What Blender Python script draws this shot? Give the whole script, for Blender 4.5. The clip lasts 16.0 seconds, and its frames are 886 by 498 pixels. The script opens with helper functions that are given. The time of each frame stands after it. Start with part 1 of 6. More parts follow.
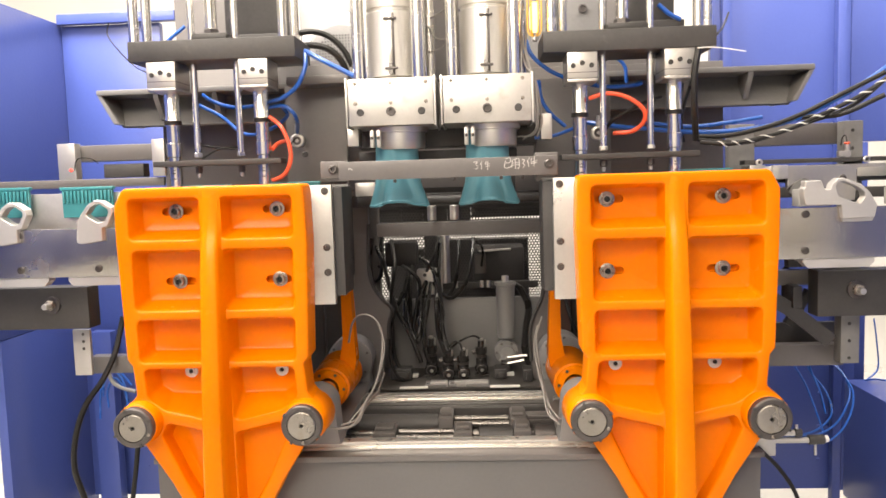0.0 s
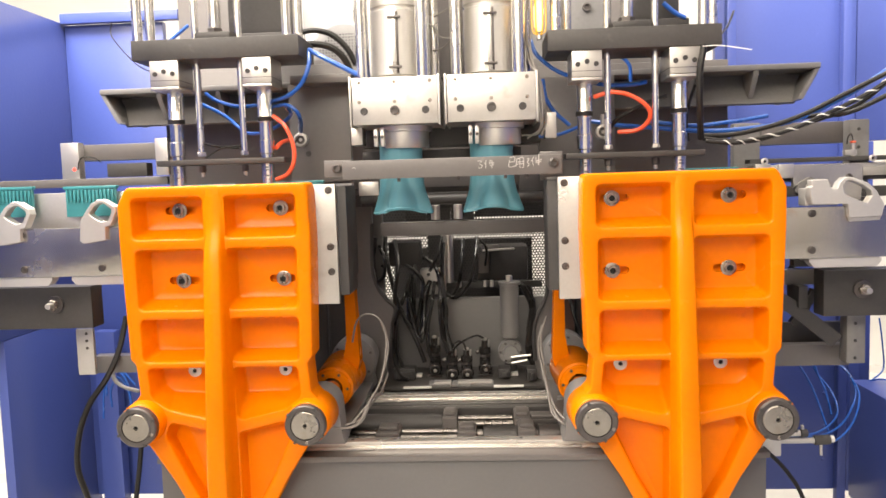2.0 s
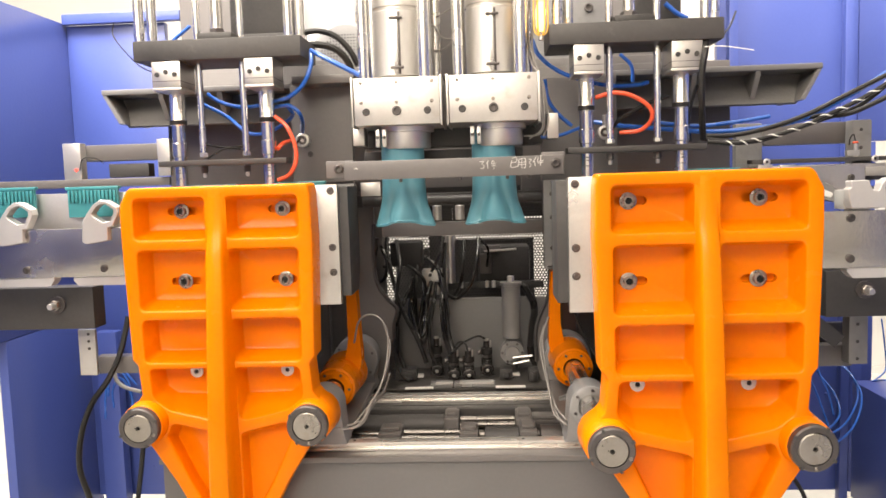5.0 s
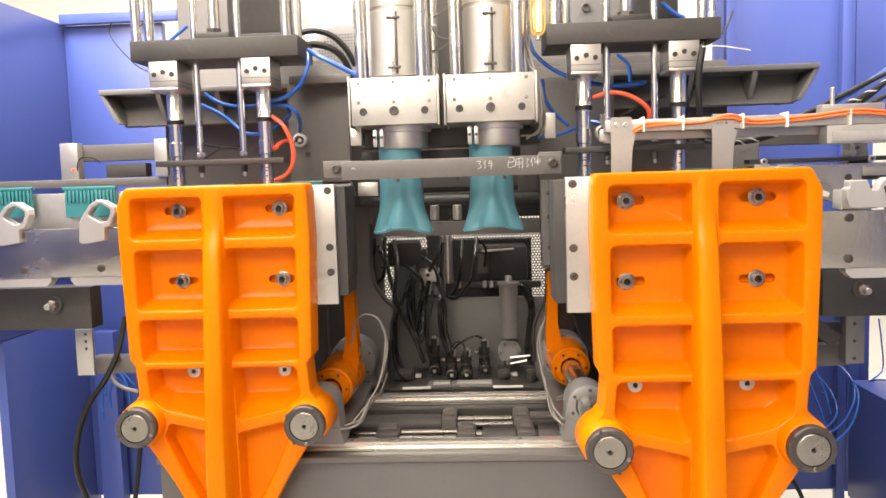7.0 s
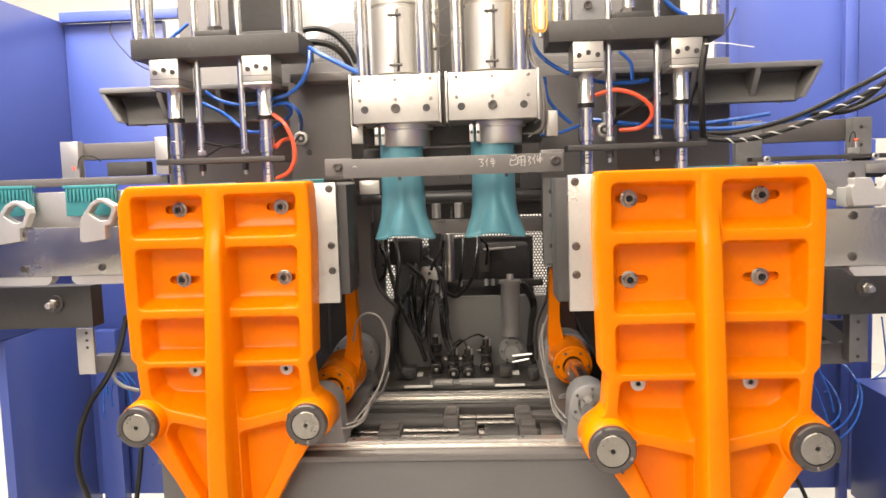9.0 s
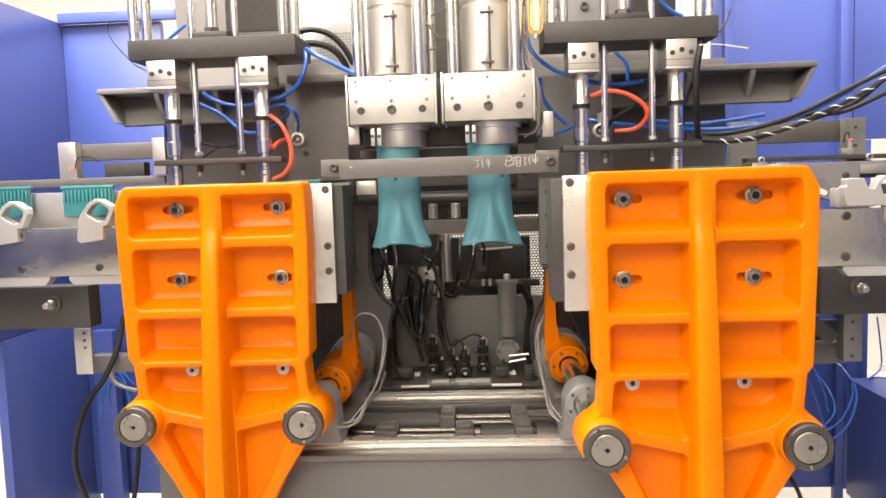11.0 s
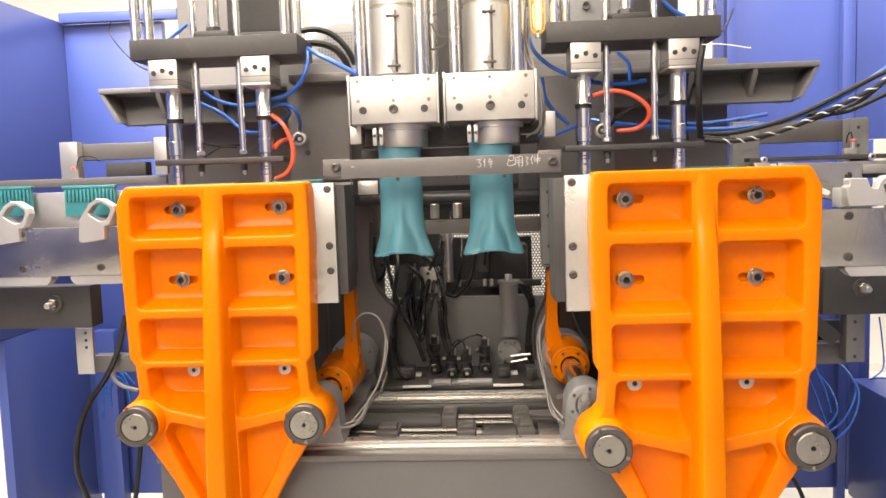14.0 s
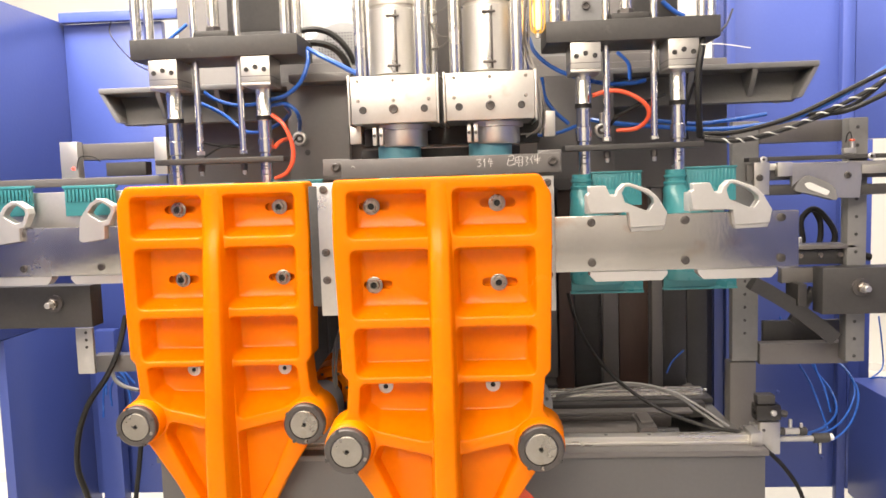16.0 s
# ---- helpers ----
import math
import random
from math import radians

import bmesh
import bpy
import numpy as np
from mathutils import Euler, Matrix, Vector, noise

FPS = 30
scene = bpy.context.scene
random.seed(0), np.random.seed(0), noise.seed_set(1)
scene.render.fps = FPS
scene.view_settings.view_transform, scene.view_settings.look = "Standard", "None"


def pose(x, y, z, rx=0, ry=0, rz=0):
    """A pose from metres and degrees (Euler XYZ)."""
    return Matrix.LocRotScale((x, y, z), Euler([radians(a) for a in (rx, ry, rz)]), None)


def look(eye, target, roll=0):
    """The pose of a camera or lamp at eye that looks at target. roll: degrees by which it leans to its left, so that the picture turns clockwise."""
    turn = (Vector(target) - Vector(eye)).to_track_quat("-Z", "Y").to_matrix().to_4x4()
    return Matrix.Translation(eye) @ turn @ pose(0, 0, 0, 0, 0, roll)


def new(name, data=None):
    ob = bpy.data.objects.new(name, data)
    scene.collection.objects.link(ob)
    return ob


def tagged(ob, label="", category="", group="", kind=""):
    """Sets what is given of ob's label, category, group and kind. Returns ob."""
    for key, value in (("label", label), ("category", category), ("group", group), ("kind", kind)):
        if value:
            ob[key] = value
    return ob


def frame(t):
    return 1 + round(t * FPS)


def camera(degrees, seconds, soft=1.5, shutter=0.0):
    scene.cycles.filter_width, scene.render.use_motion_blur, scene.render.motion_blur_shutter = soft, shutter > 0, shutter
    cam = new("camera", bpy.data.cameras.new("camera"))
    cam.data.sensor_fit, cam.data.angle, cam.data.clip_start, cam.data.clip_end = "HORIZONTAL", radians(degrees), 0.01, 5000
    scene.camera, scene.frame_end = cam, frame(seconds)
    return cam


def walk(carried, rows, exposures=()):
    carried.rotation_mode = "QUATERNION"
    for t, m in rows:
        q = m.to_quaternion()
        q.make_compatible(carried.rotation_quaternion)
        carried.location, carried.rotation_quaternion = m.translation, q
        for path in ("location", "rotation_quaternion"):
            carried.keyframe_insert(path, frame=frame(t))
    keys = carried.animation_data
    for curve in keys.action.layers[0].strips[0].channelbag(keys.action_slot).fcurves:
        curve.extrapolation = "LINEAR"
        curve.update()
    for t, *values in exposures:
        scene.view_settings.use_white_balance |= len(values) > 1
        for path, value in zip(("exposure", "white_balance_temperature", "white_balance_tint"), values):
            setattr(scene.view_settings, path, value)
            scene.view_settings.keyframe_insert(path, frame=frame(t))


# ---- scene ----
# A twin-station extrusion blow-moulding machine in a blue enclosure.
FOV = 59.9974
cam = camera(FOV, 16.0, soft=1.6, shutter=0.9)
walk(cam, [
    (0.0, look((0.0039, -0.0053, 1.4527), (-0.1009, 1.9839, 1.2738), -1.770)),
    (0.5, look((0.0054, -0.0034, 1.4521), (-0.1015, 1.9853, 1.2685), -1.799)),
    (1.0, look((0.0017, -0.0014, 1.4498), (-0.1051, 1.9874, 1.2667), -1.762)),
    (1.5, look((0.0000, -0.0014, 1.4498), (-0.1090, 1.9876, 1.2713), -1.752)),
    (2.0, look((-0.0002, 0.0006, 1.4508), (-0.1115, 1.9894, 1.2719), -1.778)),
    (2.5, look((-0.0015, 0.0024, 1.4501), (-0.1147, 1.9909, 1.2689), -1.809)),
    (3.0, look((-0.0012, 0.0020, 1.4506), (-0.1130, 1.9910, 1.2737), -1.747)),
    (3.5, look((-0.0000, -0.0000, 1.4500), (-0.1134, 1.9888, 1.2715), -1.750)),
    (4.0, look((-0.0019, -0.0001, 1.4519), (-0.1173, 1.9888, 1.2759), -1.753)),
    (6.5, look((-0.0009, 0.0036, 1.4502), (-0.1128, 1.9922, 1.2690), -1.824)),
    (7.0, look((0.0009, 0.0012, 1.4502), (-0.1095, 1.9903, 1.2729), -1.786)),
    (7.5, look((-0.0005, 0.0035, 1.4504), (-0.1129, 1.9922, 1.2695), -1.789)),
    (8.0, look((-0.0030, 0.0042, 1.4508), (-0.1163, 1.9932, 1.2740), -1.749)),
    (8.5, look((-0.0036, 0.0042, 1.4522), (-0.1168, 1.9930, 1.2730), -1.835)),
    (9.0, look((-0.0021, 0.0075, 1.4499), (-0.1147, 1.9960, 1.2681), -1.854)),
    (11.5, look((0.0080, -0.0028, 1.4518), (-0.1027, 1.9858, 1.2702), -1.859)),
    (12.0, look((0.0084, -0.0045, 1.4535), (-0.1032, 1.9841, 1.2718), -1.796)),
    (12.5, look((0.0056, -0.0035, 1.4520), (-0.1096, 1.9852, 1.2733), -1.764)),
    (13.0, look((0.0026, -0.0029, 1.4536), (-0.1139, 1.9855, 1.2728), -1.743)),
    (13.5, look((0.0032, 0.0006, 1.4503), (-0.1114, 1.9890, 1.2686), -1.817)),
    (14.0, look((0.0036, 0.0024, 1.4505), (-0.1094, 1.9910, 1.2690), -1.843)),
    (14.5, look((0.0004, 0.0020, 1.4482), (-0.1120, 1.9909, 1.2697), -1.817)),
    (15.0, look((0.0001, 0.0019, 1.4508), (-0.1126, 1.9904, 1.2692), -1.791)),
    (15.5, look((0.0016, -0.0011, 1.4503), (-0.1115, 1.9876, 1.2713), -1.772)),
    (16.0, look((0.0029, 0.0003, 1.4512), (-0.1092, 1.9888, 1.2684), -1.859)),
], exposures=[(0.0, 0.08), (16.0, 0.08)])

# ---- light: unseen area lamps above, in front of and behind the machine ----
world = bpy.data.worlds.new("hall_air")
world.use_nodes = True
world.node_tree.nodes["Background"].inputs[0].default_value = (1.0, 0.96, 0.9, 1)
world.node_tree.nodes["Background"].inputs[1].default_value = 0.3
scene.world = world
scene.view_settings.exposure = 0.0


def lamp(name, eye, target, sx, sy, watts, colour=(1, 0.97, 0.93), spread=180):
    data = bpy.data.lights.new(name, "AREA")
    data.shape, data.size, data.size_y, data.energy, data.color = "RECTANGLE", sx, sy, watts, colour
    data.spread = radians(spread)
    ob = new(name, data)
    ob.matrix_basis = look(eye, target)
    return ob


WARM = (1, 0.875, 0.735)
lamp("unseen_lamp", (-0.3, 0.7, 3.7), (-0.2, 1.9, 1.3), 3.6, 1.2, 62, WARM)
lamp("unseen_lamp", (-1.4, -1.9, 3.6), (-0.3, 1.9, 1.2), 3.4, 1.4, 178, WARM)
# two lamps added close by to brighten the upper blue panels
lamp("unseen_lamp", (1.35, 2.15, 3.1), (1.35, 2.75, 2.1), 1.6, 0.5, 31, (1, 0.9, 0.8), 100)
lamp("unseen_lamp", (-1.35, 1.85, 3.4), (-1.45, 2.7, 1.8), 1.6, 0.8, 215, (1, 0.92, 0.84))
# added to brighten the south wall for reflections, north wall and east floor
lamp("unseen_lamp", (-1.4, -3.0, 5.0), (-1.2, -4.6, 1.5), 4.5, 1.2, 170, WARM)
lamp("unseen_lamp", (0.2, 4.9, 5.2), (0.0, 6.6, 2.0), 5.0, 1.2, 240, WARM)
lamp("unseen_lamp", (3.9, 3.0, 4.6), (4.4, 3.4, 0.5), 1.0, 3.0, 80, WARM)


# ---- materials ----
def mat(name, colour, rough=0.5, metal=0.0, var=0.12, scale=6.0, grain=120.0, bump=0.05, coat=0.0, wear=None, stretch=(1, 1, 1), sss=0.0, spec=0.5):
    m = bpy.data.materials.new(name)
    m.use_nodes = True
    t = m.node_tree
    n, l = t.nodes, t.links
    b = n["Principled BSDF"]
    tc = n.new("ShaderNodeTexCoord")
    mp = n.new("ShaderNodeMapping")
    mp.inputs["Scale"].default_value = stretch
    l.new(tc.outputs["Object"], mp.inputs["Vector"])
    big = n.new("ShaderNodeTexNoise")
    big.inputs["Scale"].default_value, big.inputs["Detail"].default_value = scale, 6
    fine = n.new("ShaderNodeTexNoise")
    fine.inputs["Scale"].default_value, fine.inputs["Detail"].default_value = grain, 4
    for q in (big, fine):
        l.new(mp.outputs[0], q.inputs["Vector"])
    add = n.new("ShaderNodeMath")
    add.operation = "MULTIPLY_ADD"
    l.new(fine.outputs[0], add.inputs[0])
    add.inputs[1].default_value = 0.35
    l.new(big.outputs[0], add.inputs[2])
    ramp = n.new("ShaderNodeMapRange")
    ramp.inputs["From Min"].default_value, ramp.inputs["From Max"].default_value = 0.4, 0.95
    ramp.inputs["To Min"].default_value, ramp.inputs["To Max"].default_value = 1 - var, 1 + var
    l.new(add.outputs[0], ramp.inputs["Value"])
    mul = n.new("ShaderNodeMix")
    mul.data_type, mul.blend_type = "RGBA", "MULTIPLY"
    mul.inputs["Factor"].default_value = 1.0
    mul.inputs["A"].default_value = (*colour, 1)
    l.new(ramp.outputs[0], mul.inputs["B"])
    out = mul.outputs["Result"]
    if wear:
        spots = n.new("ShaderNodeTexNoise")
        spots.inputs["Scale"].default_value, spots.inputs["Detail"].default_value = wear[1], 8
        l.new(tc.outputs["Object"], spots.inputs["Vector"])
        cut = n.new("ShaderNodeMapRange")
        cut.inputs["From Min"].default_value, cut.inputs["From Max"].default_value = wear[2], wear[2] + 0.12
        cut.inputs["To Max"].default_value = wear[3]
        l.new(spots.outputs[0], cut.inputs["Value"])
        mix = n.new("ShaderNodeMix")
        mix.data_type = "RGBA"
        l.new(cut.outputs[0], mix.inputs["Factor"])
        l.new(out, mix.inputs["A"])
        mix.inputs["B"].default_value = (*wear[0], 1)
        out = mix.outputs["Result"]
    l.new(out, b.inputs["Base Color"])
    rr = n.new("ShaderNodeMapRange")
    rr.inputs["From Min"].default_value, rr.inputs["From Max"].default_value = 0.3, 0.7
    rr.inputs["To Min"].default_value, rr.inputs["To Max"].default_value = max(rough - 0.1, 0.03), min(rough + 0.1, 1)
    l.new(big.outputs[0], rr.inputs["Value"])
    l.new(rr.outputs[0], b.inputs["Roughness"])
    b.inputs["Metallic"].default_value = metal
    b.inputs["Specular IOR Level"].default_value = spec
    b.inputs["Coat Weight"].default_value = coat
    b.inputs["Coat Roughness"].default_value = 0.15
    if sss:
        b.inputs["Subsurface Weight"].default_value = sss
        b.inputs["Subsurface Radius"].default_value = (0.01, 0.02, 0.02)
    bp = n.new("ShaderNodeBump")
    bp.inputs["Strength"].default_value, bp.inputs["Distance"].default_value = bump, 0.004
    l.new(fine.outputs[0], bp.inputs["Height"])
    l.new(bp.outputs[0], b.inputs["Normal"])
    return m


def glow(name, colour, strength):
    m = bpy.data.materials.new(name)
    m.use_nodes = True
    b = m.node_tree.nodes["Principled BSDF"]
    b.inputs["Base Color"].default_value = (*colour, 1)
    b.inputs["Emission Color"].default_value = (*colour, 1)
    b.inputs["Emission Strength"].default_value = strength
    return m


ORANGE = mat("orange_enamel", (0.77, 0.192, 0.0004), 0.22, 0, 0.09, 4, 90, 0.1, 0.05, ((0.34, 0.085, 0.01), 16, 0.74, 0.35), spec=0.12)
STEEL = mat("machined_steel", (0.62, 0.6, 0.57), 0.33, 0.85, 0.1, 9, 160, 0.04, 0, ((0.4, 0.33, 0.26), 14, 0.68, 0.4))
BAND = mat("dull_heater_band_steel", (0.6, 0.58, 0.54), 0.46, 0.8, 0.1, 7, 160, 0.06, 0, ((0.45, 0.38, 0.3), 9, 0.64, 0.5), (1, 1, 0.25))
CHROME = mat("ground_chrome", (0.8, 0.78, 0.74), 0.22, 1.0, 0.05, 9, 200, 0.02)
ALU = mat("milled_aluminium", (0.56, 0.54, 0.51), 0.36, 0.9, 0.1, 6, 140, 0.06, 0, ((0.36, 0.29, 0.22), 13, 0.62, 0.5), (1, 1, 1))
PALE_ALU = mat("bead_blasted_aluminium", (0.5, 0.485, 0.465), 0.4, 0.45, 0.06, 6, 140, 0.05)
RAIL_STEEL = mat("bright_ground_rail_steel", (0.78, 0.75, 0.7), 0.28, 0.75, 0.1, 9, 160, 0.03, 0, ((0.45, 0.38, 0.3), 20, 0.68, 0.5), (0.15, 1, 1))
# darker than GREY, with paler spots; for the deck, tray and wire duct
CAVITY = mat("dark_deck_steel", (0.07, 0.064, 0.058), 0.4, 0.2, 0.3, 9, 120, 0.1, 0, ((0.2, 0.18, 0.15), 16, 0.66, 0.5))
NEST = mat("dull_milled_aluminium", (0.5, 0.475, 0.45), 0.2, 0.95, 0.12, 6, 140, 0.05, 0, ((0.4, 0.24, 0.15), 11, 0.6, 0.6))
WHITE_ALU = mat("satin_white_aluminium", (0.5, 0.485, 0.465), 0.36, 0.6, 0.1, 6, 120, 0.04)
GREY = mat("grey_machine_paint", (0.134, 0.124, 0.118), 0.38, 0, 0.12, 4, 110, 0.08, 0.1, ((0.26, 0.25, 0.24), 18, 0.7, 0.5))
BED = mat("grey_bed_paint", (0.118, 0.114, 0.111), 0.42, 0, 0.1, 3, 110, 0.07, 0.1, ((0.1, 0.098, 0.095), 5, 0.66, 0.4))
LIGHT_GREY = mat("light_grey_machine_paint", (0.215, 0.21, 0.205), 0.4, 0, 0.1, 4, 110, 0.06, 0.1)
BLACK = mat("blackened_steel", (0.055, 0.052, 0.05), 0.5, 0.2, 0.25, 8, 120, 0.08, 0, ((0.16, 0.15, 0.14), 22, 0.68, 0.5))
DARK = mat("burnished_dark_steel", (0.1, 0.09, 0.085), 0.42, 0.6, 0.2, 10, 150, 0.06)
BOLT = mat("worn_screw_steel", (0.32, 0.285, 0.25), 0.32, 0.9, 0.25, 60, 300, 0.08, 0, ((0.1, 0.085, 0.07), 50, 0.6, 0.7))
GLOSS_BLACK = mat("gloss_black_plastic", (0.026, 0.024, 0.023), 0.16, 0, 0.2, 12, 200, 0.04)
# brown tint stands in for shade and orange reflection behind the moulds
BROWN_SHADE = mat("brown_shade_steel", (0.075, 0.045, 0.035), 0.38, 0.1, 0.25, 5, 110, 0.08, 0, ((0.13, 0.07, 0.05), 9, 0.62, 0.5), (1, 1, 0.2))
TIE_END = mat("turned_bar_end_steel", (0.34, 0.315, 0.28), 0.34, 0.85, 0.14, 30, 300, 0.05, 0, ((0.3, 0.26, 0.2), 26, 0.62, 0.5))
CAST = mat("dark_cast_iron_paint", (0.165, 0.16, 0.155), 0.48, 0, 0.15, 7, 90, 0.16, 0, ((0.1, 0.095, 0.09), 12, 0.64, 0.5))
ROD = mat("oiled_rod_steel", (0.2, 0.185, 0.17), 0.3, 0.85, 0.15, 9, 200, 0.04)
WING = mat("grey_cast_iron_paint", (0.2, 0.195, 0.19), 0.48, 0, 0.15, 7, 90, 0.16, 0, ((0.12, 0.11, 0.1), 12, 0.64, 0.5))
HOSE_RUBBER = mat("oily_hose_rubber", (0.014, 0.013, 0.012), 0.3, 0, 0.25, 14, 260, 0.1, spec=0.35)
RUBBER = mat("black_rubber", (0.018, 0.017, 0.016), 0.42, 0, 0.2, 12, 200, 0.05, spec=0.25)
BLUE = mat("blue_panel_enamel", (0.048, 0.074, 0.272), 0.4, 0, 0.08, 2, 90, 0.06, 0.2, ((0.12, 0.14, 0.45), 25, 0.73, 0.4))
BLUE_TUBE = mat("blue_air_tube", (0.02, 0.1, 0.42), 0.3, 0, 0.08, 8, 60, 0.02)
RED_TUBE = mat("red_air_tube", (0.75, 0.1, 0.04), 0.3, 0, 0.08, 8, 60, 0.02)
ORANGE_TUBE = mat("orange_air_tube", (0.9, 0.2, 0.05), 0.35, 0, 0.08, 8, 60, 0.02)
GREY_WIRE = mat("grey_braided_wire", (0.2, 0.185, 0.17), 0.55, 0.3, 0.2, 12, 300, 0.2)
WHITE_WIRE = mat("white_cable", (0.75, 0.74, 0.7), 0.5, 0, 0.1, 12, 200, 0.05)
TEAL = mat("teal_polyethylene", (0.1, 0.262, 0.318), 0.38, 0, 0.08, 7, 60, 0.05, 0.0, None, (1, 1, 0.3), 0.25)
TEAL_SET = mat("set_teal_polyethylene", (0.058, 0.262, 0.285), 0.33, 0, 0.08, 9, 80, 0.05, 0.1, None, (1, 1, 1), 0.2)
FLOOR = mat("pale_epoxy_floor", (0.56, 0.56, 0.545), 0.35, 0, 0.08, 1.5, 40, 0.03, 0.1, ((0.4, 0.4, 0.38), 3, 0.68, 0.4))
PLASTER = mat("white_hall_paint", (0.82, 0.81, 0.79), 0.7, 0, 0.04, 1.0, 60, 0.04)
CHALK = mat("chalk", (0.5, 0.48, 0.45), 0.9, 0, 0.2, 60, 300, 0.3)
YELLOW = mat("yellow_lamp_guard", (0.8, 0.5, 0.06), 0.4, 0, 0.1, 20, 100, 0.04)
MESH_MAT = mat("dark_perforated_sheet", (0.1, 0.095, 0.09), 0.5, 0.4, 0.2, 9, 120, 0.05)
BULB = glow("warm_bulb_glass", (1.0, 0.62, 0.2), 3.0)
TUBE_LIGHT = glow("lamp_tube", (1.0, 0.98, 0.95), 6.0)
RED_LED = glow("red_indicator", (1.0, 0.05, 0.03), 3.0)


# ---- mesh helpers ----
def add_box(bm, x0, x1, y0, y1, z0, z1, bevel=0.002, turn=None):
    made = bmesh.ops.create_cube(bm, size=1.0)["verts"]
    for v in made:
        v.co = Vector(((x0 + x1) / 2 + v.co.x * (x1 - x0), (y0 + y1) / 2 + v.co.y * (y1 - y0), (z0 + z1) / 2 + v.co.z * (z1 - z0)))
    if turn is not None:
        c = Vector(((x0 + x1) / 2, (y0 + y1) / 2, (z0 + z1) / 2))
        for v in made:
            v.co = c + turn.to_3x3() @ (v.co - c)
    if bevel:
        edges = list({e for v in made for e in v.link_edges})
        bmesh.ops.bevel(bm, geom=edges, offset=bevel, segments=2, affect="EDGES", profile=0.6)


def add_lathe(bm, start, axis, profile, seg=24, caps=True):
    """profile: rows (distance along axis, radius)."""
    start, axis = Vector(start), Vector(axis).normalized()
    side = axis.orthogonal().normalized()
    up = axis.cross(side)
    rings = []
    for d, r in profile:
        rings.append([bm.verts.new(start + axis * d + (side * math.cos(a) + up * math.sin(a)) * max(r, 1e-5))
                      for a in (2 * math.pi * k / seg for k in range(seg))])
    for a, b in zip(rings, rings[1:]):
        for k in range(seg):
            bm.faces.new((a[k], a[(k + 1) % seg], b[(k + 1) % seg], b[k]))
    if caps:
        bm.faces.new(rings[0][::-1])
        bm.faces.new(rings[-1])


def add_cyl(bm, p0, p1, r, seg=24, edge=0.0015):
    p0, p1 = Vector(p0), Vector(p1)
    n = (p1 - p0).length
    edge = min(edge, r * 0.3, n * 0.3)
    add_lathe(bm, p0, p1 - p0, [(0, r - edge), (edge, r), (n - edge, r), (n, r - edge)], seg)


def smooth_path(pts, steps=8):
    pts = [Vector(p) for p in pts]
    ext = [pts[0] * 2 - pts[1]] + pts + [pts[-1] * 2 - pts[-2]]
    out = []
    for i in range(1, len(ext) - 2):
        a, b, c, d = ext[i - 1:i + 3]
        for k in range(steps):
            t = k / steps
            out.append(0.5 * (2 * b + (c - a) * t + (2 * a - 5 * b + 4 * c - d) * t * t + (3 * b - a - 3 * c + d) * t ** 3))
    return out + [pts[-1]]


def add_tube(bm, pts, r, seg=8, steps=8):
    path = smooth_path(pts, steps)
    rings, side = [], None
    for i, p in enumerate(path):
        way = (path[min(i + 1, len(path) - 1)] - path[max(i - 1, 0)]).normalized()
        side = (way.orthogonal() if side is None else side - way * side.dot(way)).normalized()
        up = way.cross(side)
        rings.append([bm.verts.new(p + (side * math.cos(a) + up * math.sin(a)) * r) for a in (2 * math.pi * k / seg for k in range(seg))])
    for a, b in zip(rings, rings[1:]):
        for k in range(seg):
            bm.faces.new((a[k], a[(k + 1) % seg], b[(k + 1) % seg], b[k]))
    bm.faces.new(rings[0][::-1])
    bm.faces.new(rings[-1])


def add_prism(bm, outline, y0, y1, bevel=0.0):
    """outline: (x, z) points, extruded from y0 to y1."""
    a = [bm.verts.new((x, y0, z)) for x, z in outline]
    b = [bm.verts.new((x, y1, z)) for x, z in outline]
    n = len(a)
    faces = [bm.faces.new(a), bm.faces.new(b[::-1])]
    for k in range(n):
        faces.append(bm.faces.new((a[(k + 1) % n], a[k], b[k], b[(k + 1) % n])))
    if bevel:
        edges = list({e for f in faces[:1] for e in f.edges})
        bmesh.ops.bevel(bm, geom=edges, offset=bevel, segments=2, affect="EDGES")


def thing(name, origin, label, category, group="", kind=""):
    ob = new(name)
    ob.location = origin
    ob.empty_display_size = 0.05
    return tagged(ob, label, category, group, kind)


def root_of(ob):
    while ob.parent:
        ob = ob.parent
    return ob


def part(name, bm, material, parent=None, label="", sharp=38):
    """Links a bmesh, given in world places, as one mesh under a thing or a part."""
    bmesh.ops.recalc_face_normals(bm, faces=bm.faces[:])
    me = bpy.data.meshes.new(name)
    if parent is not None:
        bm.transform(Matrix.Translation(-Vector(root_of(parent).location)))
    bm.to_mesh(me)
    bm.free()
    me.materials.append(material)
    me.shade_smooth()
    me.set_sharp_from_angle(angle=radians(sharp))
    ob = new(name, me)
    if parent is not None:
        ob.parent = parent
    return tagged(ob, label)


def solo(name, bm, material, label, category, group="", kind="", sharp=38):
    return tagged(part(name, bm, material, None, "", sharp), label, category, group, kind)


def box_part(name, parent, material, x0, x1, y0, y1, z0, z1, bevel=0.002, label=""):
    bm = bmesh.new()
    add_box(bm, x0, x1, y0, y1, z0, z1, bevel)
    return part(name, bm, material, parent, label)


def cyl_part(name, parent, material, p0, p1, r, seg=24, label=""):
    bm = bmesh.new()
    add_cyl(bm, p0, p1, r, seg)
    return part(name, bm, material, parent, label)


def tube_part(name, parent, material, pts, r, seg=8, label=""):
    bm = bmesh.new()
    add_tube(bm, pts, r, seg)
    return part(name, bm, material, parent, label)


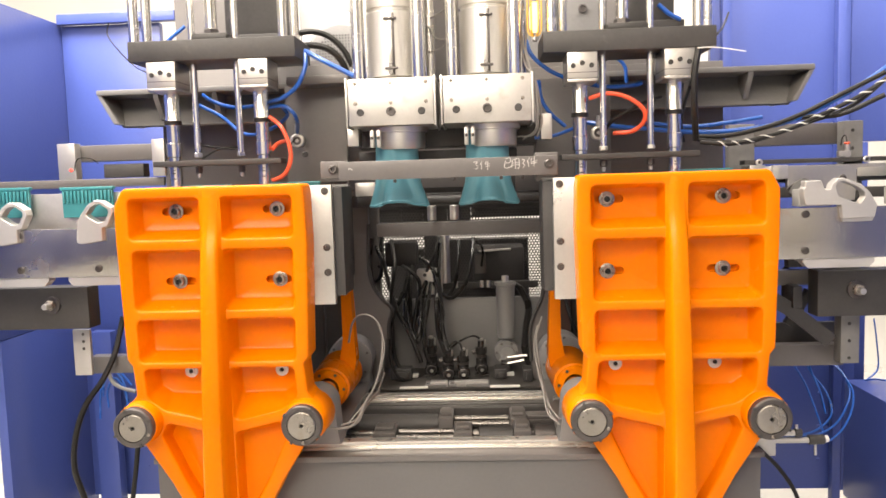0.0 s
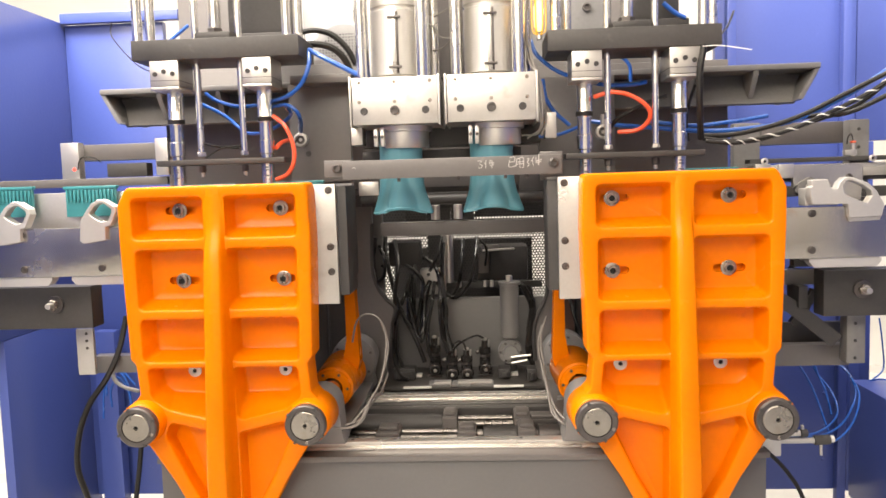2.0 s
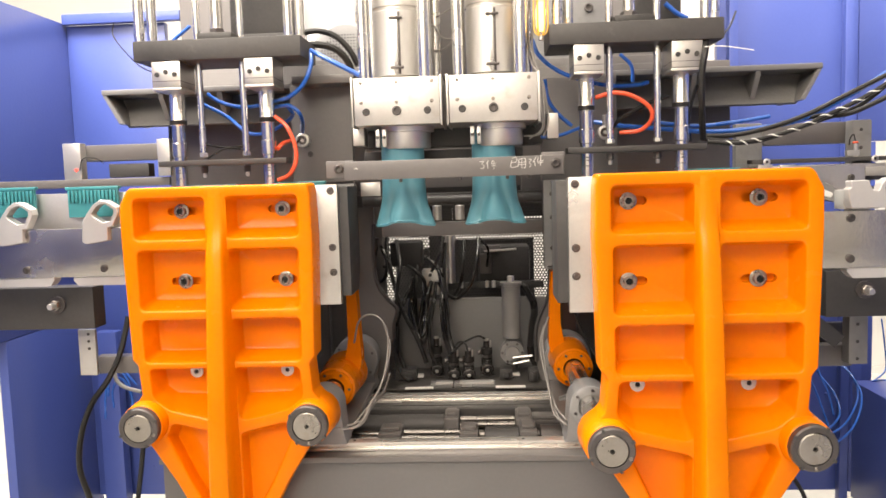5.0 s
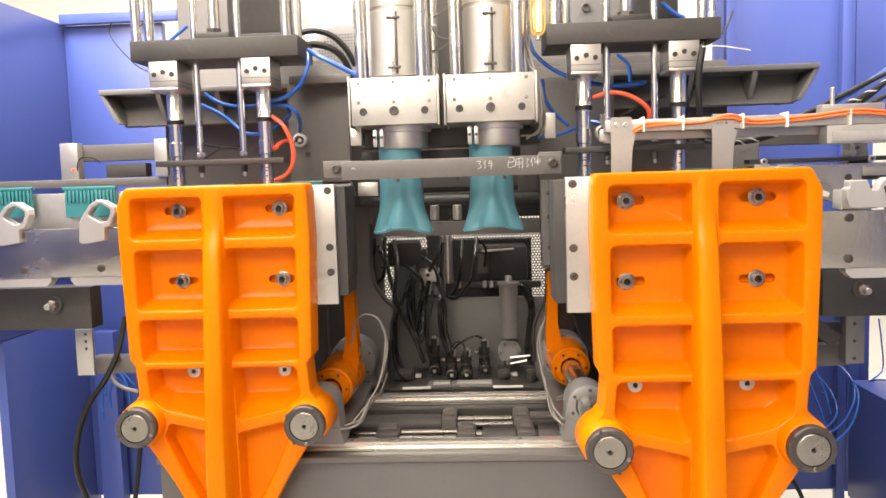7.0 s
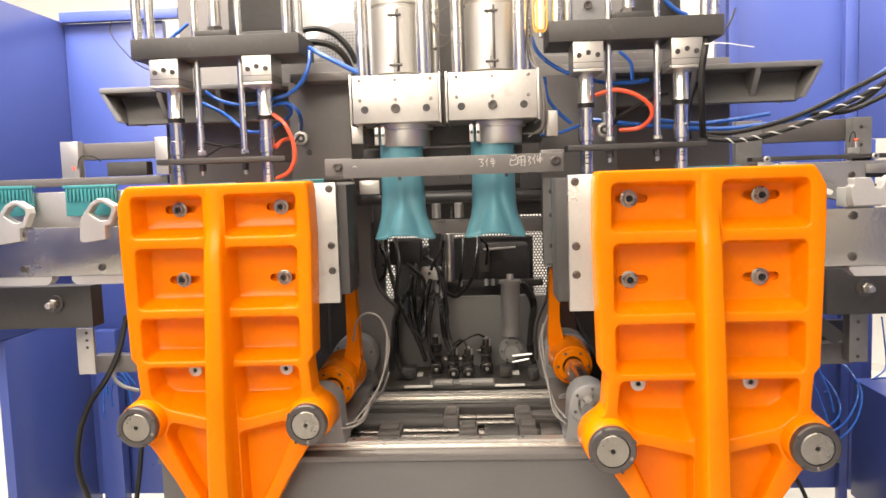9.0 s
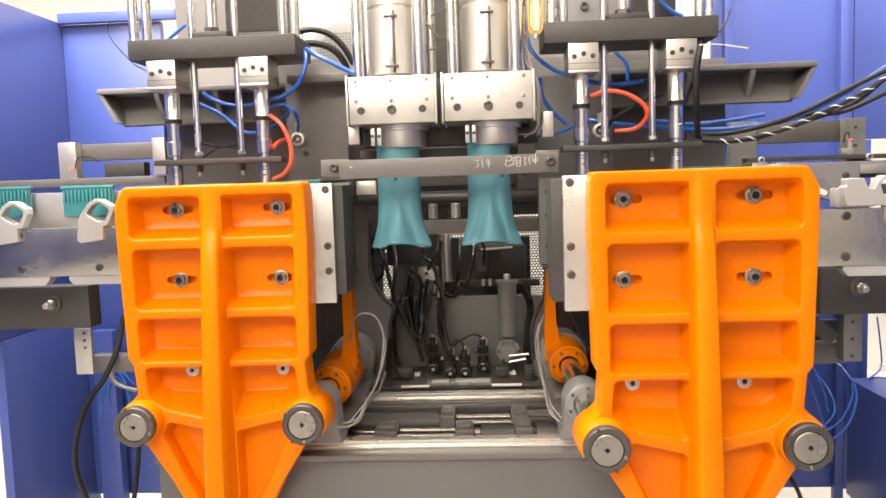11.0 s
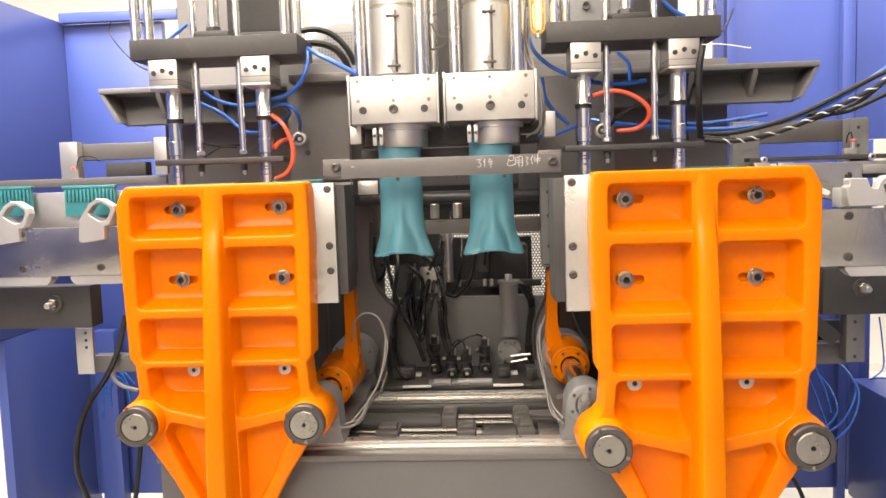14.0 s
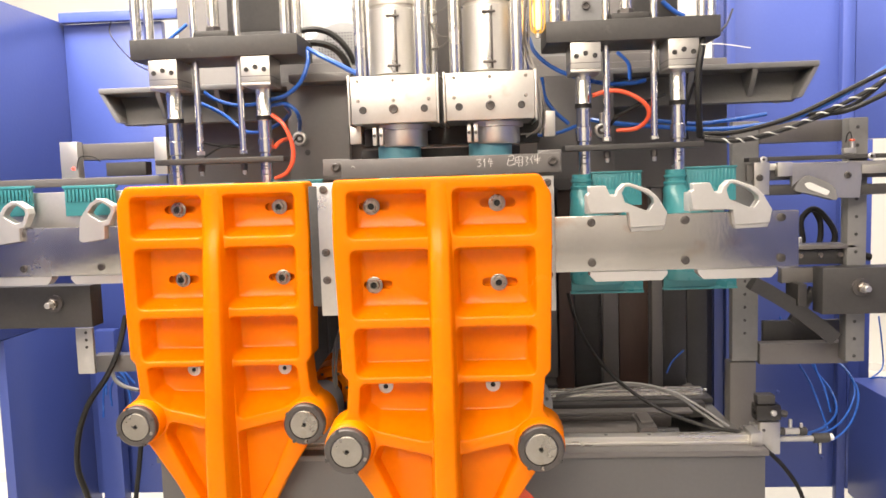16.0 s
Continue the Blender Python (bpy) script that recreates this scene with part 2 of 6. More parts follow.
def tube_thing(name, material, pts, r, label, category, group="", seg=8):
    bm = bmesh.new()
    add_tube(bm, pts, r, seg)
    return solo(name, bm, material, label, category, group)


def bolt_part(parent, at, r=0.012, material=None, axis=(0, -1, 0), name="bolt", washer=0.0, h=0.012, socket=False):
    """A socket-head screw whose head stands on at."""
    bm = bmesh.new()
    if washer:
        add_lathe(bm, at, axis, [(0, washer), (0.003, washer), (0.0035, washer - 0.001), (0.0035, r)], 20, False)
    add_lathe(bm, at, axis, [(0, r), (h - 0.001, r), (h, r - 0.001), (h, r * 0.62), (h * 0.35, r * 0.6), (h * 0.3, 0)], 16, False)
    ob = part(name, bm, material or DARK, parent)
    if socket and parent.parent is None:
        cyl_part("socket", ob, RUBBER, Vector(at) + Vector(axis) * (h * 0.2), Vector(at) + Vector(axis) * (h * 0.6), r * 0.6, 6)
    return ob


def rounded(poly, radius, seg=5):
    """Rounds the corners of a polygon; radius: one number or one a corner."""
    out, n = [], len(poly)
    for i in range(n):
        r = radius[i] if isinstance(radius, (list, tuple)) else radius
        p, a, b = Vector(poly[i]), Vector(poly[i - 1]), Vector(poly[(i + 1) % n])
        da, db = (a - p), (b - p)
        if r <= 0:
            out.append(tuple(p))
            continue
        half = da.angle(db) / 2
        cut = min(r / math.tan(half), da.length * 0.45, db.length * 0.45)
        s, e = p + da.normalized() * cut, p + db.normalized() * cut
        for k in range(seg + 1):
            t = k / seg
            out.append(tuple((s * (1 - t) + p * t) * (1 - t) + (p * (1 - t) + e * t) * t))
    return out


def shifted(loop, d):
    """A loop moved outwards by d."""
    n = len(loop)
    area = sum(loop[i - 1][0] * loop[i][1] - loop[i][0] * loop[i - 1][1] for i in range(n))
    s = 1 if area > 0 else -1
    out = []
    for i in range(n):
        a, b = Vector(loop[i - 1]), Vector(loop[(i + 1) % n])
        t = (b - a).normalized()
        out.append((loop[i][0] + s * t.y * d, loop[i][1] - s * t.x * d))
    return out

# ---- the hall and the enclosure ----
def structure(name, x0, x1, y0, y1, z0, z1, material, label, category, bevel=0.0):
    bm = bmesh.new()
    add_box(bm, x0, x1, y0, y1, z0, z1, bevel)
    return solo(name, bm, material, label, category, "", "structure")


structure("floor", -7, 7, -5, 8, -0.1, 0, FLOOR, "pale grey epoxy hall floor", "floor")
structure("ceiling", -7, 7, -5, 8, 6.0, 6.2, PLASTER, "white hall ceiling", "ceiling")
structure("wall_north", -7, 7, 8, 8.2, 0, 6.0, PLASTER, "white painted hall wall behind the machine", "wall")
structure("wall_south", -7, 7, -5.2, -5, 0, 6.0, PLASTER, "white painted hall wall", "wall")
structure("wall_east", 7, 7.2, -5, 8, 0, 6.0, PLASTER, "white painted hall wall", "wall")
structure("wall_west", -7.2, -7, -5, 8, 0, 6.0, PLASTER, "white painted hall wall", "wall")

CX = -0.092          # the machine's middle
RAIL = 0.81          # top of the carriage rails
PART = 1.95          # parting plane of the moulds


def enclosure():
    e = thing("safety_enclosure", (CX, 2.7, 0), "blue enamelled sheet steel safety enclosure round the machine", "enclosure")
    # back panels left and right, with folded seams
    box_part("back_panel", e, BLUE, -1.479, -1.1213, 2.72, 2.75, 0.3132, 2.0394, 0.002)
    box_part("back_panel", e, BLUE, 0.7989, 1.2689, 2.72, 2.75, 0.3107, 2.35, 0.002)
    box_part("back_panel", e, BLUE, 1.2689 + 0.002, 2.3, 2.72, 2.75, 1.54, 2.35, 0.002)
    box_part("back_panel", e, BLUE, 1.2709, 1.333, 2.72, 2.75, 0.6931, 1.538, 0.002)
    box_part("back_panel", e, BLUE, 1.2689 + 0.002, 2.3, 2.72, 2.75, 0.3107, 0.6911, 0.002)
    box_part("seam", e, BLUE, -0.942, -0.918, 2.69, 2.722, 0.02, 2.0394, 0.004)
    box_part("seam", e, BLUE, 1.2689 - 0.02, 1.2689 + 0.02, 2.70, 2.719, 0.3107, 1.3, 0.003)
    for x in (0.8463, 1.2287):
        box_part("seam", e, BLUE, x - 0.015, x + 0.015, 2.69, 2.722, 0.02, 2.34, 0.004)
    box_part("top_rail", e, BLUE, -1.479, -1.0536, 2.69, 2.72, 2.0396, 2.075, 0.003)
    box_part("top_rail", e, BLUE, 0.7841, 2.3, 2.66, 2.72, 2.35, 2.4, 0.004)
    # side walls, extended forward out of view to darken the nest plates' reflections
    box_part("side_panel", e, BLUE, -1.51, -1.48, -1.2, 2.75, 1.0023, 2.045, 0.002)
    box_part("side_panel", e, BLUE, -1.51, -1.48, 2.24, 2.75, 0.0, 1.0023 - 0.002, 0.002)
    box_part("side_panel", e, BLUE, 2.3, 2.33, -2.5, 2.75, 0.05, 2.35, 0.002)
    # corner posts of square tube
    box_part("post", e, BLUE, -1.4151, -1.3371, 2.64, 2.69, 0.0, 0.9476, 0.004)
    # inner ledge boxes at the lower corner
    box_part("lower_panel", e, BLUE, 1.1408, 2.3, 2.1, 2.45, 0.4029, 0.7816, 0.004)
    return e


enclosure()


# ---- the bed ----
def bed():
    b = thing("machine_bed", (CX, 2.2, 0), "grey painted welded machine bed with bright guide rails", "machine bed")
    x0, x1 = -0.8146, 0.6495
    box_part("front_wall", b, BED, x0, x1, 1.8, 1.835, 0.0, 0.775, 0.003)
    box_part("rear_wall", b, BED, x0, x1, 2.62, 2.66, 0.0, 0.775, 0.003)
    box_part("end_wall", b, BED, x0, x0 + 0.03, 1.836, 2.619, 0.0, 0.77, 0.002)
    box_part("end_wall", b, BED, x1 - 0.03, x1, 1.836, 2.619, 0.0, 0.77, 0.002)
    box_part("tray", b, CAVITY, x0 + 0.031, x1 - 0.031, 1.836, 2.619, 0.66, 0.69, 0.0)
    box_part("top_flange", b, GREY, x0 - 0.006, x1 + 0.006, 1.792, 1.90, 0.776, 0.79, 0.002)
    box_part("top_flange", b, BLACK, x0, x1, 2.22, 2.34, 0.776, 0.79, 0.002)
    for y in (1.857, 2.268):
        bm = bmesh.new()
        add_box(bm, x0 + 0.02, x1 - 0.02, y - 0.024, y + 0.02, 0.7905, 0.797, 0.001)
        add_box(bm, x0 + 0.02, x1 - 0.02, y - 0.016, y + 0.016, 0.7972, RAIL, 0.002)
        r = part("guide_rail", bm, RAIL_STEEL, b, "bright ground guide rail")
        for k in range(14):
            x = x0 + 0.05 + k * (x1 - x0 - 0.1) / 13
            cyl_part("rail_bolt", r, DARK, (x, y, RAIL - 0.001), (x, y, RAIL + 0.0005), 0.0045, 10)
            cyl_part("clamp_screw", r, STEEL, (x + 0.05, y + 0.032, 0.79), (x + 0.05, y + 0.032, 0.797), 0.006, 8)
    # two long actuators between the rails: body, head blocks and twin rods
    box_part("rear_ledge", b, BLACK, x0 + 0.032, x1 - 0.032, 2.185, 2.219, 0.745, 0.788, 0.003)
    cyl_part("drive_cylinder", b, BLACK, (-0.56, 2.15, 0.752), (-0.136, 2.15, 0.752), 0.031, 28, "dark drive cylinder")
    cyl_part("end_cap", b, STEEL, (-0.142, 2.15, 0.752), (-0.133, 2.15, 0.752), 0.017, 16)
    for a, c, y0, y1, z1 in ((-0.134, -0.093, 2.085, 2.18, 0.79), (0.066, 0.112, 2.075, 2.18, 0.79), (-0.306, -0.244, 1.985, 2.07, 0.782), (-0.088, -0.038, 1.985, 2.07, 0.782), (0.072, 0.118, 1.975, 2.07, 0.788), (0.39, 0.436, 1.97, 2.09, 0.79)):
        box_part("head_block", b, GREY, a, c, y0, y1, 0.695, z1, 0.004)
        box_part("block_step", b, GREY, a + 0.006, c - 0.006, y0 + 0.02, y1 - 0.02, z1 + 0.0005, z1 + 0.01, 0.003)
    for a, c, y in ((-0.092, 0.065, 2.16), (-0.092, 0.065, 2.11), (-0.243, -0.089, 2.048), (-0.243, -0.089, 2.0), (-0.55, -0.307, 2.04), (-0.55, -0.307, 2.0)):
        cyl_part("piston_rod", b, ROD, (a, y, 0.764), (c, y, 0.764), 0.0095, 16, "worn steel piston rod")
    cyl_part("rod_end", b, ROD, (-0.037, 2.02, 0.765), (-0.02, 2.02, 0.765), 0.014, 12)
    cyl_part("rod_end", b, DARK, (0.1185, 2.02, 0.765), (0.128, 2.02, 0.765), 0.014, 12)
    cyl_part("drive_cylinder", b, BLACK, (-0.02, 2.02, 0.757), (0.071, 2.02, 0.757), 0.03, 28, "dark drive cylinder")
    cyl_part("drive_cylinder", b, DARK, (0.128, 2.02, 0.757), (0.389, 2.02, 0.757), 0.033, 28, "dark drive cylinder")
    box_part("cover_plate", b, DARK, 0.113, 0.5, 2.09, 2.17, 0.75, 0.782, 0.004)
    box_part("cover_plate", b, GREY, 0.113, 0.56, 2.1, 2.14, 0.7825, 0.79, 0.002)
    cyl_part("end_boss", b, BLACK, (0.437, 2.02, 0.75), (0.5, 2.02, 0.75), 0.022, 20)
    bm = bmesh.new()
    add_lathe(bm, (0.095, 1.9745, 0.752), (0, -1, 0), [(0, 0.02), (0.004, 0.02), (0.006, 0.017), (0.006, 0)], 20, False)
    part("round_cover", bm, DARK, b)
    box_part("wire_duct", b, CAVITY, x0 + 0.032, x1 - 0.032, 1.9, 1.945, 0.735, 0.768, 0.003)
    # hollow grey side column on the outer end
    return b


bed()


# ---- mould clamp: front half with its ribbed orange platen ----
CAPU, CAPV = 0.1965, 0.551
DEEP = 0.058          # depth of the pockets in the platen


def platen_mesh(cx, yf, ztop, off, slotx, outer):
    """off: by how much the ribbed field sits aside of the middle between the tie bars."""
    bm = bmesh.new()

    def drop(v):
        # the rib grid is spaced a little wider than the tie bars suggest
        return v + 0.045 * min(v, 0.39) * min(1, max(0, (0.53 - v) / 0.12))

    def ring(loop, y, b=bm, grid=True):
        vs = [b.verts.new((cx + u + off * min(1, max(0, (0.50 - v) / 0.1)), yf + y, ztop - (drop(v) if grid else v))) for u, v in loop]
        return vs, [b.edges.new((vs[i - 1], vs[i])) for i in range(len(vs))]

    def bridge(a, b, m=bm):
        n = len(a)
        for k in range(n):
            m.faces.new((a[k - 1], a[k], b[k], b[k - 1]))

    half = [(0.0, 0.0), (0.202, 0.0), (0.224, 0.04), (0.224, 0.12), (0.216, 0.385), (0.204, 0.4), (0.204, 0.48), (0.236, 0.526), (0.246, 0.551), (0.236, 0.58), (0.196, 0.604), (0.134, 0.70), (0.05, 0.86), (0.0, 0.86)]
    # the corner towards the machine's middle is square, the outer one cut away
    square = [half[0], (0.218, 0.0), (0.2215, 0.02)] + half[3:]
    right, left = (half, square) if outer > 0 else (square, half)
    outline = right[1:-1] + [(-u, v) for u, v in left[-2:0:-1]]
    radii = [0.02, 0.03, 0.03, 0.01, 0.01, 0.02, 0.02, 0.03, 0.02, 0.03, 0.03, 0.02]
    outline = rounded(outline, radii + radii[::-1])
    front, e0 = ring(shifted(outline, -0.0045), 0)
    mid, _ = ring(shifted(outline, -0.0013), 0.0013)
    edge, _ = ring(outline, 0.005)
    back, _ = ring(outline, 0.078)
    bridge(front, mid), bridge(mid, edge), bridge(edge, back)
    bm.faces.new(back)
    rims = list(e0)
    slots = []
    for s in (-1, 1):
        cells = [
            ([(0.024, 0.024), (0.192, 0.024), (0.192, 0.116), (0.024, 0.116)], DEEP, (slotx[s], 0.058)),
            ([(0.024, 0.140), (0.189, 0.140), (0.188, 0.275), (0.024, 0.275)], DEEP, (slotx[s], 0.225)),
            ([(0.024, 0.296), (0.187, 0.296), (0.185, 0.393), (0.026, 0.393)], DEEP, None),
            ([(0.026, 0.408), (0.178, 0.408), (0.178, 0.492), (0.138, 0.526), (0.026, 0.552)], DEEP, None),
            ([(0.026, 0.582), (0.137, 0.556), (0.15, 0.588), (0.098, 0.70), (0.04, 0.80), (0.028, 0.80)], 0.04, None)]
        for n, (poly, deep, slot) in enumerate(cells):
            poly = [(s * u, v) for u, v in poly]
            loop = rounded(poly, 0.014 if n != 3 else [0.014, 0.014, 0.034, 0.026, 0.014])
            k0, e = ring(shifted(loop, 0.0045), 0)
            rims += e
            k1, _ = ring(shifted(loop, 0.0013), 0.0013)
            k2, _ = ring(loop, 0.005)
            if n == 4:
                mu, mv = sum(q[0] for q in loop) / len(loop), sum(q[1] for q in loop) / len(loop)
                inner = [[(mu + (q[0] - mu) * f, mv + (q[1] - mv) * f) for q in loop] for f in (0.94, 0.88)]
            else:
                inner = [shifted(loop, -0.005), shifted(loop, -0.0095)]
            if n == 4:
                k3, _ = ring(inner[0], deep - 0.008)
            if n == 3:
                # the floor of the fourth pocket ends above the slanted rib
                floor = rounded([(s * u, v) for u, v in ((0.036, 0.418), (0.164, 0.418), (0.163, 0.468), (0.14, 0.49), (0.036, 0.494))], [0.01, 0.01, 0.012, 0.014, 0.012])
                k3, _ = ring(shifted(floor, 0.003), deep - 0.004)
                k4, e4 = ring(shifted(floor, -0.002), deep)
            elif n < 3:
                # pocket walls lean, most at the lower side and towards the middle rib
                (ui, vt), (uo, vb) = cells[n][0][0], cells[n][0][2]
                ui, uo, vt, vb = ui + 0.011, uo - 0.013, vt + 0.008, vb - 0.018
                floor = rounded([(s * ui, vt), (s * uo, vt), (s * uo, vb), (s * ui, vb)], 0.009)
                k3, _ = ring(shifted(floor, 0.0025), deep - 0.0035)
                k4, e4 = ring(shifted(floor, -0.0015), deep)
            else:
                k4, e4 = ring(inner[1], deep)
            bridge(k0, k1), bridge(k1, k2), bridge(k2, k3), bridge(k3, k4)
            if slot:
                u, v = slot
                a0, a1 = sorted((s * (ui + 0.0125), s * (uo - 0.0125)))
                lo, hi = max(u - 0.028, a0), min(u + 0.028, a1)
                st = [(lo + 0.009 * math.cos(a), v + 0.009 * math.sin(a)) for a in (math.pi / 2 + math.pi * i / 8 for i in range(9))]
                st += [(hi + 0.009 * math.cos(a), v + 0.009 * math.sin(a)) for a in (-math.pi / 2 + math.pi * i / 8 for i in range(9))]
                h0, eh = ring(st, deep, bm, False)
                h1, _ = ring(st, 0.075, bm, False)
                bridge(h0, h1)
                bm.faces.new(h1)
                bmesh.ops.triangle_fill(bm, use_beauty=True, edges=e4 + eh)
                slots.append((u, v))
            else:
                bm.faces.new(k4)
    bmesh.ops.triangle_fill(bm, use_beauty=True, edges=rims)
    extras = []
    # the middle rib stands proud and swells downwards
    rows = [(0.01, 0.0), (0.06, 0.003), (0.1, 0.007), (0.125, 0.014), (0.155, 0.025), (0.3, 0.043), (0.45, 0.058), (0.6, 0.072), (0.86, 0.085)]
    b2, last = bmesh.new(), None
    for v, h in rows:
        w = 0.019 + v * 0.006
        sec = [(-w - 0.006, 0.003), (-w - 0.001, 0.002 - h * 0.5), (-w + 0.001, 0.003 - h), (-w + 0.005, -h), (w - 0.005, -h), (w - 0.001, 0.003 - h), (w + 0.001, 0.002 - h * 0.5), (w + 0.006, 0.003)]
        now = [b2.verts.new((cx + u + (0.004 if outer > 0 else -0.006), yf + y, ztop - v)) for u, y in sec]
        if last:
            for k in range(7):
                b2.faces.new((last[k], last[k + 1], now[k + 1], now[k]))
        last = now
    extras.append(("middle_rib", b2))
    for s in (-1, 1):
        b2 = bmesh.new()
        add_lathe(b2, (cx + s * CAPU, yf - 0.032, ztop - CAPV), (0, 1, 0), [(0, 0.046), (0.004, 0.05), (0.098, 0.056), (0.106, 0.05)], 32)
        extras.append(("boss", b2))
    return bm, slots, extras


def front_half(name, s, label):
    """s: +1 for the station whose nest plate reaches to the east, -1 for its mirror."""
    cx, yf, zt = CX + s * 0.525, 1.73, 1.4555
    t = thing(name, (cx, yf, zt - 0.86), label, "mould clamp", "front mould clamp halves")
    off = 0.007 * s
    slotx = {-1: -0.147, 1: 0.117} if s > 0 else {-1: -0.097, 1: 0.146}
    bm, slots, extras = platen_mesh(cx, yf, zt, off, slotx, s)
    pl = part("platen", bm, ORANGE, t, "orange enamelled ribbed cast platen", 50)
    for name_of, b2 in extras:
        part(name_of, b2, ORANGE, pl, "", 50)
    for u, v in slots:
        bolt_part(t, (cx + u + off - 0.002, yf + DEEP, zt - v), 0.0122, BOLT, washer=0.0178, h=0.014, name="clamp_bolt", socket=True)
    for u in ((-0.126, 0.104) if s > 0 else (-0.092, 0.13)):
        bolt_part(t, (cx + u, yf + DEEP, zt - 0.4445), 0.0095, ALU, washer=0.0155, h=0.006, name="clamp_bolt", socket=True)
    for q in (-1, 1):
        c = (cx + q * CAPU, yf - 0.032, zt - CAPV)
        bm = bmesh.new()
        add_lathe(bm, c, (0, -1, 0), [(0, 0.047), (0.016, 0.047), (0.019, 0.044), (0.019, 0.034), (0.012, 0.033), (0.012, 0.0)], 40, False)
        nut = part("tie_bar_nut", bm, DARK, t, "dark ring nut on a bright tie bar end")
        for k in range(4):
            # spanner notches and a locking screw in the rim
            a = k * math.pi / 2 + 0.7 + 0.3 * q
            bm = bmesh.new()
            p = Vector((c[0] + 0.0445 * math.cos(a), c[1] - 0.0185, c[2] + 0.0445 * math.sin(a)))
            add_box(bm, p.x - 0.0045, p.x + 0.0045, p.y - 0.0012, p.y + 0.006, p.z - 0.003, p.z + 0.003, 0, Euler((0, -a, 0)).to_matrix())
            part("notch", bm, BLACK, nut)
        a = -0.4 if q < 0 else -1.5
        bolt_part(nut, (c[0] + 0.0395 * math.cos(a), c[1] - 0.0188, c[2] + 0.0395 * math.sin(a)), 0.0042, BOLT, h=0.002)
        bm = bmesh.new()
        add_lathe(bm, (c[0], c[1] - 0.0125, c[2]), (0, -1, 0), [(0, 0.0325), (0.0055, 0.0325), (0.0075, 0.0305), (0.0075, 0.0052), (0.002, 0.0048), (0.002, 0)], 40, False)
        part("tie_bar_end", bm, TIE_END, nut)
        cyl_part("centre_hole", nut, RUBBER, (c[0], c[1] - 0.015, c[2]), (c[0], c[1] - 0.0152, c[2]), 0.0045, 12)
        cyl_part("tie_bar", t, CHROME, (c[0], yf + 0.09, c[2]), (c[0], 2.38, c[2]), 0.027, 28, "bright ground tie bar")
    # steel mounting plate and dark mould block behind the platen
    mp = box_part("mounting_plate", t, ALU, cx - (0.262 if s > 0 else 0.243), cx + (0.263 if s < 0 else 0.243), yf + 0.08, yf + 0.098, zt - 0.293, zt - 0.006, 0.0015, "pale milled mounting plate")
    for q in (-1, 1):
        for v in (0.02, 0.155, 0.215):
            bolt_part(mp, (cx + q * (0.229 if q == s else 0.2475), yf + 0.0795, zt - v), 0.0064, DARK, h=0.004, washer=0.0088)
    box_part("mould_block", t, BLACK, cx - (0.285 if s > 0 else 0.226), cx + (0.285 if s < 0 else 0.226), yf + 0.099, PART - 0.001, zt - 0.275, zt - 0.012, 0.002, "dark steel mould half")
    if s > 0:
        bm = bmesh.new()
        for k in range(8):
            d = 0.0055 * k
            add_tube(bm, [(cx + 0.08 + d * 0.6, yf + 0.045 + 0.004 * (k % 2), zt - 0.60), (cx + 0.113 + d, yf + 0.047, zt - 0.66), (cx + 0.147 + d * 1.2, yf + 0.05, zt - 0.71), (cx + 0.165 + d * 1.2, yf + 0.055, zt - 0.79), (cx + 0.16 + d, yf + 0.055, zt - 0.85)], 0.0026, 8)
        looms.append(part("tube_loom", bm, RED_TUBE, t, "loom of thin red air tubes"))
    # nest plate which holds the finished bottles for trimming
    a, b = (cx + s * 0.20), (cx + s * 0.752)
    lo, hi = min(a, b), max(a, b)
    npl = box_part("nest_plate", t, NEST, lo, hi, 1.82, 1.84, 1.243, 1.362, 0.0015, "stained aluminium nest plate")
    for u in (0.234, 0.321, 0.517, 0.715):
        for z in (1.2625, 1.348):
            bolt_part(npl, (cx + s * u, 1.8195, z), 0.0062, DARK, h=0.004, washer=0.0088)
    if s > 0:
        bolt_part(npl, (cx + 0.234, 1.8195, 1.318), 0.0062, DARK, h=0.004, washer=0.0088)
    for k, u in enumerate((0.3942, 0.6092) if s > 0 else (0.32, 0.533)):
        bm = bmesh.new()
        # the handle nest: a tapered block with an open arched handle loop
        x = cx + s * u
        outer = [(-0.0802, 0.0632), (-0.0439, 0.0632), (-0.0348, 0.042), (-0.0231, 0.041), (-0.0182, 0.0554), (-0.0064, 0.0668), (0.0053, 0.0676), (0.0471, 0.0521), (0.0644, 0.0351), (0.083, 0.0035), (0.078, -0.0245), (0.0055, -0.0265), (0.0023, 0.006), (-0.0775, 0.006), (-0.0819, 0.0254), (-0.084, 0.0456), (-0.0781, 0.049)]
        if s < 0:
            outer = [(-0.045, -0.032), (-0.041, 0.014), (-0.03, 0.034), (-0.013, 0.056), (0.006, 0.068), (0.02, 0.067), (0.046, 0.05), (0.049, 0.036), (0.037, 0.011), (0.032, 0.003), (0.021, 0.002), (0.02, -0.03), (-0.036, -0.038)]
        hole = [(-0.0105, 0.047), (-0.004, 0.0595), (0.0075, 0.06), (0.0365, 0.0478), (0.053, 0.035), (0.0555, 0.0237), (0.0445, 0.0075), (0.0293, 0.0125), (-0.0045, 0.0275)]
        if s < 0:
            hole = [(-0.018, 0.034), (-0.004, 0.052), (0.008, 0.058), (0.018, 0.058), (0.037, 0.045), (0.038, 0.036), (0.028, 0.016), (0.01, 0.014), (-0.01, 0.026)]
        o = rounded([(p, q) for p, q in outer], 0.0035, 3)
        h = rounded([(p, q) for p, q in hole], 0.004, 3)
        loops = []
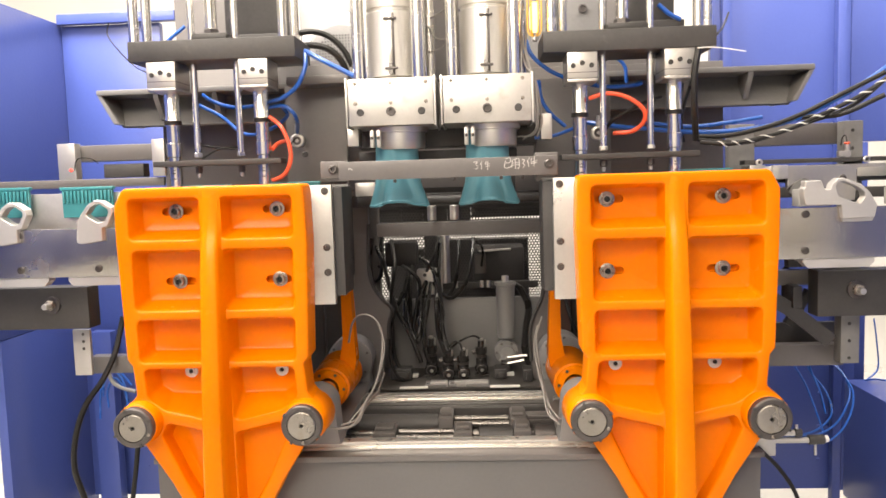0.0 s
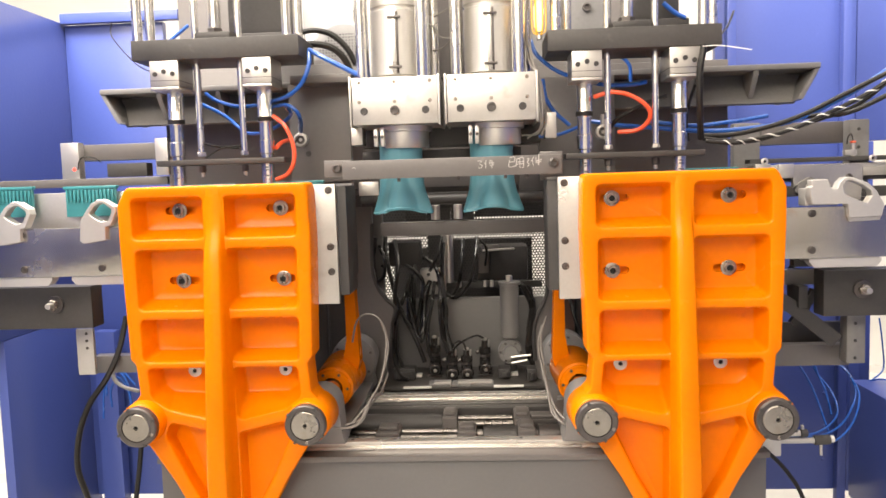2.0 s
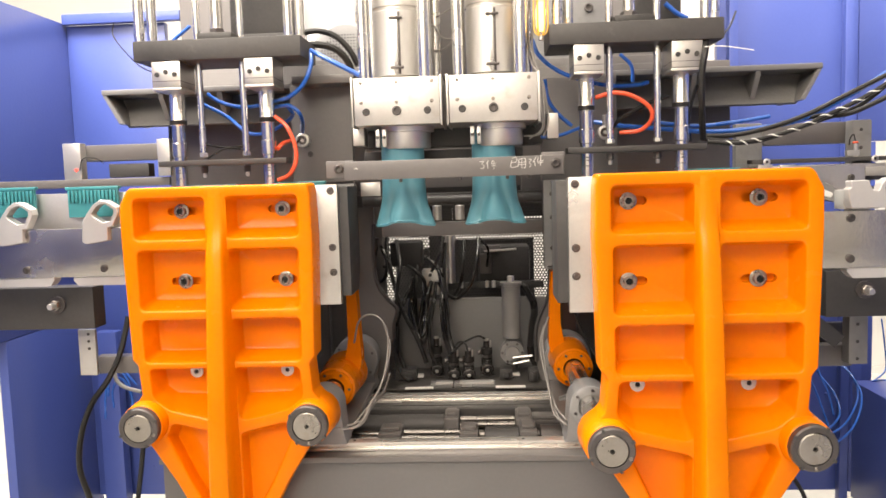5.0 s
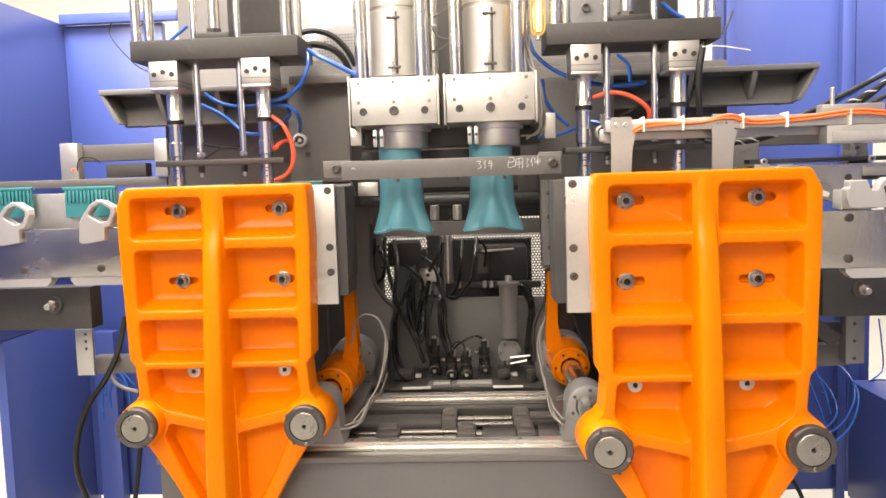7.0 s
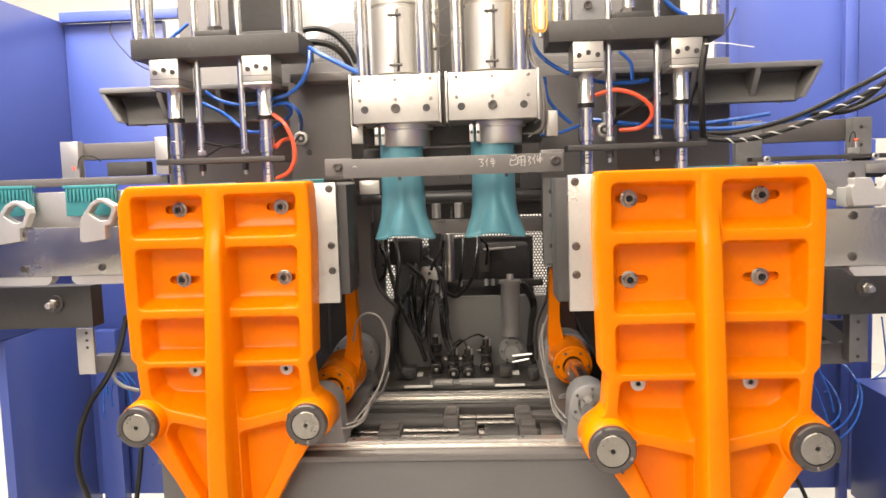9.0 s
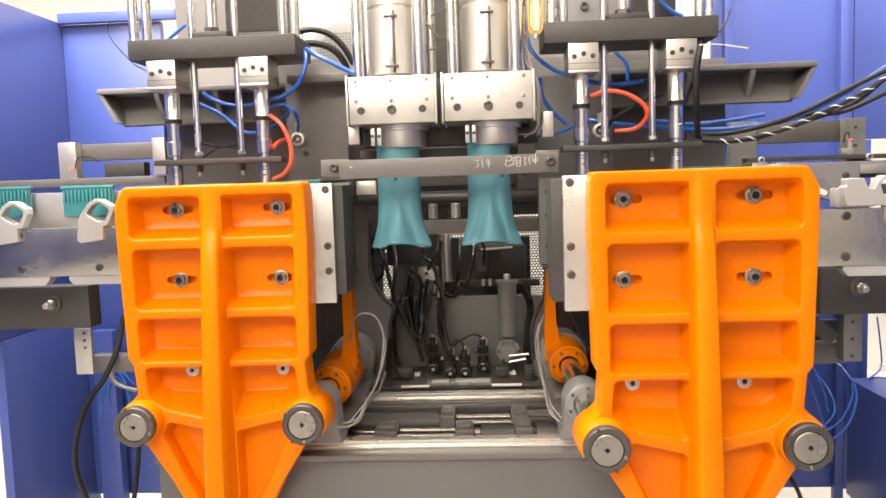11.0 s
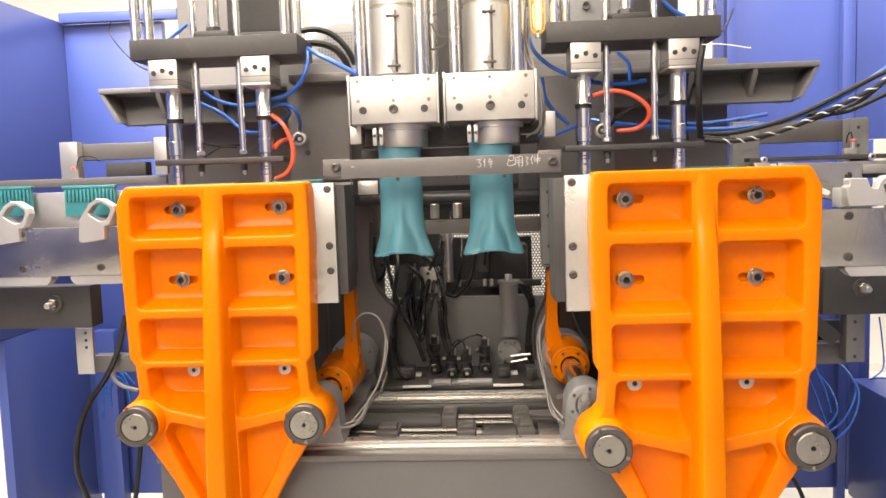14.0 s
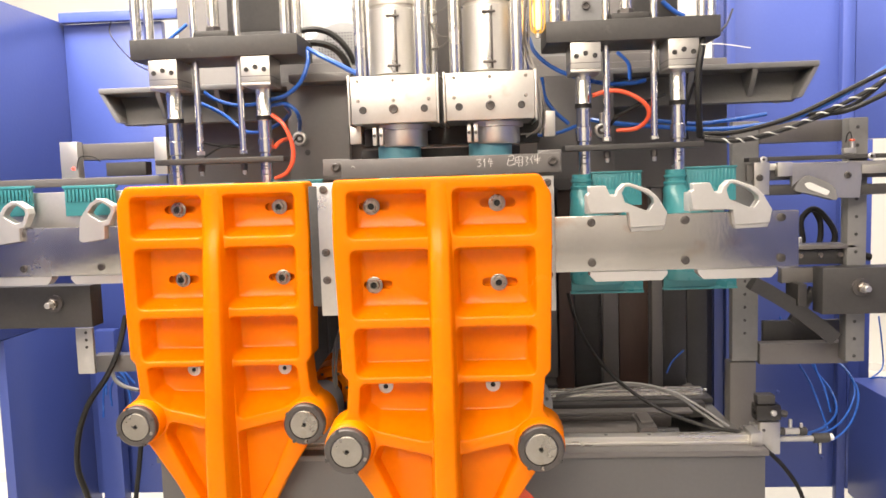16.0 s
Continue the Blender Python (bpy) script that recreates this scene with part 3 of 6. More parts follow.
        for y, grow in ((1.8055, -0.0015), (1.807, 0.0), (1.832, 0.0)):
            ov = [bm.verts.new((x + p, y, 1.362 + q)) for p, q in shifted(o, grow)]
            hv = [bm.verts.new((x + p, y, 1.362 + q)) for p, q in shifted(h, -grow)]
            loops.append((ov, hv))
        for (o0, h0), (o1, h1) in zip(loops, loops[1:]):
            for L0, L1 in ((o0, o1), (h0, h1)):
                for i in range(len(L0)):
                    bm.faces.new((L0[i - 1], L0[i], L1[i], L1[i - 1]))
        for L in (loops[0], loops[-1]):
            ed = []
            for q in L:
                for i in range(len(q)):
                    e = bm.edges.get((q[i - 1], q[i]))
                    ed.append(e)
            bmesh.ops.triangle_fill(bm, use_beauty=True, edges=ed)
        part("handle_nest", bm, PALE_ALU, npl, "pale machined handle nest with an arched opening")
        if s > 0:
            # a small foot under the handle and a stepped shelf beside the neck
            bm = bmesh.new()
            add_prism(bm, [(x + 0.0065, 1.3355), (x + 0.0775, 1.337), (x + 0.075, 1.329), (x + 0.01, 1.327)], 1.809, 1.819, 0.002)
            part("nest_foot", bm, PALE_ALU, npl)
            box_part("neck_shelf", npl, PALE_ALU, x - 0.079, x - 0.004, 1.841, 1.885, 1.364, 1.405, 0.003)
        bm = bmesh.new()
        xb = x + (0.005 if k == 0 else 0.017) if s > 0 else x
        add_prism(bm, rounded([(xb - 0.082, 1.242), (xb + 0.082, 1.242), (xb + 0.082, 1.234), (xb + 0.07, 1.221), (xb - 0.07, 1.221), (xb - 0.082, 1.234)], 0.003, 3), 1.822, 1.852, 0.001)
        part("base_nest", bm, PALE_ALU, npl)
    if s < 0:
        box_part("rear_nest_plate", t, ALU, lo, hi, 1.885, 1.9, 1.30, 1.448, 0.002, "pale machined nest plate")
    return t


looms = []
left_front = front_half("front_mould_clamp", -1, "closed orange ribbed mould clamp half with milled nest plate")
right_front = front_half("front_mould_clamp", 1, "sliding orange ribbed mould clamp half with milled nest plate")


def rear_half(s, label):
    cx, zt = CX + s * 0.525, 1.456
    t = thing("rear_mould_clamp", (cx, 2.2, zt - 0.6), label, "mould clamp", "rear mould clamp halves")
    box_part("mould_block", t, BLACK, cx - (0.268 if s > 0 else 0.226), cx + (0.262 if s < 0 else 0.226), PART + 0.0125, 2.107, zt - 0.255, zt - 0.012, 0.002, "dark steel mould half")
    fp = box_part("face_plate", t, WING, cx - (0.276 if s > 0 else 0.22), cx + (0.262 if s < 0 else 0.22), PART + 0.001, PART + 0.012, zt - 0.25, zt - 0.012, 0.0015, "dull steel mould face plate")
    for v in (0.05, 0.115, 0.2):
        bolt_part(fp, (cx - s * 0.254, PART + 0.0008, zt - v), 0.0062, DARK, h=0.003)
    mp = box_part("mounting_plate", t, LIGHT_GREY, cx - (0.264 if s > 0 else 0.24), cx + (0.253 if s < 0 else 0.24), 2.108, 2.14, zt - 0.278, zt - 0.006, 0.0015)
    for q in (-1, 1):
        for v in (0.05, 0.135):
            bolt_part(mp, (cx + q * (0.234 if q == s else 0.245), 2.1075, zt - v), 0.007, DARK, h=0.003)
    bm = bmesh.new()
    add_prism(bm, rounded([(cx - 0.21, zt - 0.02), (cx + 0.21, zt - 0.02), (cx + 0.21, zt - 0.30), (cx - 0.21, zt - 0.30)], 0.015, 4), 2.141, 2.215, 0.006)
    for q in (-1, 1):
        # web that runs down to the boss
        add_prism(bm, rounded([(cx + q * 0.222, zt - 0.28), (cx + q * 0.248, zt - 0.28), (cx + q * 0.258, zt - 0.5), (cx + q * 0.245, zt - 0.56), (cx + q * 0.2, zt - 0.56), (cx + q * 0.222, zt - 0.44)][::q], 0.012, 4), 2.09, 2.14, 0.006)
    part("platen", bm, ORANGE, t, "orange enamelled rear platen", 45)
    for q in (-1, 1):
        c = (cx + q * CAPU, 1.985, zt - CAPV)
        bm = bmesh.new()
        add_lathe(bm, c, (0, 1, 0), [(0, 0.03), (0.0, 0.045), (0.006, 0.05), (0.014, 0.05), (0.016, 0.056), (0.2, 0.062), (0.2, 0.03)], 36, False)
        boss = part("boss", bm, ORANGE, t)
        for k in range(6):
            a = k * math.pi / 3
            bolt_part(boss, (c[0] + 0.043 * math.cos(a), c[1] + 0.0005, c[2] + 0.043 * math.sin(a)), 0.004, DARK, h=0.003)
    return t


left_rear = rear_half(-1, "closed orange rear mould clamp half")
right_rear = rear_half(1, "sliding orange rear mould clamp half")


def carriage(s, label):
    cx, z = CX + s * 0.525, 0.9015
    t = thing("carriage", (cx, 2.05, RAIL), label, "carriage", "carriages")
    for y in (1.81, 2.325):
        for q in (-1, 1):
            x = cx + q * CAPU
            bm = bmesh.new()
            n = 20
            r = 0.05 if y < 2 else 0.07
            out = [(x + r * math.cos(math.pi * k / n), z + r * math.sin(math.pi * k / n)) for k in range(n + 1)]
            out += [(x - 0.055, z - 0.06), (x - 0.062, RAIL + 0.001), (x + 0.062, RAIL + 0.001), (x + 0.055, z - 0.06)]
            add_prism(bm, out, y + 0.012, y + 0.085, 0.003)
            add_lathe(bm, (x, y, z), (0, 1, 0), [(0.0, 0.03), (0, r - 0.004), (0.003, r), (0.013, r)], 32, False)
            b = part("bearing_block", bm, LIGHT_GREY, t, "grey painted cast bearing block")
            for k in range(6):
                a = k * math.pi / 3 + 0.4
                bolt_part(b, (x + (r - 0.01) * math.cos(a), y + 0.0005, z + (r - 0.01) * math.sin(a)), 0.004, DARK, h=0.003)
    for q in (-1, 1):
        x = cx + q * CAPU
        box_part("sole_plate", t, GREY, x - 0.06, x + 0.06, 1.896, 2.336, RAIL + 0.001, RAIL + 0.02, 0.002)
    return t


left_carriage = carriage(-1, "grey carriage with cast bearing blocks on bright rails")
right_carriage = carriage(1, "grey carriage with cast bearing blocks on bright rails")


# ---- extruder heads and parisons ----
def die_head(x0, x1, label):
    xc = (x0 + x1) / 2
    t = thing("parison_extruder", (xc, 1.95, 1.58), label, "extruder", "parison extruders")
    w = (x1 - x0) / 2
    bx = box_part("head_box", t, ALU, x0 + 0.006, x1 - 0.006, 1.852, 2.07, 1.588, 1.70, 0.002, "pale machined head housing")
    box_part("side_cover", bx, ALU, x0, x0 + 0.005, 1.848, 2.07, 1.584, 1.703, 0.001)
    box_part("side_cover", bx, ALU, x1 - 0.005, x1, 1.848, 2.07, 1.584, 1.703, 0.001)
    for u in (-0.074, 0.0, 0.074):
        bolt_part(bx, (xc + u, 1.8515, 1.62), 0.009, BLACK, h=0.003, name="adjusting_screw")
        for z in (1.642, 1.689):
            bolt_part(bx, (xc + u * 1.15, 1.8515, z), 0.0045, BOLT, h=0.002, name="cover_screw")
    bolt_part(bx, (xc, 1.851, 1.621), 0.011, DARK, h=0.006, name="adjusting_screw")
    bm = bmesh.new()
    add_lathe(bm, (xc + 0.012, 1.95, 1.587), (0, 0, -1), [(0, 0.07), (0.012, 0.07), (0.013, 0.061), (0.05, 0.061), (0.054, 0.059), (0.054, 0.056)], 40, True)
    die = part("die_ring", bm, STEEL, t, "bright steel die ring")
    for q in (-0.052, -0.036):
        box_part("clamp", die, STEEL, xc + q - 0.005, xc + q + 0.005, 1.878, 1.9, 1.537, 1.58, 0.002)
        bolt_part(die, (xc + q, 1.8775, 1.56), 0.004, DARK, h=0.003)
    bm = bmesh.new()
    add_lathe(bm, (xc, 1.95, 1.7005), (0, 0, 1), [(0, 0.05), (0.008, 0.05), (0.01, 0.063), (0.165, 0.064), (0.168, 0.06), (0.174, 0.06), (0.177, 0.064), (0.42, 0.064)], 48)
    cyl = part("heater_band", bm, BAND, t, "bright sheet steel heater band")
    box_part("seam", cyl, DARK, xc + 0.006, xc + 0.011, 1.883, 1.888, 1.712, 1.86, 0.001)
    box_part("seam", cyl, STEEL, xc - 0.004, xc + 0.005, 1.88, 1.888, 1.712, 1.86, 0.001)
    for z in (1.727, 1.845):
        cyl_part("seam_screw", cyl, DARK, (xc - 0.014, 1.879, z), (xc + 0.018, 1.879, z), 0.0035, 10)
    for q, y, r in ((-0.083, 1.90, 0.013), (0.068, 1.88, 0.016), (-0.075, 2.02, 0.013), (0.09, 2.0, 0.013)):
        cyl_part("column", t, CHROME, (xc + q, y, 1.7005), (xc + q, y, 2.2), r, 24, "bright round column")
    return t


die_head(-0.318, -0.100, "machined extruder head with bright steel heater band")
die_head(-0.089, 0.133, "machined extruder head with bright steel heater band")


def parison(xc, label, turn):
    """A soft tube, pinched and flared at its lower end."""
    t = thing("parison", (xc, PART, 1.40), label, "parison", "parisons")
    bm = bmesh.new()
    seg, rings = 72, []
    rows = [(0.30, 0.0), (0.20, 0.0), (0.14, 0.01), (0.12, 0.03), (0.10, 0.07), (0.085, 0.12), (0.07, 0.2), (0.056, 0.32), (0.043, 0.5), (0.032, 0.68), (0.023, 0.84), (0.016, 0.95), (0.01, 1.03), (0.005, 1.04), (0.0, 0.99)]
    for z, f in rows:
        ring = []
        for k in range(seg):
            a = 2 * math.pi * k / seg
            # two soft creases run down the front and die out in the curled lip
            d = (a + math.pi / 2 + math.pi) % (2 * math.pi) - math.pi
            g = max(0.0, min(1.0, (0.15 - z) / 0.1)) * min(1.0, max(0.0, (z - 0.002) / 0.016))
            spread = 0.3 + 0.62 * max(0.0, 1 - z / 0.085)
            crease = 1 - 0.38 * g * (math.exp(-((d - spread) / 0.24) ** 2) + 0.85 * math.exp(-((d + spread * 0.9) / 0.24) ** 2)) + 0.06 * g * math.exp(-(d / 0.4) ** 2)
            rx, ry = 0.054 + 0.0105 * f, 0.05 - 0.008 * f
            lobe = 1 + (0.06 + 0.1 * f) * f * math.cos(4 * a + turn) + 0.03 * f * math.cos(7 * a)
            sag = -0.0075 * f * math.cos(2 * a) * (1 if z < 0.03 else 0.3) + 0.003 * f * math.sin(a)
            ring.append(bm.verts.new((xc + rx * lobe * math.cos(a), PART + ry * lobe * crease * math.sin(a), 1.40 + z + sag + 0.012 * (1 - z / 0.3))))
        rings.append(ring)
    for a, b in zip(rings, rings[1:]):
        for k in range(seg):
            bm.faces.new((a[k], a[(k + 1) % seg], b[(k + 1) % seg], b[k]))
    inner = [bm.verts.new((xc + (v.co.x - xc) * 0.86, PART + (v.co.y - PART) * 0.8, v.co.z + 0.004)) for v in rings[-1]]
    deep = [bm.verts.new((xc + (v.co.x - xc) * 0.7, PART + (v.co.y - PART) * 0.7, v.co.z + 0.06)) for v in rings[-1]]
    for a, b in ((rings[-1], inner), (inner, deep)):
        for k in range(seg):
            bm.faces.new((a[k], a[(k + 1) % seg], b[(k + 1) % seg], b[k]))
    bm.faces.new(deep)
    edge = [v.co.copy() for v in rings[-2][::4]]
    part("tube", bm, TEAL, t, "", 70)
    bm = bmesh.new()
    add_tube(bm, edge + edge[:1], 0.0024, 8, 4)
    part("lip", bm, TEAL, t, "rolled soft lip", 70)
    return t


left_parison = parison(-0.2084, "soft teal plastic tube hanging from its die", 0.25)
right_parison = parison(0.0205, "soft teal plastic tube hanging from its die", -0.2)


# ---- front cross bar with chalk marks ----
def cross_bar():
    t = thing("cross_bar", (CX, 1.8, 1.48), "dark steel cross bar with white chalk marks", "cross bar")
    x0, x1 = -0.3414, 0.1798
    box_part("bar", t, GREY, x0 + 0.01, x1, 1.797, 1.812, 1.458, 1.502, 0.0015)
    box_part("bracket", t, GREY, -0.378, x0 + 0.03, 1.813, 1.84, 1.465, 1.505, 0.002)
    box_part("bracket", t, GREY, x1 - 0.05, x1 + 0.004, 1.813, 1.84, 1.455, 1.51, 0.002)
    box_part("upper_bar", t, BLACK, -0.3207, 0.0991, 2.04, 2.052, 1.505, 1.532, 0.002)
    bolt_part(t, (-0.347, 1.8125, 1.486), 0.0095, DARK, h=0.01, washer=0.012)
    bolt_part(t, (0.1618, 1.7965, 1.484), 0.0095, DARK, h=0.01, washer=0.012)
    for x in (-0.31, -0.2, -0.06, 0.05, 0.1):
        cyl_part("stud", t, DARK, (x, 1.805, 1.45), (x, 1.805, 1.458), 0.004, 10)
    # hand-written chalk strokes along the face: millimetres from the east bolt, up from the bolt's height
    words = [[(-176, 7), (-166, 7), (-171, 1), (-165, -3), (-169, -9), (-174, -8)], [(-155, 9), (-160, 1)], [(-157, 3), (-157, -10)], [(-145, 9), (-148, 2)], [(-149, 1), (-137, 2)], [(-142, 8), (-143, -12)], [(-148, -4), (-138, -3)],
             [(-101, 12), (-90, 13), (-91, 3), (-101, 2)], [(-101, 7), (-104, -7), (-98, -10), (-86, -6)], [(-85, 8), (-87, -9)], [(-85, 8), (-70, 10), (-70, -11), (-74, -10)], [(-85, 1), (-70, 2)], [(-85, -4), (-70, -3)], [(-78, 10), (-78, -13)],
             [(-62, 8), (-56, 7), (-61, -1), (-56, -5), (-61, -11)], [(-45, 12), (-52, 1)], [(-49, 4), (-47, -9)], [(-40, 11), (-42, 4)], [(-43, 1), (-27, 5)], [(-34, 16), (-35, -8)], [(-42, -2), (-28, 0)], [(-470, 2), (-466, 5), (-461, 1)]]
    for line in words:
        bm = bmesh.new()
        add_tube(bm, [(0.1618 + u / 1000, 1.7968, 1.484 + v / 1000 + 0.003 + u * 0.000012) for u, v in line], 0.0009, 6, 3)
        part("chalk_mark", bm, CHALK, t)
    return t


cross_bar()


# ---- blow stations: plate, pins and guide rods ----
def blow_station(s, x0, x1, pins, rods, cols, piston, bar, label):
    """x0, x1: reach of the black plate; the other numbers are places along x."""
    t = thing("blow_pin_unit", ((x0 + x1) / 2, 1.95, 1.75), label, "blow pin unit", "blow pin units")
    box_part("carrier_plate", t, BLACK, x0, x1, 1.88, 2.05, 1.765, 1.815, 0.003, "black steel carrier plate")
    box_part("crosshead", t, BLACK, piston - 0.04, piston + 0.05, 1.91, 2.0, 1.8155, 1.835, 0.004)
    for x in pins:
        b = box_part("pin_holder", t, ALU, x - 0.036, x + 0.036, 1.884, 1.985, 1.702, 1.7645, 0.002, "bright milled pin holder")
        box_part("clamp_lip", b, ALU, x - 0.036, x + 0.036, 1.8835, 1.985, 1.694, 1.7008, 0.0008)
        box_part("split", b, DARK, x - 0.0362, x + 0.0362, 1.8838, 1.984, 1.7155, 1.7168, 0)
        for u, z in ((-0.022, 1.732), (0.0, 1.738), (0.022, 1.732)):
            bolt_part(b, (x + u, 1.8835, z), 0.006, BLACK, h=0.003)
        bm = bmesh.new()
        add_lathe(bm, (x, 1.945, 1.6975), (0, 0, -1), [(0, 0.019), (0.07, 0.019), (0.072, 0.0205), (0.086, 0.0205), (0.087, 0.017), (0.13, 0.017), (0.132, 0.0195), (0.165, 0.0195), (0.167, 0.016), (0.26, 0.016)], 28)
        p = part("blow_pin", bm, CHROME, t, "chromed stepped blow pin")
        bm = bmesh.new()
        add_lathe(bm, (x, 1.945, 1.624), (0, 0, -1), [(0, 0.0215), (0.011, 0.0215), (0.012, 0.019)], 28)
        part("ring", bm, RUBBER, p)
        for k in range(4):
            bm = bmesh.new()
            add_box(bm, x - 0.004, x + 0.006, 1.9282, 1.9288, 1.475 + k * 0.007, 1.4775 + k * 0.007, 0)
            if k != 1:
                part("stamped_mark", bm, DARK, p)
            else:
                bm.free()
    for x in rods:
        cyl_part("guide_rod", t, CHROME, (x, 1.93, 1.53), (x, 1.93, 2.25), 0.0085, 16, "thin chromed guide rod")
        cyl_part("nut", t, DARK, (x, 1.93, 1.489), (x, 1.93, 1.5055), 0.0095, 6)
        cyl_part("rod_tip", t, STEEL, (x, 1.93, 1.477), (x, 1.93, 1.4885), 0.005, 10)
        cyl_part("nut", t, STEEL, (x, 1.93, 1.529), (x, 1.93, 1.54), 0.011, 6)
    for x, y in cols:
        cyl_part("column", t, CHROME, (x, y, 1.8155), (x, y, 2.3), 0.0125, 20)
    cyl_part("piston_rod", t, CHROME, (piston, 1.95, 1.8355), (piston, 1.95, 2.3), 0.015, 20)
    cyl_part("piston_nut", t, DARK, (piston, 1.95, 1.8356), (piston, 1.95, 1.85), 0.02, 6)
    box_part("stop_bar", t, BLACK, bar[0], bar[1], 1.90, 1.96, bar[2], bar[2] + 0.014, 0.002)
    return t


left_blow = blow_station(-1, -0.8591, -0.4415, (-0.781, -0.5493), (-0.714, -0.6036),
                         ((-0.8573, 1.92), (-0.8584, 2.0), (-0.4784, 1.92), (-0.4689, 2.0)), -0.6693,
                         (-0.8214, -0.4946, 1.5068), "black carrier plate with chromed blow pins and guide rods")
right_blow = blow_station(1, 0.1596, 0.5695, (0.2529, 0.4841), (0.308, 0.4232),
                          ((0.1831, 1.92), (0.2177, 2.0), (0.5362, 1.92), (0.5808, 2.0)), 0.3593,
                          (0.2014, 0.536, 1.5074), "black carrier plate with chromed blow pins and guide rods")


# ---- main frame behind the moulds ----
def main_frame():
    t = thing("press_stand", (CX, 2.4, 0), "grey painted cast and welded machine frame", "press stand")
    # upright plates with a curved window between them
    box_part("upper_plate", t, GREY, -1.0073, -0.298, 2.42, 2.46, 1.4319, 1.8243, 0.004)
    box_part("upper_plate", t, GREY, 0.11, 0.7511, 2.42, 2.46, 1.4056, 1.7907, 0.004)
    # shade between the lower plates is put into their brown and black colours
    for a, b in ((-1.0612, -0.4316), (0.2148, 0.7037)):
        cuts = (0.0, 0.13, 0.31, 0.42, 0.62, 0.7, 0.86, 1.0)
        for k, (f, g) in enumerate(zip(cuts, cuts[1:])):
            box_part("lower_plate", t, (BROWN_SHADE, BLACK, GREY, BROWN_SHADE, GREY, BLACK, BLACK)[k], a + f * (b - a) + 0.002, a + g * (b - a) - 0.002, 2.43 + (0.0, 0.03, 0.012, 0.03, 0.0, 0.02, 0.03)[k], 2.47, 0.70, 1.4056 - 0.003, 0.006)
        box_part("stiffener", t, GREY, a, b, 2.40, 2.428, 1.2, 1.24, 0.004)
    box_part("head_plate", t, GREY, -0.298, 0.11, 2.424, 2.458, 1.4301, 1.7797, 0.002)
    # wide cast wings under the top beam
    for west_side in (True, False):
        a, b = (-1.117, -0.3837) if west_side else (0.2531, 0.9424)
        zt = 1.745
        bm = bmesh.new()
        tip = a if west_side else b
        q = 1 if west_side else -1
        # an open tray: top flange, slanted end wall, sloping back and tapered ribs
        add_box(bm, a, b, 2.22, 2.41, zt - 0.016, zt, 0.004)
        add_prism(bm, [(tip + q * 0.002, zt - 0.0165), (tip + q * 0.014, zt - 0.0165), (tip + q * 0.061, zt - 0.1), (tip + q * 0.047, zt - 0.1)][::-q], 2.222, 2.405, 0.002)
        far = tip + q * (abs(b - a) - 0.002)
        sheet = [(2.325, zt - 0.017), (2.318, zt - 0.05), (2.262, zt - 0.104), (2.272, zt - 0.108), (2.33, zt - 0.055), (2.338, zt - 0.017)]
        e0 = [bm.verts.new((tip + q * (0.004 + 0.56 * (zt - z - 0.0165)), y, z)) for y, z in sheet]
        e1 = [bm.verts.new((far, y, z)) for y, z in sheet]
        bm.faces.new(e0), bm.faces.new(e1[::-1])
        for k in range(6):
            bm.faces.new((e0[k - 1], e0[k], e1[k], e1[k - 1]))
        for u in (0.175, 0.35):
            rib = [(2.226, zt - 0.0165), (2.226, zt - 0.026), (2.272, zt - 0.088), (2.3, zt - 0.06), (2.32, zt - 0.0165)]
            r0 = [bm.verts.new((tip + q * u - 0.007, y, z)) for y, z in rib]
            r1 = [bm.verts.new((tip + q * u + 0.007, y, z)) for y, z in rib]
            bm.faces.new(r0), bm.faces.new(r1[::-1])
            for k in range(5):
                bm.faces.new((r0[k - 1], r0[k], r1[k], r1[k - 1]))
        bmesh.ops.recalc_face_normals(bm, faces=bm.faces)
        part("cast_wing", bm, CAST, t, "grey painted cast wing")
    # window cheeks
    west = [(-0.43, 1.4266), (-0.361, 1.4266), (-0.361, 1.32), (-0.3655, 1.188), (-0.355, 1.124), (-0.326, 1.078), (-0.296, 1.044), (-0.307, 0.995), (-0.309, 0.948), (-0.326, 0.93), (-0.331, 0.80), (-0.43, 0.80)]
    east = [(0.23, 1.4266), (0.196, 1.4266), (0.1955, 1.31), (0.1925, 1.12), (0.184, 1.066), (0.160, 1.013), (0.1465, 0.958), (0.1483, 0.866), (0.1555, 0.80), (0.23, 0.80)]
    for out in (west, east[::-1]):
        bm = bmesh.new()
        loop = rounded(out, 0.018, 4)
        add_prism(bm, loop, 2.43, 2.46, 0.004)
        part("window_cheek", bm, GREY, t)
        # rolled rim along the opening
        pts = [(u, 2.428, v) for u, v in (out[2:9] if out is west else east[2:8])]
        tube_part("window_rim", t, BLACK, pts, 0.006, 8)
    # cross channels in the window
    box_part("channel", t, GREY, -0.3271, 0.2192, 2.38, 2.428, 1.2801, 1.3227, 0.003)
    box_part("channel", t, BLACK, -0.4114, 0.2274, 2.37, 2.418, 1.3746, 1.413, 0.003)
    cyl_part("round_bar", t, BLACK, (-0.371, 2.3, 1.394), (0.2114, 2.3, 1.394), 0.014)
    for x in (-0.1518, -0.0822):
        cyl_part("bushing", t, STEEL, (x, 2.36, 1.3301), (x, 2.36, 1.3752), 0.014, 16)
    # lower back panel with a cabinet body
    box_part("back_panel", t, LIGHT_GREY, -0.4136, 0.1939, 2.61, 2.64, 0.70, 1.0453, 0.003)
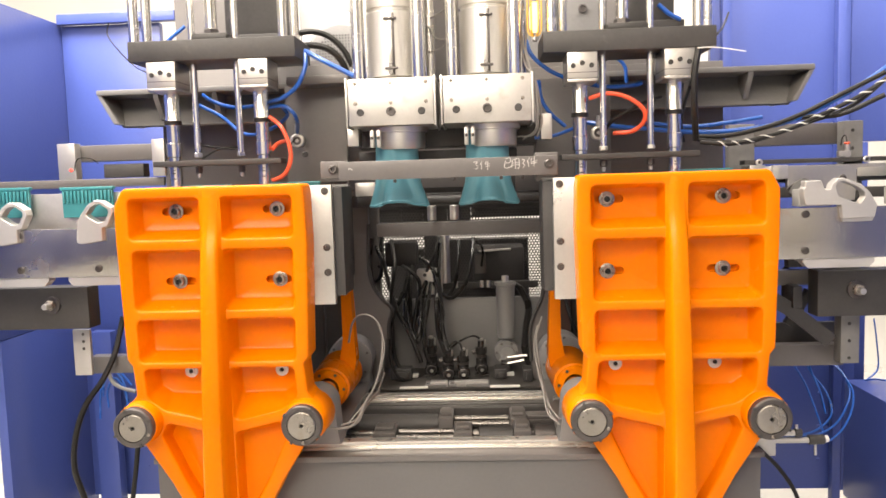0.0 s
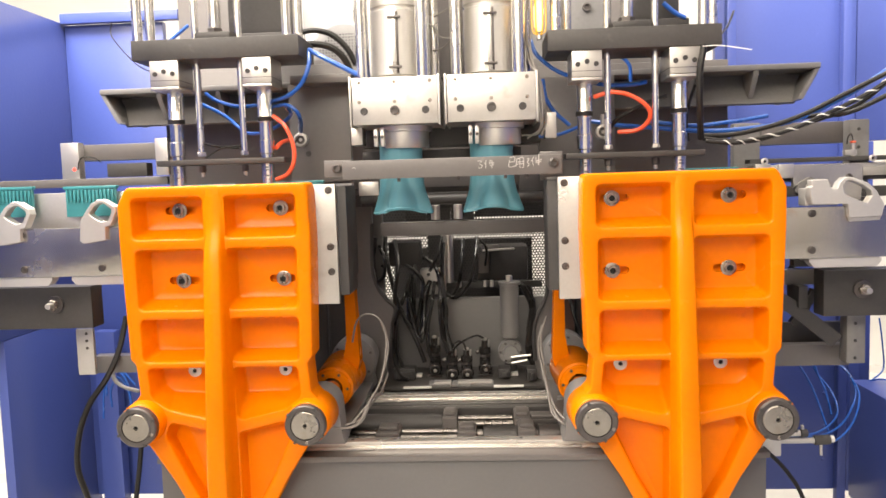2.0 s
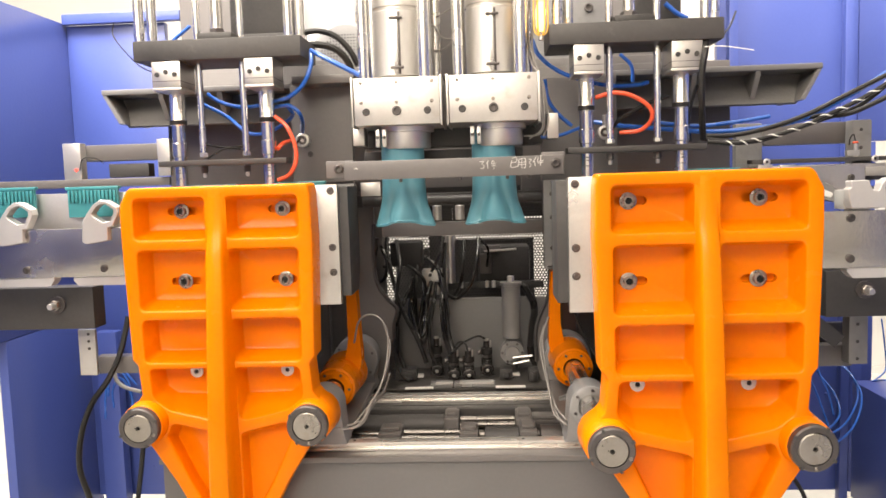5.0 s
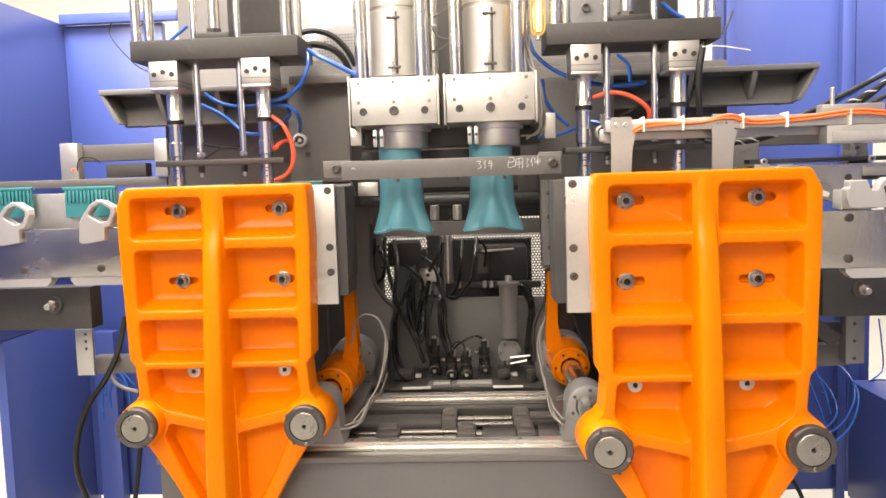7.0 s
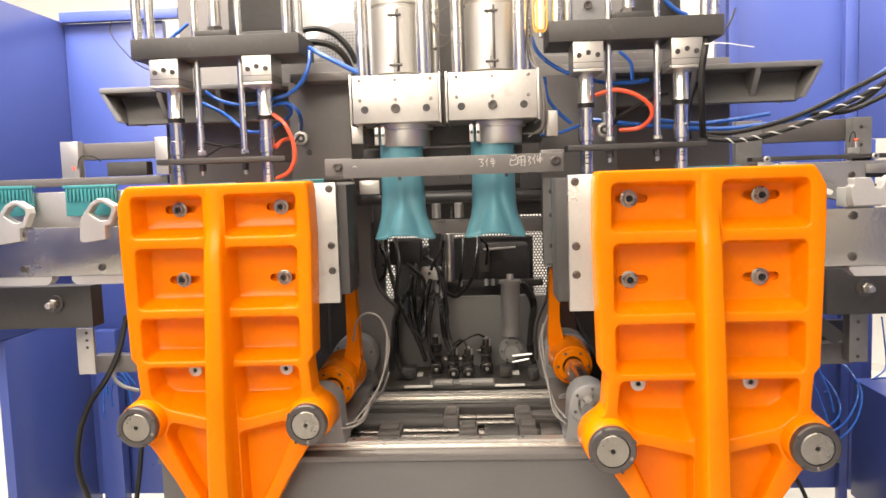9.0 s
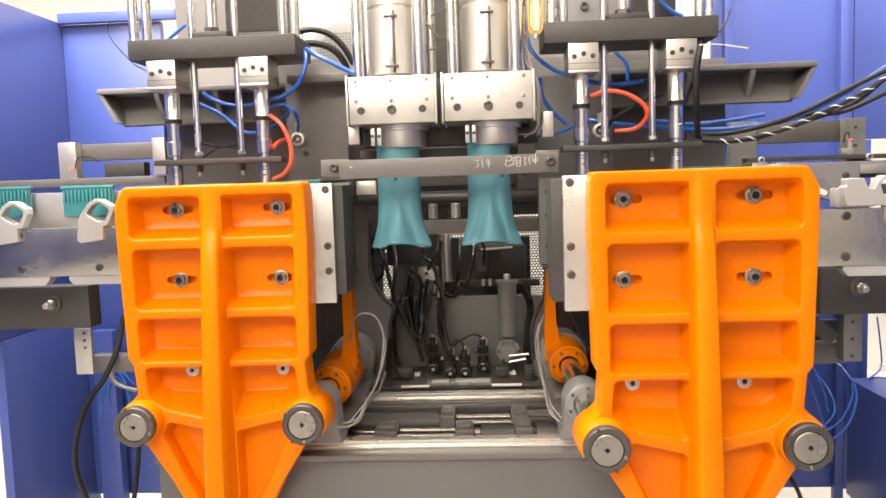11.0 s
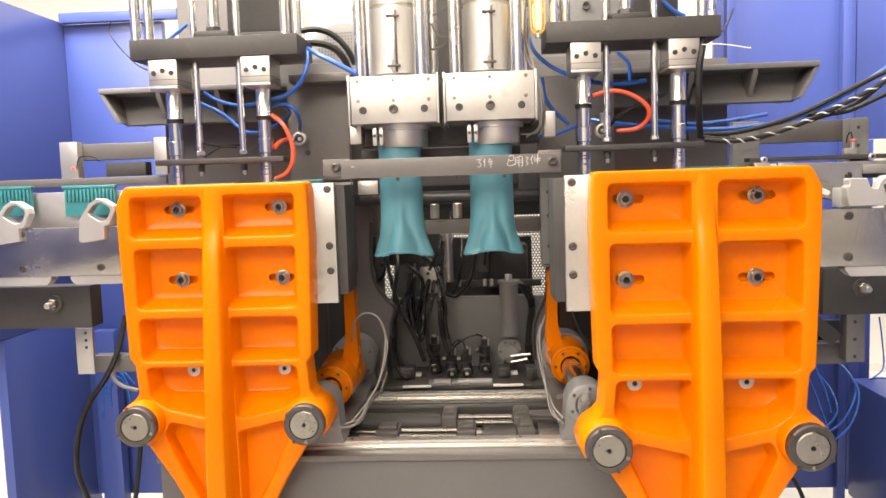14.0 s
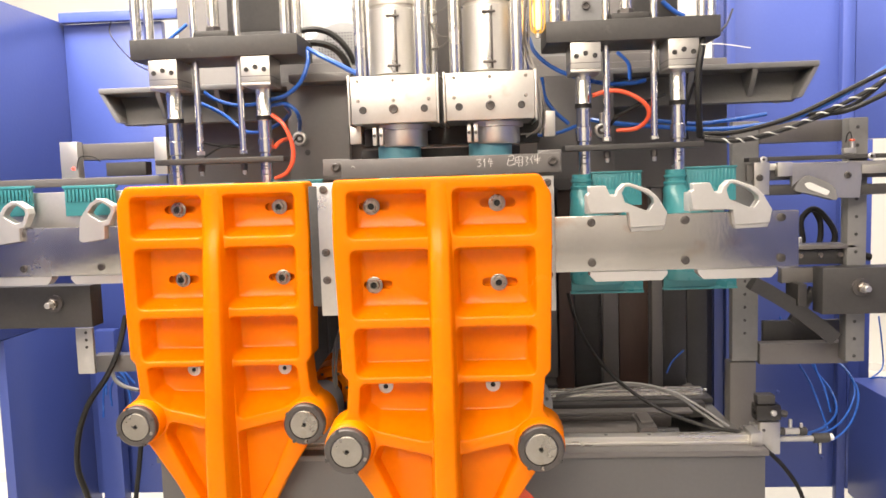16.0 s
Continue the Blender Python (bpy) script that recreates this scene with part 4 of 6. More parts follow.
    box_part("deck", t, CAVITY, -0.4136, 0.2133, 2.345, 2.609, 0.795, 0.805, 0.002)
    return t


main_frame()


# ---- finished bottles ----
def bottle(x, y, z, label, flash=True, base=True):
    """A jug: threaded neck, shoulder, oval body with a handle, and the thin flash that the mould leaves. x, z: middle of the neck's top."""
    t = thing("jug", (x, y, z - 0.14), label, "jug", "blown jugs")
    bm = bmesh.new()
    seg, rings = 32, []
    rows = [(0.0, 0.024, 0.024, 0.0), (-0.012, 0.024, 0.024, 0.0), (-0.014, 0.027, 0.027, 0.0), (-0.018, 0.027, 0.027, 0.0), (-0.02, 0.024, 0.024, 0.0), (-0.028, 0.024, 0.024, 0), (-0.03, 0.028, 0.028, 0),
            (-0.035, 0.028, 0.028, 0), (-0.038, 0.026, 0.026, 0), (-0.05, 0.03, 0.03, 0.0), (-0.065, 0.034, 0.036, 0.006), (-0.09, 0.05, 0.042, 0.02), (-0.13, 0.066, 0.046, 0.035), (-0.2, 0.07, 0.048, 0.038), (-0.262, 0.07, 0.048, 0.038), (-0.274, 0.064, 0.042, 0.038)]
    for dz, rx, ry, ox in rows:
        rings.append([bm.verts.new((x + ox + rx * math.copysign(abs(math.cos(a)) ** 0.8, math.cos(a)), y + ry * math.copysign(abs(math.sin(a)) ** 0.8, math.sin(a)), z + dz)) for a in (2 * math.pi * k / seg for k in range(seg))])
    for a, b in zip(rings, rings[1:]):
        for k in range(seg):
            bm.faces.new((a[k], a[(k + 1) % seg], b[(k + 1) % seg], b[k]))
    bm.faces.new(rings[0][::-1])
    bm.faces.new(rings[-1])
    body = part("body", bm, TEAL_SET, t, "", 50)
    bm = bmesh.new()
    add_tube(bm, [(x + 0.035, y, z - 0.075), (x + 0.07, y, z - 0.05), (x + 0.1, y, z - 0.07), (x + 0.105, y, z - 0.11), (x + 0.09, y, z - 0.15)], 0.013, 12)
    part("handle", bm, TEAL_SET, body)
    if flash:
        # ribbed flash slab beside the neck and under the base
        bm = bmesh.new()
        add_box(bm, x + 0.026, x + 0.148, y - 0.004, y + 0.004, z - 0.08, z + 0.002, 0.002)
        add_box(bm, x + 0.022, x + 0.15, y - 0.008, y + 0.008, z + 0.001, z + 0.006, 0.002)
        web = part("top_flash", bm, TEAL_SET, t, "ribbed flash web")
        for k in range(13):
            bm = bmesh.new()
            u = x + 0.034 + k * 0.009
            add_lathe(bm, (u, y - 0.003, z - 0.06 - 0.006 * math.sin(k * 0.5)), (0, 0, 1), [(0, 0.0012), (0.006, 0.0032), (0.05, 0.0036), (0.056, 0.002)], 8)
            part("rib", bm, TEAL_SET, web)
        if not base:
            return t
        bm = bmesh.new()
        add_box(bm, x - 0.03, x + 0.15, y - 0.004, y + 0.004, z - 0.298, z - 0.26, 0.002)
        add_box(bm, x - 0.032, x + 0.152, y - 0.007, y + 0.007, z - 0.302, z - 0.295, 0.002)
        part("base_flash", bm, TEAL_SET, t, "flat flash web")
    return t


bottle(0.2468, PART, 1.45, "glossy teal plastic jug with flash, hanging on a blow pin")
bottle(0.4784, PART, 1.455, "glossy teal plastic jug with flash, hanging on a blow pin")
bottle(-0.7909, PART, 1.453, "glossy teal plastic jug with flash, hanging on a blow pin")
bottle(-0.5575, PART, 1.454, "glossy teal plastic jug with flash, hanging on a blow pin")


def offcut(x, z, label):
    """A ribbed slab of flash held in a nest."""
    t = thing("flash_offcut", (x + 0.065, 1.87, z - 0.035), label, "offcut", "teal offcuts")
    bm = bmesh.new()
    add_box(bm, x, x + 0.13, 1.866, 1.874, z - 0.07, z, 0.003)
    add_box(bm, x - 0.003, x + 0.133, 1.862, 1.878, z - 0.002, z + 0.006, 0.002)
    part("web", bm, TEAL_SET, t)
    for k in range(13):
        box_part("rib", t, TEAL_SET, x + 0.004 + k * 0.0097, x + 0.0095 + k * 0.0097, 1.86, 1.8655, z - 0.034, z - 0.004, 0.001)
    return t


offcut(-1.0439, 1.4573, "ribbed teal plastic flash slab in a nest")
offcut(-1.2572, 1.4603, "ribbed teal plastic flash slab in a nest")
drop_a = offcut(0.985, 1.40, "ribbed teal plastic flash slab dropping out of its nest")
drop_b = offcut(1.16, 1.40, "ribbed teal plastic flash slab dropping out of its nest")


# ---- take-out gripper ----
def gripper():
    y = 1.83
    x0 = 0.2995
    z = 1.565
    t = thing("take_out_arm", (x0, y, z), "white take-out arm with grey grip plates and orange air tubes", "robot arm")
    box_part("beam", t, WHITE_ALU, x0 - 0.012, x0 + 1.0, y - 0.002, y + 0.03, z - 0.012, z + 0.016, 0.003, "white aluminium profile beam")
    box_part("rail", t, WHITE_ALU, x0 - 0.02, x0 + 0.5, y + 0.031, y + 0.045, z - 0.03, z - 0.002, 0.002)
    slide = box_part("slide", t, WHITE_ALU, x0 + 0.49, x0 + 0.8, y - 0.01, y + 0.04, z - 0.055, z - 0.013, 0.003, "white slide block")
    box_part("slide_lip", slide, STEEL, x0 + 0.5, x0 + 0.78, y - 0.014, y - 0.0105, z - 0.05, z - 0.028, 0.001)
    box_part("top_block", t, WHITE_ALU, x0 + 0.48, x0 + 0.62, y - 0.006, y + 0.03, z + 0.0165, z + 0.035, 0.003)
    for x in (x0 + 0.51, x0 + 0.64):
        cyl_part("stud", t, STEEL, (x, y + 0.012, z + 0.017), (x, y + 0.012, z + 0.075), 0.005, 12)
    for k, u in enumerate((0.0, 0.232)):
        bm = bmesh.new()
        a = x0 + u
        add_prism(bm, rounded([(a, z + 0.022), (a + 0.048, z + 0.022), (a + 0.05, z - 0.02), (a + 0.042, z - 0.055), (a + 0.042, z - 0.17), (a, z - 0.17)], 0.004, 3), y - 0.008, y - 0.0025, 0.0)
        add_prism(bm, rounded([(a + 0.0505, z - 0.015), (a + 0.058, z - 0.015), (a + 0.05, z - 0.05), (a + 0.0425, z - 0.17), (a + 0.0422, z - 0.05)], 0.001, 2), y - 0.006, y + 0.02, 0.0)
        g = part("grip_plate", bm, ALU, t, "grey bent grip plate")
        for q in (0.014, 0.034):
            bolt_part(g, (a + q, y - 0.0085, z + 0.004), 0.006, STEEL, h=0.004)
    for dz, dy in ((0.004, -0.006), (-0.003, -0.007)):
        tube_part("air_tube", t, ORANGE_TUBE, [(x0 + 0.05, y - 0.004, z - 0.012 + dz), (x0 + 0.09, y + dy, z + 0.002 + dz), (x0 + 0.2, y + dy, z + 0.004), (x0 + 0.27, y - 0.014, z + 0.014 + dz), (x0 + 0.33, y + dy, z + dz),
                                              (x0 + 0.45, y + dy, z + 0.006 + dz), (x0 + 0.56, y - 0.014, z + 0.016 + dz), (x0 + 0.68, y - 0.012, z + 0.004 + dz), (x0 + 0.95, y - 0.006, z - 0.004 + dz)], 0.0032, 8)
    for u in (0.075, 0.165, 0.30, 0.40, 0.54, 0.66, 0.82):
        box_part("cable_tie", t, WHITE_WIRE, x0 + u - 0.002, x0 + u + 0.002, y - 0.017, y + 0.032, z - 0.014, z + 0.021, 0.001)
    return t


arm = gripper()


# ---- side frames of the trimming stations ----
def trim_frame_right():
    t = thing("trimming_frame", (0.85, 2.05, 0), "grey steel side frame with perforated mounting posts", "side frame", "side frames")
    p = box_part("perforated_post", t, WING, 0.9216, 0.9691, 2.0, 2.04, 0.9467, 1.5705, 0.003, "grey steel post with bolt holes")
    for k in range(14):
        cyl_part("bolt_hole", p, BLACK, (0.9426, 1.9995, 0.9615 + 0.045 * k), (0.9426, 1.9985, 0.9615 + 0.045 * k), 0.0045, 10)
    p = box_part("perforated_post", t, WING, 0.6535, 0.7213, 2.06, 2.09, 0.9371, 1.574, 0.003, "grey steel post with bolt holes")
    for k in range(6):
        cyl_part("bolt_hole", p, BLACK, (0.6859, 2.0595, 1.014 + 0.035 * k), (0.6859, 2.0585, 1.014 + 0.035 * k), 0.004, 10)
    box_part("top_beam", t, GREY, 0.7203, 0.9439, 2.05, 2.09, 1.515, 1.5703, 0.003)
    box_part("lower_beam", t, GREY, 0.7234, 0.9528, 2.05, 2.09, 0.9296, 0.9863, 0.003)
    bm = bmesh.new()
    add_tube(bm, [(0.6829, 2.0, 1.1594), (0.783, 2.0, 1.0981), (0.8906, 2.0, 1.0101)], 0.026, 4, 2)
    part("brace", bm, BLACK, t, "dark diagonal brace")
    # black plate added to deepen the shade above the lower beam
    box_part("backing_plate", t, BLACK, 0.7482, 0.9676, 2.1, 2.115, 0.9735, 1.0376, 0.002)
    box_part("tie_strut", t, GREY, 0.7672, 0.9299, 2.02, 2.05, 1.1517, 1.1916, 0.002)
    box_part("lug", t, BLACK, 0.7882, 0.8107, 1.97, 2.05, 1.1003, 1.1556, 0.002)
    bm = bmesh.new()
    add_tube(bm, [(0.8561, 2.04, 1.1346), (0.8277, 2.04, 1.0829), (0.799, 2.04, 1.0459)], 0.014, 4, 2)
    part("brace", bm, BLACK, t)
    box_part("pillar", t, GREY, 0.6481, 0.7167, 2.06, 2.11, 0.0, 0.9356 - 0.001, 0.003)
    # linear rail with its milled carriage plates
    r = box_part("rail_plate", t, GREY, 0.6648, 1.25, 1.985, 1.999, 1.4195, 1.462, 0.002)
    box_part("linear_rail", r, STEEL, 0.6853, 1.25, 1.965, 1.9845, 1.4451, 1.4619, 0.002)
    bm = bmesh.new()
    add_prism(bm, [(0.7632, 1.4599), (0.93, 1.4584), (0.9307, 1.4197), (0.9275, 1.3712), (0.8731, 1.3728), (0.8646, 1.3968), (0.8454, 1.4127), (0.8016, 1.4308), (0.7772, 1.4177), (0.7637, 1.4042)], 1.95, 1.964, 0.001)
    m = part("carriage_plate", bm, ALU, t, "milled carriage plate")
    box_part("mounting_leg", t, ALU, 0.6715, 0.709, 1.95, 1.964, 1.385, 1.4655, 0.002)
    box_part("bright_block", t, STEEL, 0.7263, 0.763, 1.945, 1.964, 1.4293, 1.4639, 0.002, "bright milled block")
    box_part("carriage_plate", t, ALU, 0.9312, 1.2, 1.95, 1.964, 1.4304, 1.452, 0.002)
    box_part("dark_bar", t, BLACK, 0.7089, 0.79, 1.955, 1.985, 1.3828, 1.4087, 0.004)
    box_part("dark_bar", t, BLACK, 0.93, 1.1, 1.955, 1.985, 1.378, 1.404, 0.004)
    for x, z in ((0.6841, 1.4277), (0.8967, 1.4277)):
        bolt_part(m, (x, 1.9495, z), 0.0062, DARK, h=0.004, washer=0.0085)
    for x in (0.695, 0.955):
        bm = bmesh.new()
        add_lathe(bm, (x, 1.955, 1.472), (0, -1, 0), [(0, 0.0085), (0.004, 0.0085), (0.005, 0.007), (0.005, 0.004), (0.0, 0.004)], 16, False)
        part("eye_bolt", bm, STEEL, t)
    box_part("rail_cover", t, BLACK, 0.662, 1.25, 1.96, 1.9995, 1.4675, 1.4786, 0.002)
    # dark handle nest with a bright slot under the plate
    o = rounded([(0.7665, 1.3929), (0.7772, 1.4177), (0.8016, 1.4308), (0.8454, 1.4127), (0.8646, 1.3968), (0.8732, 1.3645), (0.8158, 1.3816)], 0.006, 3)
    h = rounded([(0.7882, 1.4104), (0.8045, 1.414), (0.8538, 1.3902), (0.8472, 1.3778), (0.7993, 1.3961)], 0.005, 3)
    bm = bmesh.new()
    loops = [[[bm.verts.new((u, y, v)) for u, v in q] for q in (o, h)] for y in (1.944, 1.985)]
    for p, q in zip(*loops):
        for i in range(len(p)):
            bm.faces.new((p[i - 1], p[i], q[i], q[i - 1]))
    for side in loops:
        ed = [bm.edges.get((q[i - 1], q[i])) for q in side for i in range(len(q))]
        bmesh.ops.triangle_fill(bm, use_beauty=True, edges=ed)
    part("oval_plate", bm, WING, t, "grey plate with an oval opening")
    # the opening's bright reflection is painted as a white fill
    bm = bmesh.new()
    add_prism(bm, shifted(h, -0.0006), 1.9432, 1.984, 0.001)
    part("slot_fill", bm, WHITE_WIRE, t, "white fill for the bright reflection in the oval opening")
    b = box_part("drive_block", t, BLACK, 0.794, 0.9528, 2.02, 2.049, 1.1985, 1.2372, 0.004)
    for u in (0.03, 0.08, 0.13):
        bolt_part(b, (0.7824 + u, 2.0195, 1.2228), 0.007, BOLT, h=0.006)
    box_part("drive_lid", t, GREY, 0.8012, 0.9454, 2.0, 2.06, 1.2402, 1.2521, 0.003)
    box_part("sensor_bracket", t, WHITE_ALU, 0.8958, 0.926, 1.97, 1.984, 1.4807, 1.4947, 0.001)
    cyl_part("sensor", t, STEEL, (0.9183, 1.975, 1.4761), (0.9178, 1.975, 1.511), 0.005, 10)
    cyl_part("sensor_cap", t, RED_TUBE, (0.9178, 1.975, 1.511), (0.9177, 1.975, 1.5165), 0.007, 10, "red sensor cap")
    tube_part("sensor_wire", t, RUBBER, [(0.9177, 1.975, 1.5165), (0.9156, 1.98, 1.5336), (0.9121, 1.99, 1.5259), (0.9142, 2.0, 1.5094)], 0.0015, 6)
    cyl_part("air_fitting", t, STEEL, (0.8106, 2.03, 1.2438), (0.8132, 2.03, 1.2702), 0.008, 10)
    return t


trim_frame_right()


def swing_bar(x0, x1, z0, z1, bolt_x, label):
    t = thing("clamp_arm", ((x0 + x1) / 2, 1.96, z0), label, "clamp arm", "clamp arms")
    box_part("arm", t, BLACK, x0, x1, 1.93, 1.99, z0, z1, 0.003)
    zb = (z0 + z1) / 2 + 0.01
    bm = bmesh.new()
    add_lathe(bm, (bolt_x, 1.9295, zb), (0, -1, 0), [(0, 0.022), (0.008, 0.022), (0.009, 0.012)], 24)
    w = part("washer", bm, DARK, t)
    cyl_part("stud", w, STEEL, (bolt_x, 1.92, zb), (bolt_x, 1.888, zb), 0.008, 12)
    cyl_part("nut", w, BOLT, (bolt_x, 1.9205, zb), (bolt_x, 1.908, zb), 0.014, 6)
    return t


swing_bar(0.8321, 1.3, 1.084, 1.1996, 0.9228, "black steel clamp arm with a threaded stud")
swing_bar(-1.45, -1.0306, 1.0933, 1.204, -1.1252, "black steel clamp arm with a threaded stud")


def trim_frame_left():
    t = thing("trimming_frame", (-1.0, 2.05, 0), "grey steel side frame with a pale mounting tab", "side frame", "side frames")
    p = box_part("end_plate", t, WHITE_ALU, -1.1169, -1.0689, 1.99, 2.02, 1.482, 1.579, 0.002, "pale end plate")
    bolt_part(p, (-1.0821, 1.9895, 1.5085), 0.004, RED_LED, h=0.003)
    box_part("beam", t, GREY, -1.0764, -0.8379, 2.02, 2.06, 1.5306, 1.5741, 0.003)
    box_part("rail_plate", t, GREY, -1.5, -0.8304, 1.985, 1.999, 1.4614, 1.4837, 0.002)
    box_part("rail_block", t, BLACK, -1.01, -0.9003, 2.021, 2.06, 1.4861, 1.5224, 0.003)
    box_part("pale_block", t, WHITE_ALU, -0.8528, -0.8194, 1.97, 1.984, 1.4861, 1.582, 0.002)
    tab = box_part("mounting_tab", t, WHITE_ALU, -1.1181, -1.0707, 2.0, 2.012, 0.9516, 1.0781, 0.002, "pale mounting tab")
    for k in (0, 1, 2):
        bolt_part(tab, (-1.0884, 1.9995, 1.0656 - 0.02 * k), 0.004, DARK, h=0.002)
    box_part("lower_beam", t, GREY, -1.1019, -0.8913, 2.05, 2.09, 0.9429, 0.9911, 0.003)
    box_part("pillar", t, LIGHT_GREY, -0.87, -0.82, 2.06, 2.11, 0.0, 0.9718, 0.003)
    return t


trim_frame_left()


# ---- centre: valves, hoses, filter and perforated back sheet ----
def perforated(name, x0, x1, z0, z1, y, pitch=0.0115, r=0.0036):
    """A thin sheet with rows of real round holes, staggered."""
    verts, faces = [], []
    nz = max(1, int((z1 - z0) / (pitch * 0.87)))
    nx = max(1, int((x1 - x0) / pitch))
    for j in range(nz):
        for i in range(nx):
            cx, cz = x0 + (i + 0.5 + (0.5 if j % 2 else 0)) * pitch, z0 + (j + 0.5) * pitch * 0.87
            n = len(verts)
            h, v = pitch / 2, pitch * 0.435
            sq = [(h, 0), (h, v), (0, v), (-h, v), (-h, 0), (-h, -v), (0, -v), (h, -v)]
            verts += [(cx + a, y, cz + b) for a, b in sq]
            verts += [(cx + r * math.cos(k * math.pi / 4), y, cz + r * math.sin(k * math.pi / 4)) for k in range(8)]
            faces += [(n + k, n + (k + 1) % 8, n + 8 + (k + 1) % 8, n + 8 + k) for k in range(8)]
    me = bpy.data.meshes.new(name)
    me.from_pydata(verts, [], faces)
    me.materials.append(MESH_MAT)
    return new(name, me)


def back_guard():
    t = thing("perforated_guard", (CX, 2.9, 0), "dark perforated sheet guard with daylight behind it", "guard")
    y = 2.9
    ob = perforated("mesh_panel", -0.4819, 0.293, 0.9392, 1.3581, y)
    ob.data.transform(Matrix.Translation(-t.location))
    ob.parent = t
    x0, x1, z0, z1 = -0.4869, 0.296, 0.9472, 1.3443
    xa, xb, xc, xd, xe = -0.3056, -0.225, -0.1317, -0.0408, 0.1757
    za, zb, zc, zd, ze = 1.2938, 1.2484, 1.2224, 1.1917, 1.2396
    zf = 1.2207
    # black plates added behind the sheet to block the light except between them
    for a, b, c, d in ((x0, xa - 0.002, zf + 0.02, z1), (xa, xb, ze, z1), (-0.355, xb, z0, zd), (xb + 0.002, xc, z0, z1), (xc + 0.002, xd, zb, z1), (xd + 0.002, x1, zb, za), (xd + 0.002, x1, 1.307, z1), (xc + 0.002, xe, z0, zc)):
        box_part("light_stop", t, BLACK, a, b, 2.93, 2.96, c, d, 0.002)
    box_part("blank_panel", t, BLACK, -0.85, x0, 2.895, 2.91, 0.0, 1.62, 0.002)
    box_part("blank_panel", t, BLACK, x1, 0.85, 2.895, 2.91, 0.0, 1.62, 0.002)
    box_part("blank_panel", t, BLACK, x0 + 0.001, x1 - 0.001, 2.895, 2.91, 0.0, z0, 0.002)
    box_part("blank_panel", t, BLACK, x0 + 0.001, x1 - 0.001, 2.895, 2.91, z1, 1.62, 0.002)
    return t


back_guard()


def motor_block():
    t = thing("hydraulic_motor", (0.02, 2.8, 0.9), "black hydraulic motor and valve block in the machine's middle", "hydraulic motor")
    box_part("housing", t, BLACK, -0.0343, 0.148, 2.72, 2.86, 1.0878, 1.2104, 0.01)
    cyl_part("shaft", t, STEEL, (-0.1328, 2.7, 1.0883), (-0.1328, 2.7, 1.2592), 0.018, 20)
    cyl_part("shaft", t, STEEL, (-0.1508, 2.72, 1.0887), (-0.1508, 2.72, 1.2597), 0.009, 16)
    box_part("relay", t, DARK, -0.0282, 0.0117, 2.68, 2.719, 1.1216, 1.1899, 0.004)
    box_part("relay", t, GREY, -0.0162, 0.0455, 2.68, 2.719, 1.1994, 1.2194, 0.003)
    cyl_part("stem", t, STEEL, (-0.0123, 2.67, 1.2009), (0.0999, 2.67, 1.2059), 0.004, 8)
    for x in (-0.0951, -0.0051, 0.0182):
        cyl_part("fitting", t, STEEL, (x, 2.68, 1.072), (x, 2.68, 1.096), 0.007, 10)
    box_part("manifold", t, BLACK, -0.3461, -0.2345, 2.70, 2.8, 1.1503, 1.2355, 0.006)
    v = box_part("valve_block", t, STEEL, -0.23, -0.1428, 2.64, 2.7, 1.0557, 1.1435, 0.004, "worn steel valve block")
    for k in (0, 1):
        bolt_part(v, (-0.2007 + 0.032 * k, 2.6395, 1.1261), 0.006, BLACK, h=0.01)
    box_part("bracket", t, BLACK, -0.1857, 0.1937, 2.69, 2.72, 1.0651, 1.0893, 0.003)
    return t


motor_block()


def filter_unit():
    x, y = 0.0724, 2.5
    z0, z1 = 0.9265, 1.1142
    t = thing("filter_housing", (x, y, 0.805), "grey round filter housing on a flanged ball valve", "filter")
    bm = bmesh.new()
    add_lathe(bm, (x, y, z0), (0, 0, 1), [(0, 0.02), (0.005, 0.029), (z1 - z0 - 0.012, 0.031), (z1 - z0 - 0.01, 0.036), (z1 - z0, 0.036)], 28)
    part("canister", bm, LIGHT_GREY, t)
    cyl_part("lid_bolt", t, STEEL, (x, y, z1), (x, y, z1 + 0.02), 0.012, 6)
    c = (x, y, 0.8811)
    bm = bmesh.new()
    add_lathe(bm, (c[0], y + 0.02, c[2]), (0, -1, 0), [(0, 0.04), (0.03, 0.04), (0.032, 0.038), (0.032, 0.025), (0.05, 0.023), (0.05, 0.0)], 28)
    f = part("flange", bm, LIGHT_GREY, t)
    for k in range(6):
        a = k * math.pi / 3
        bolt_part(f, (c[0] + 0.033 * math.cos(a), y - 0.0125, c[2] + 0.033 * math.sin(a)), 0.004, DARK, h=0.004)
    cyl_part("lever", t, STEEL, (c[0], y - 0.04, c[2] - 0.01), (c[0] + 0.065, y - 0.04, c[2] - 0.004), 0.004, 8)
    cyl_part("lever", t, STEEL, (c[0], y - 0.04, c[2] - 0.03), (c[0] + 0.055, y - 0.04, c[2] - 0.02), 0.004, 8)
    cyl_part("foot", t, BLACK, (c[0], y + 0.01, 0.8055), (c[0], y + 0.01, c[2] - 0.036), 0.02, 16)
    return t


filter_unit()


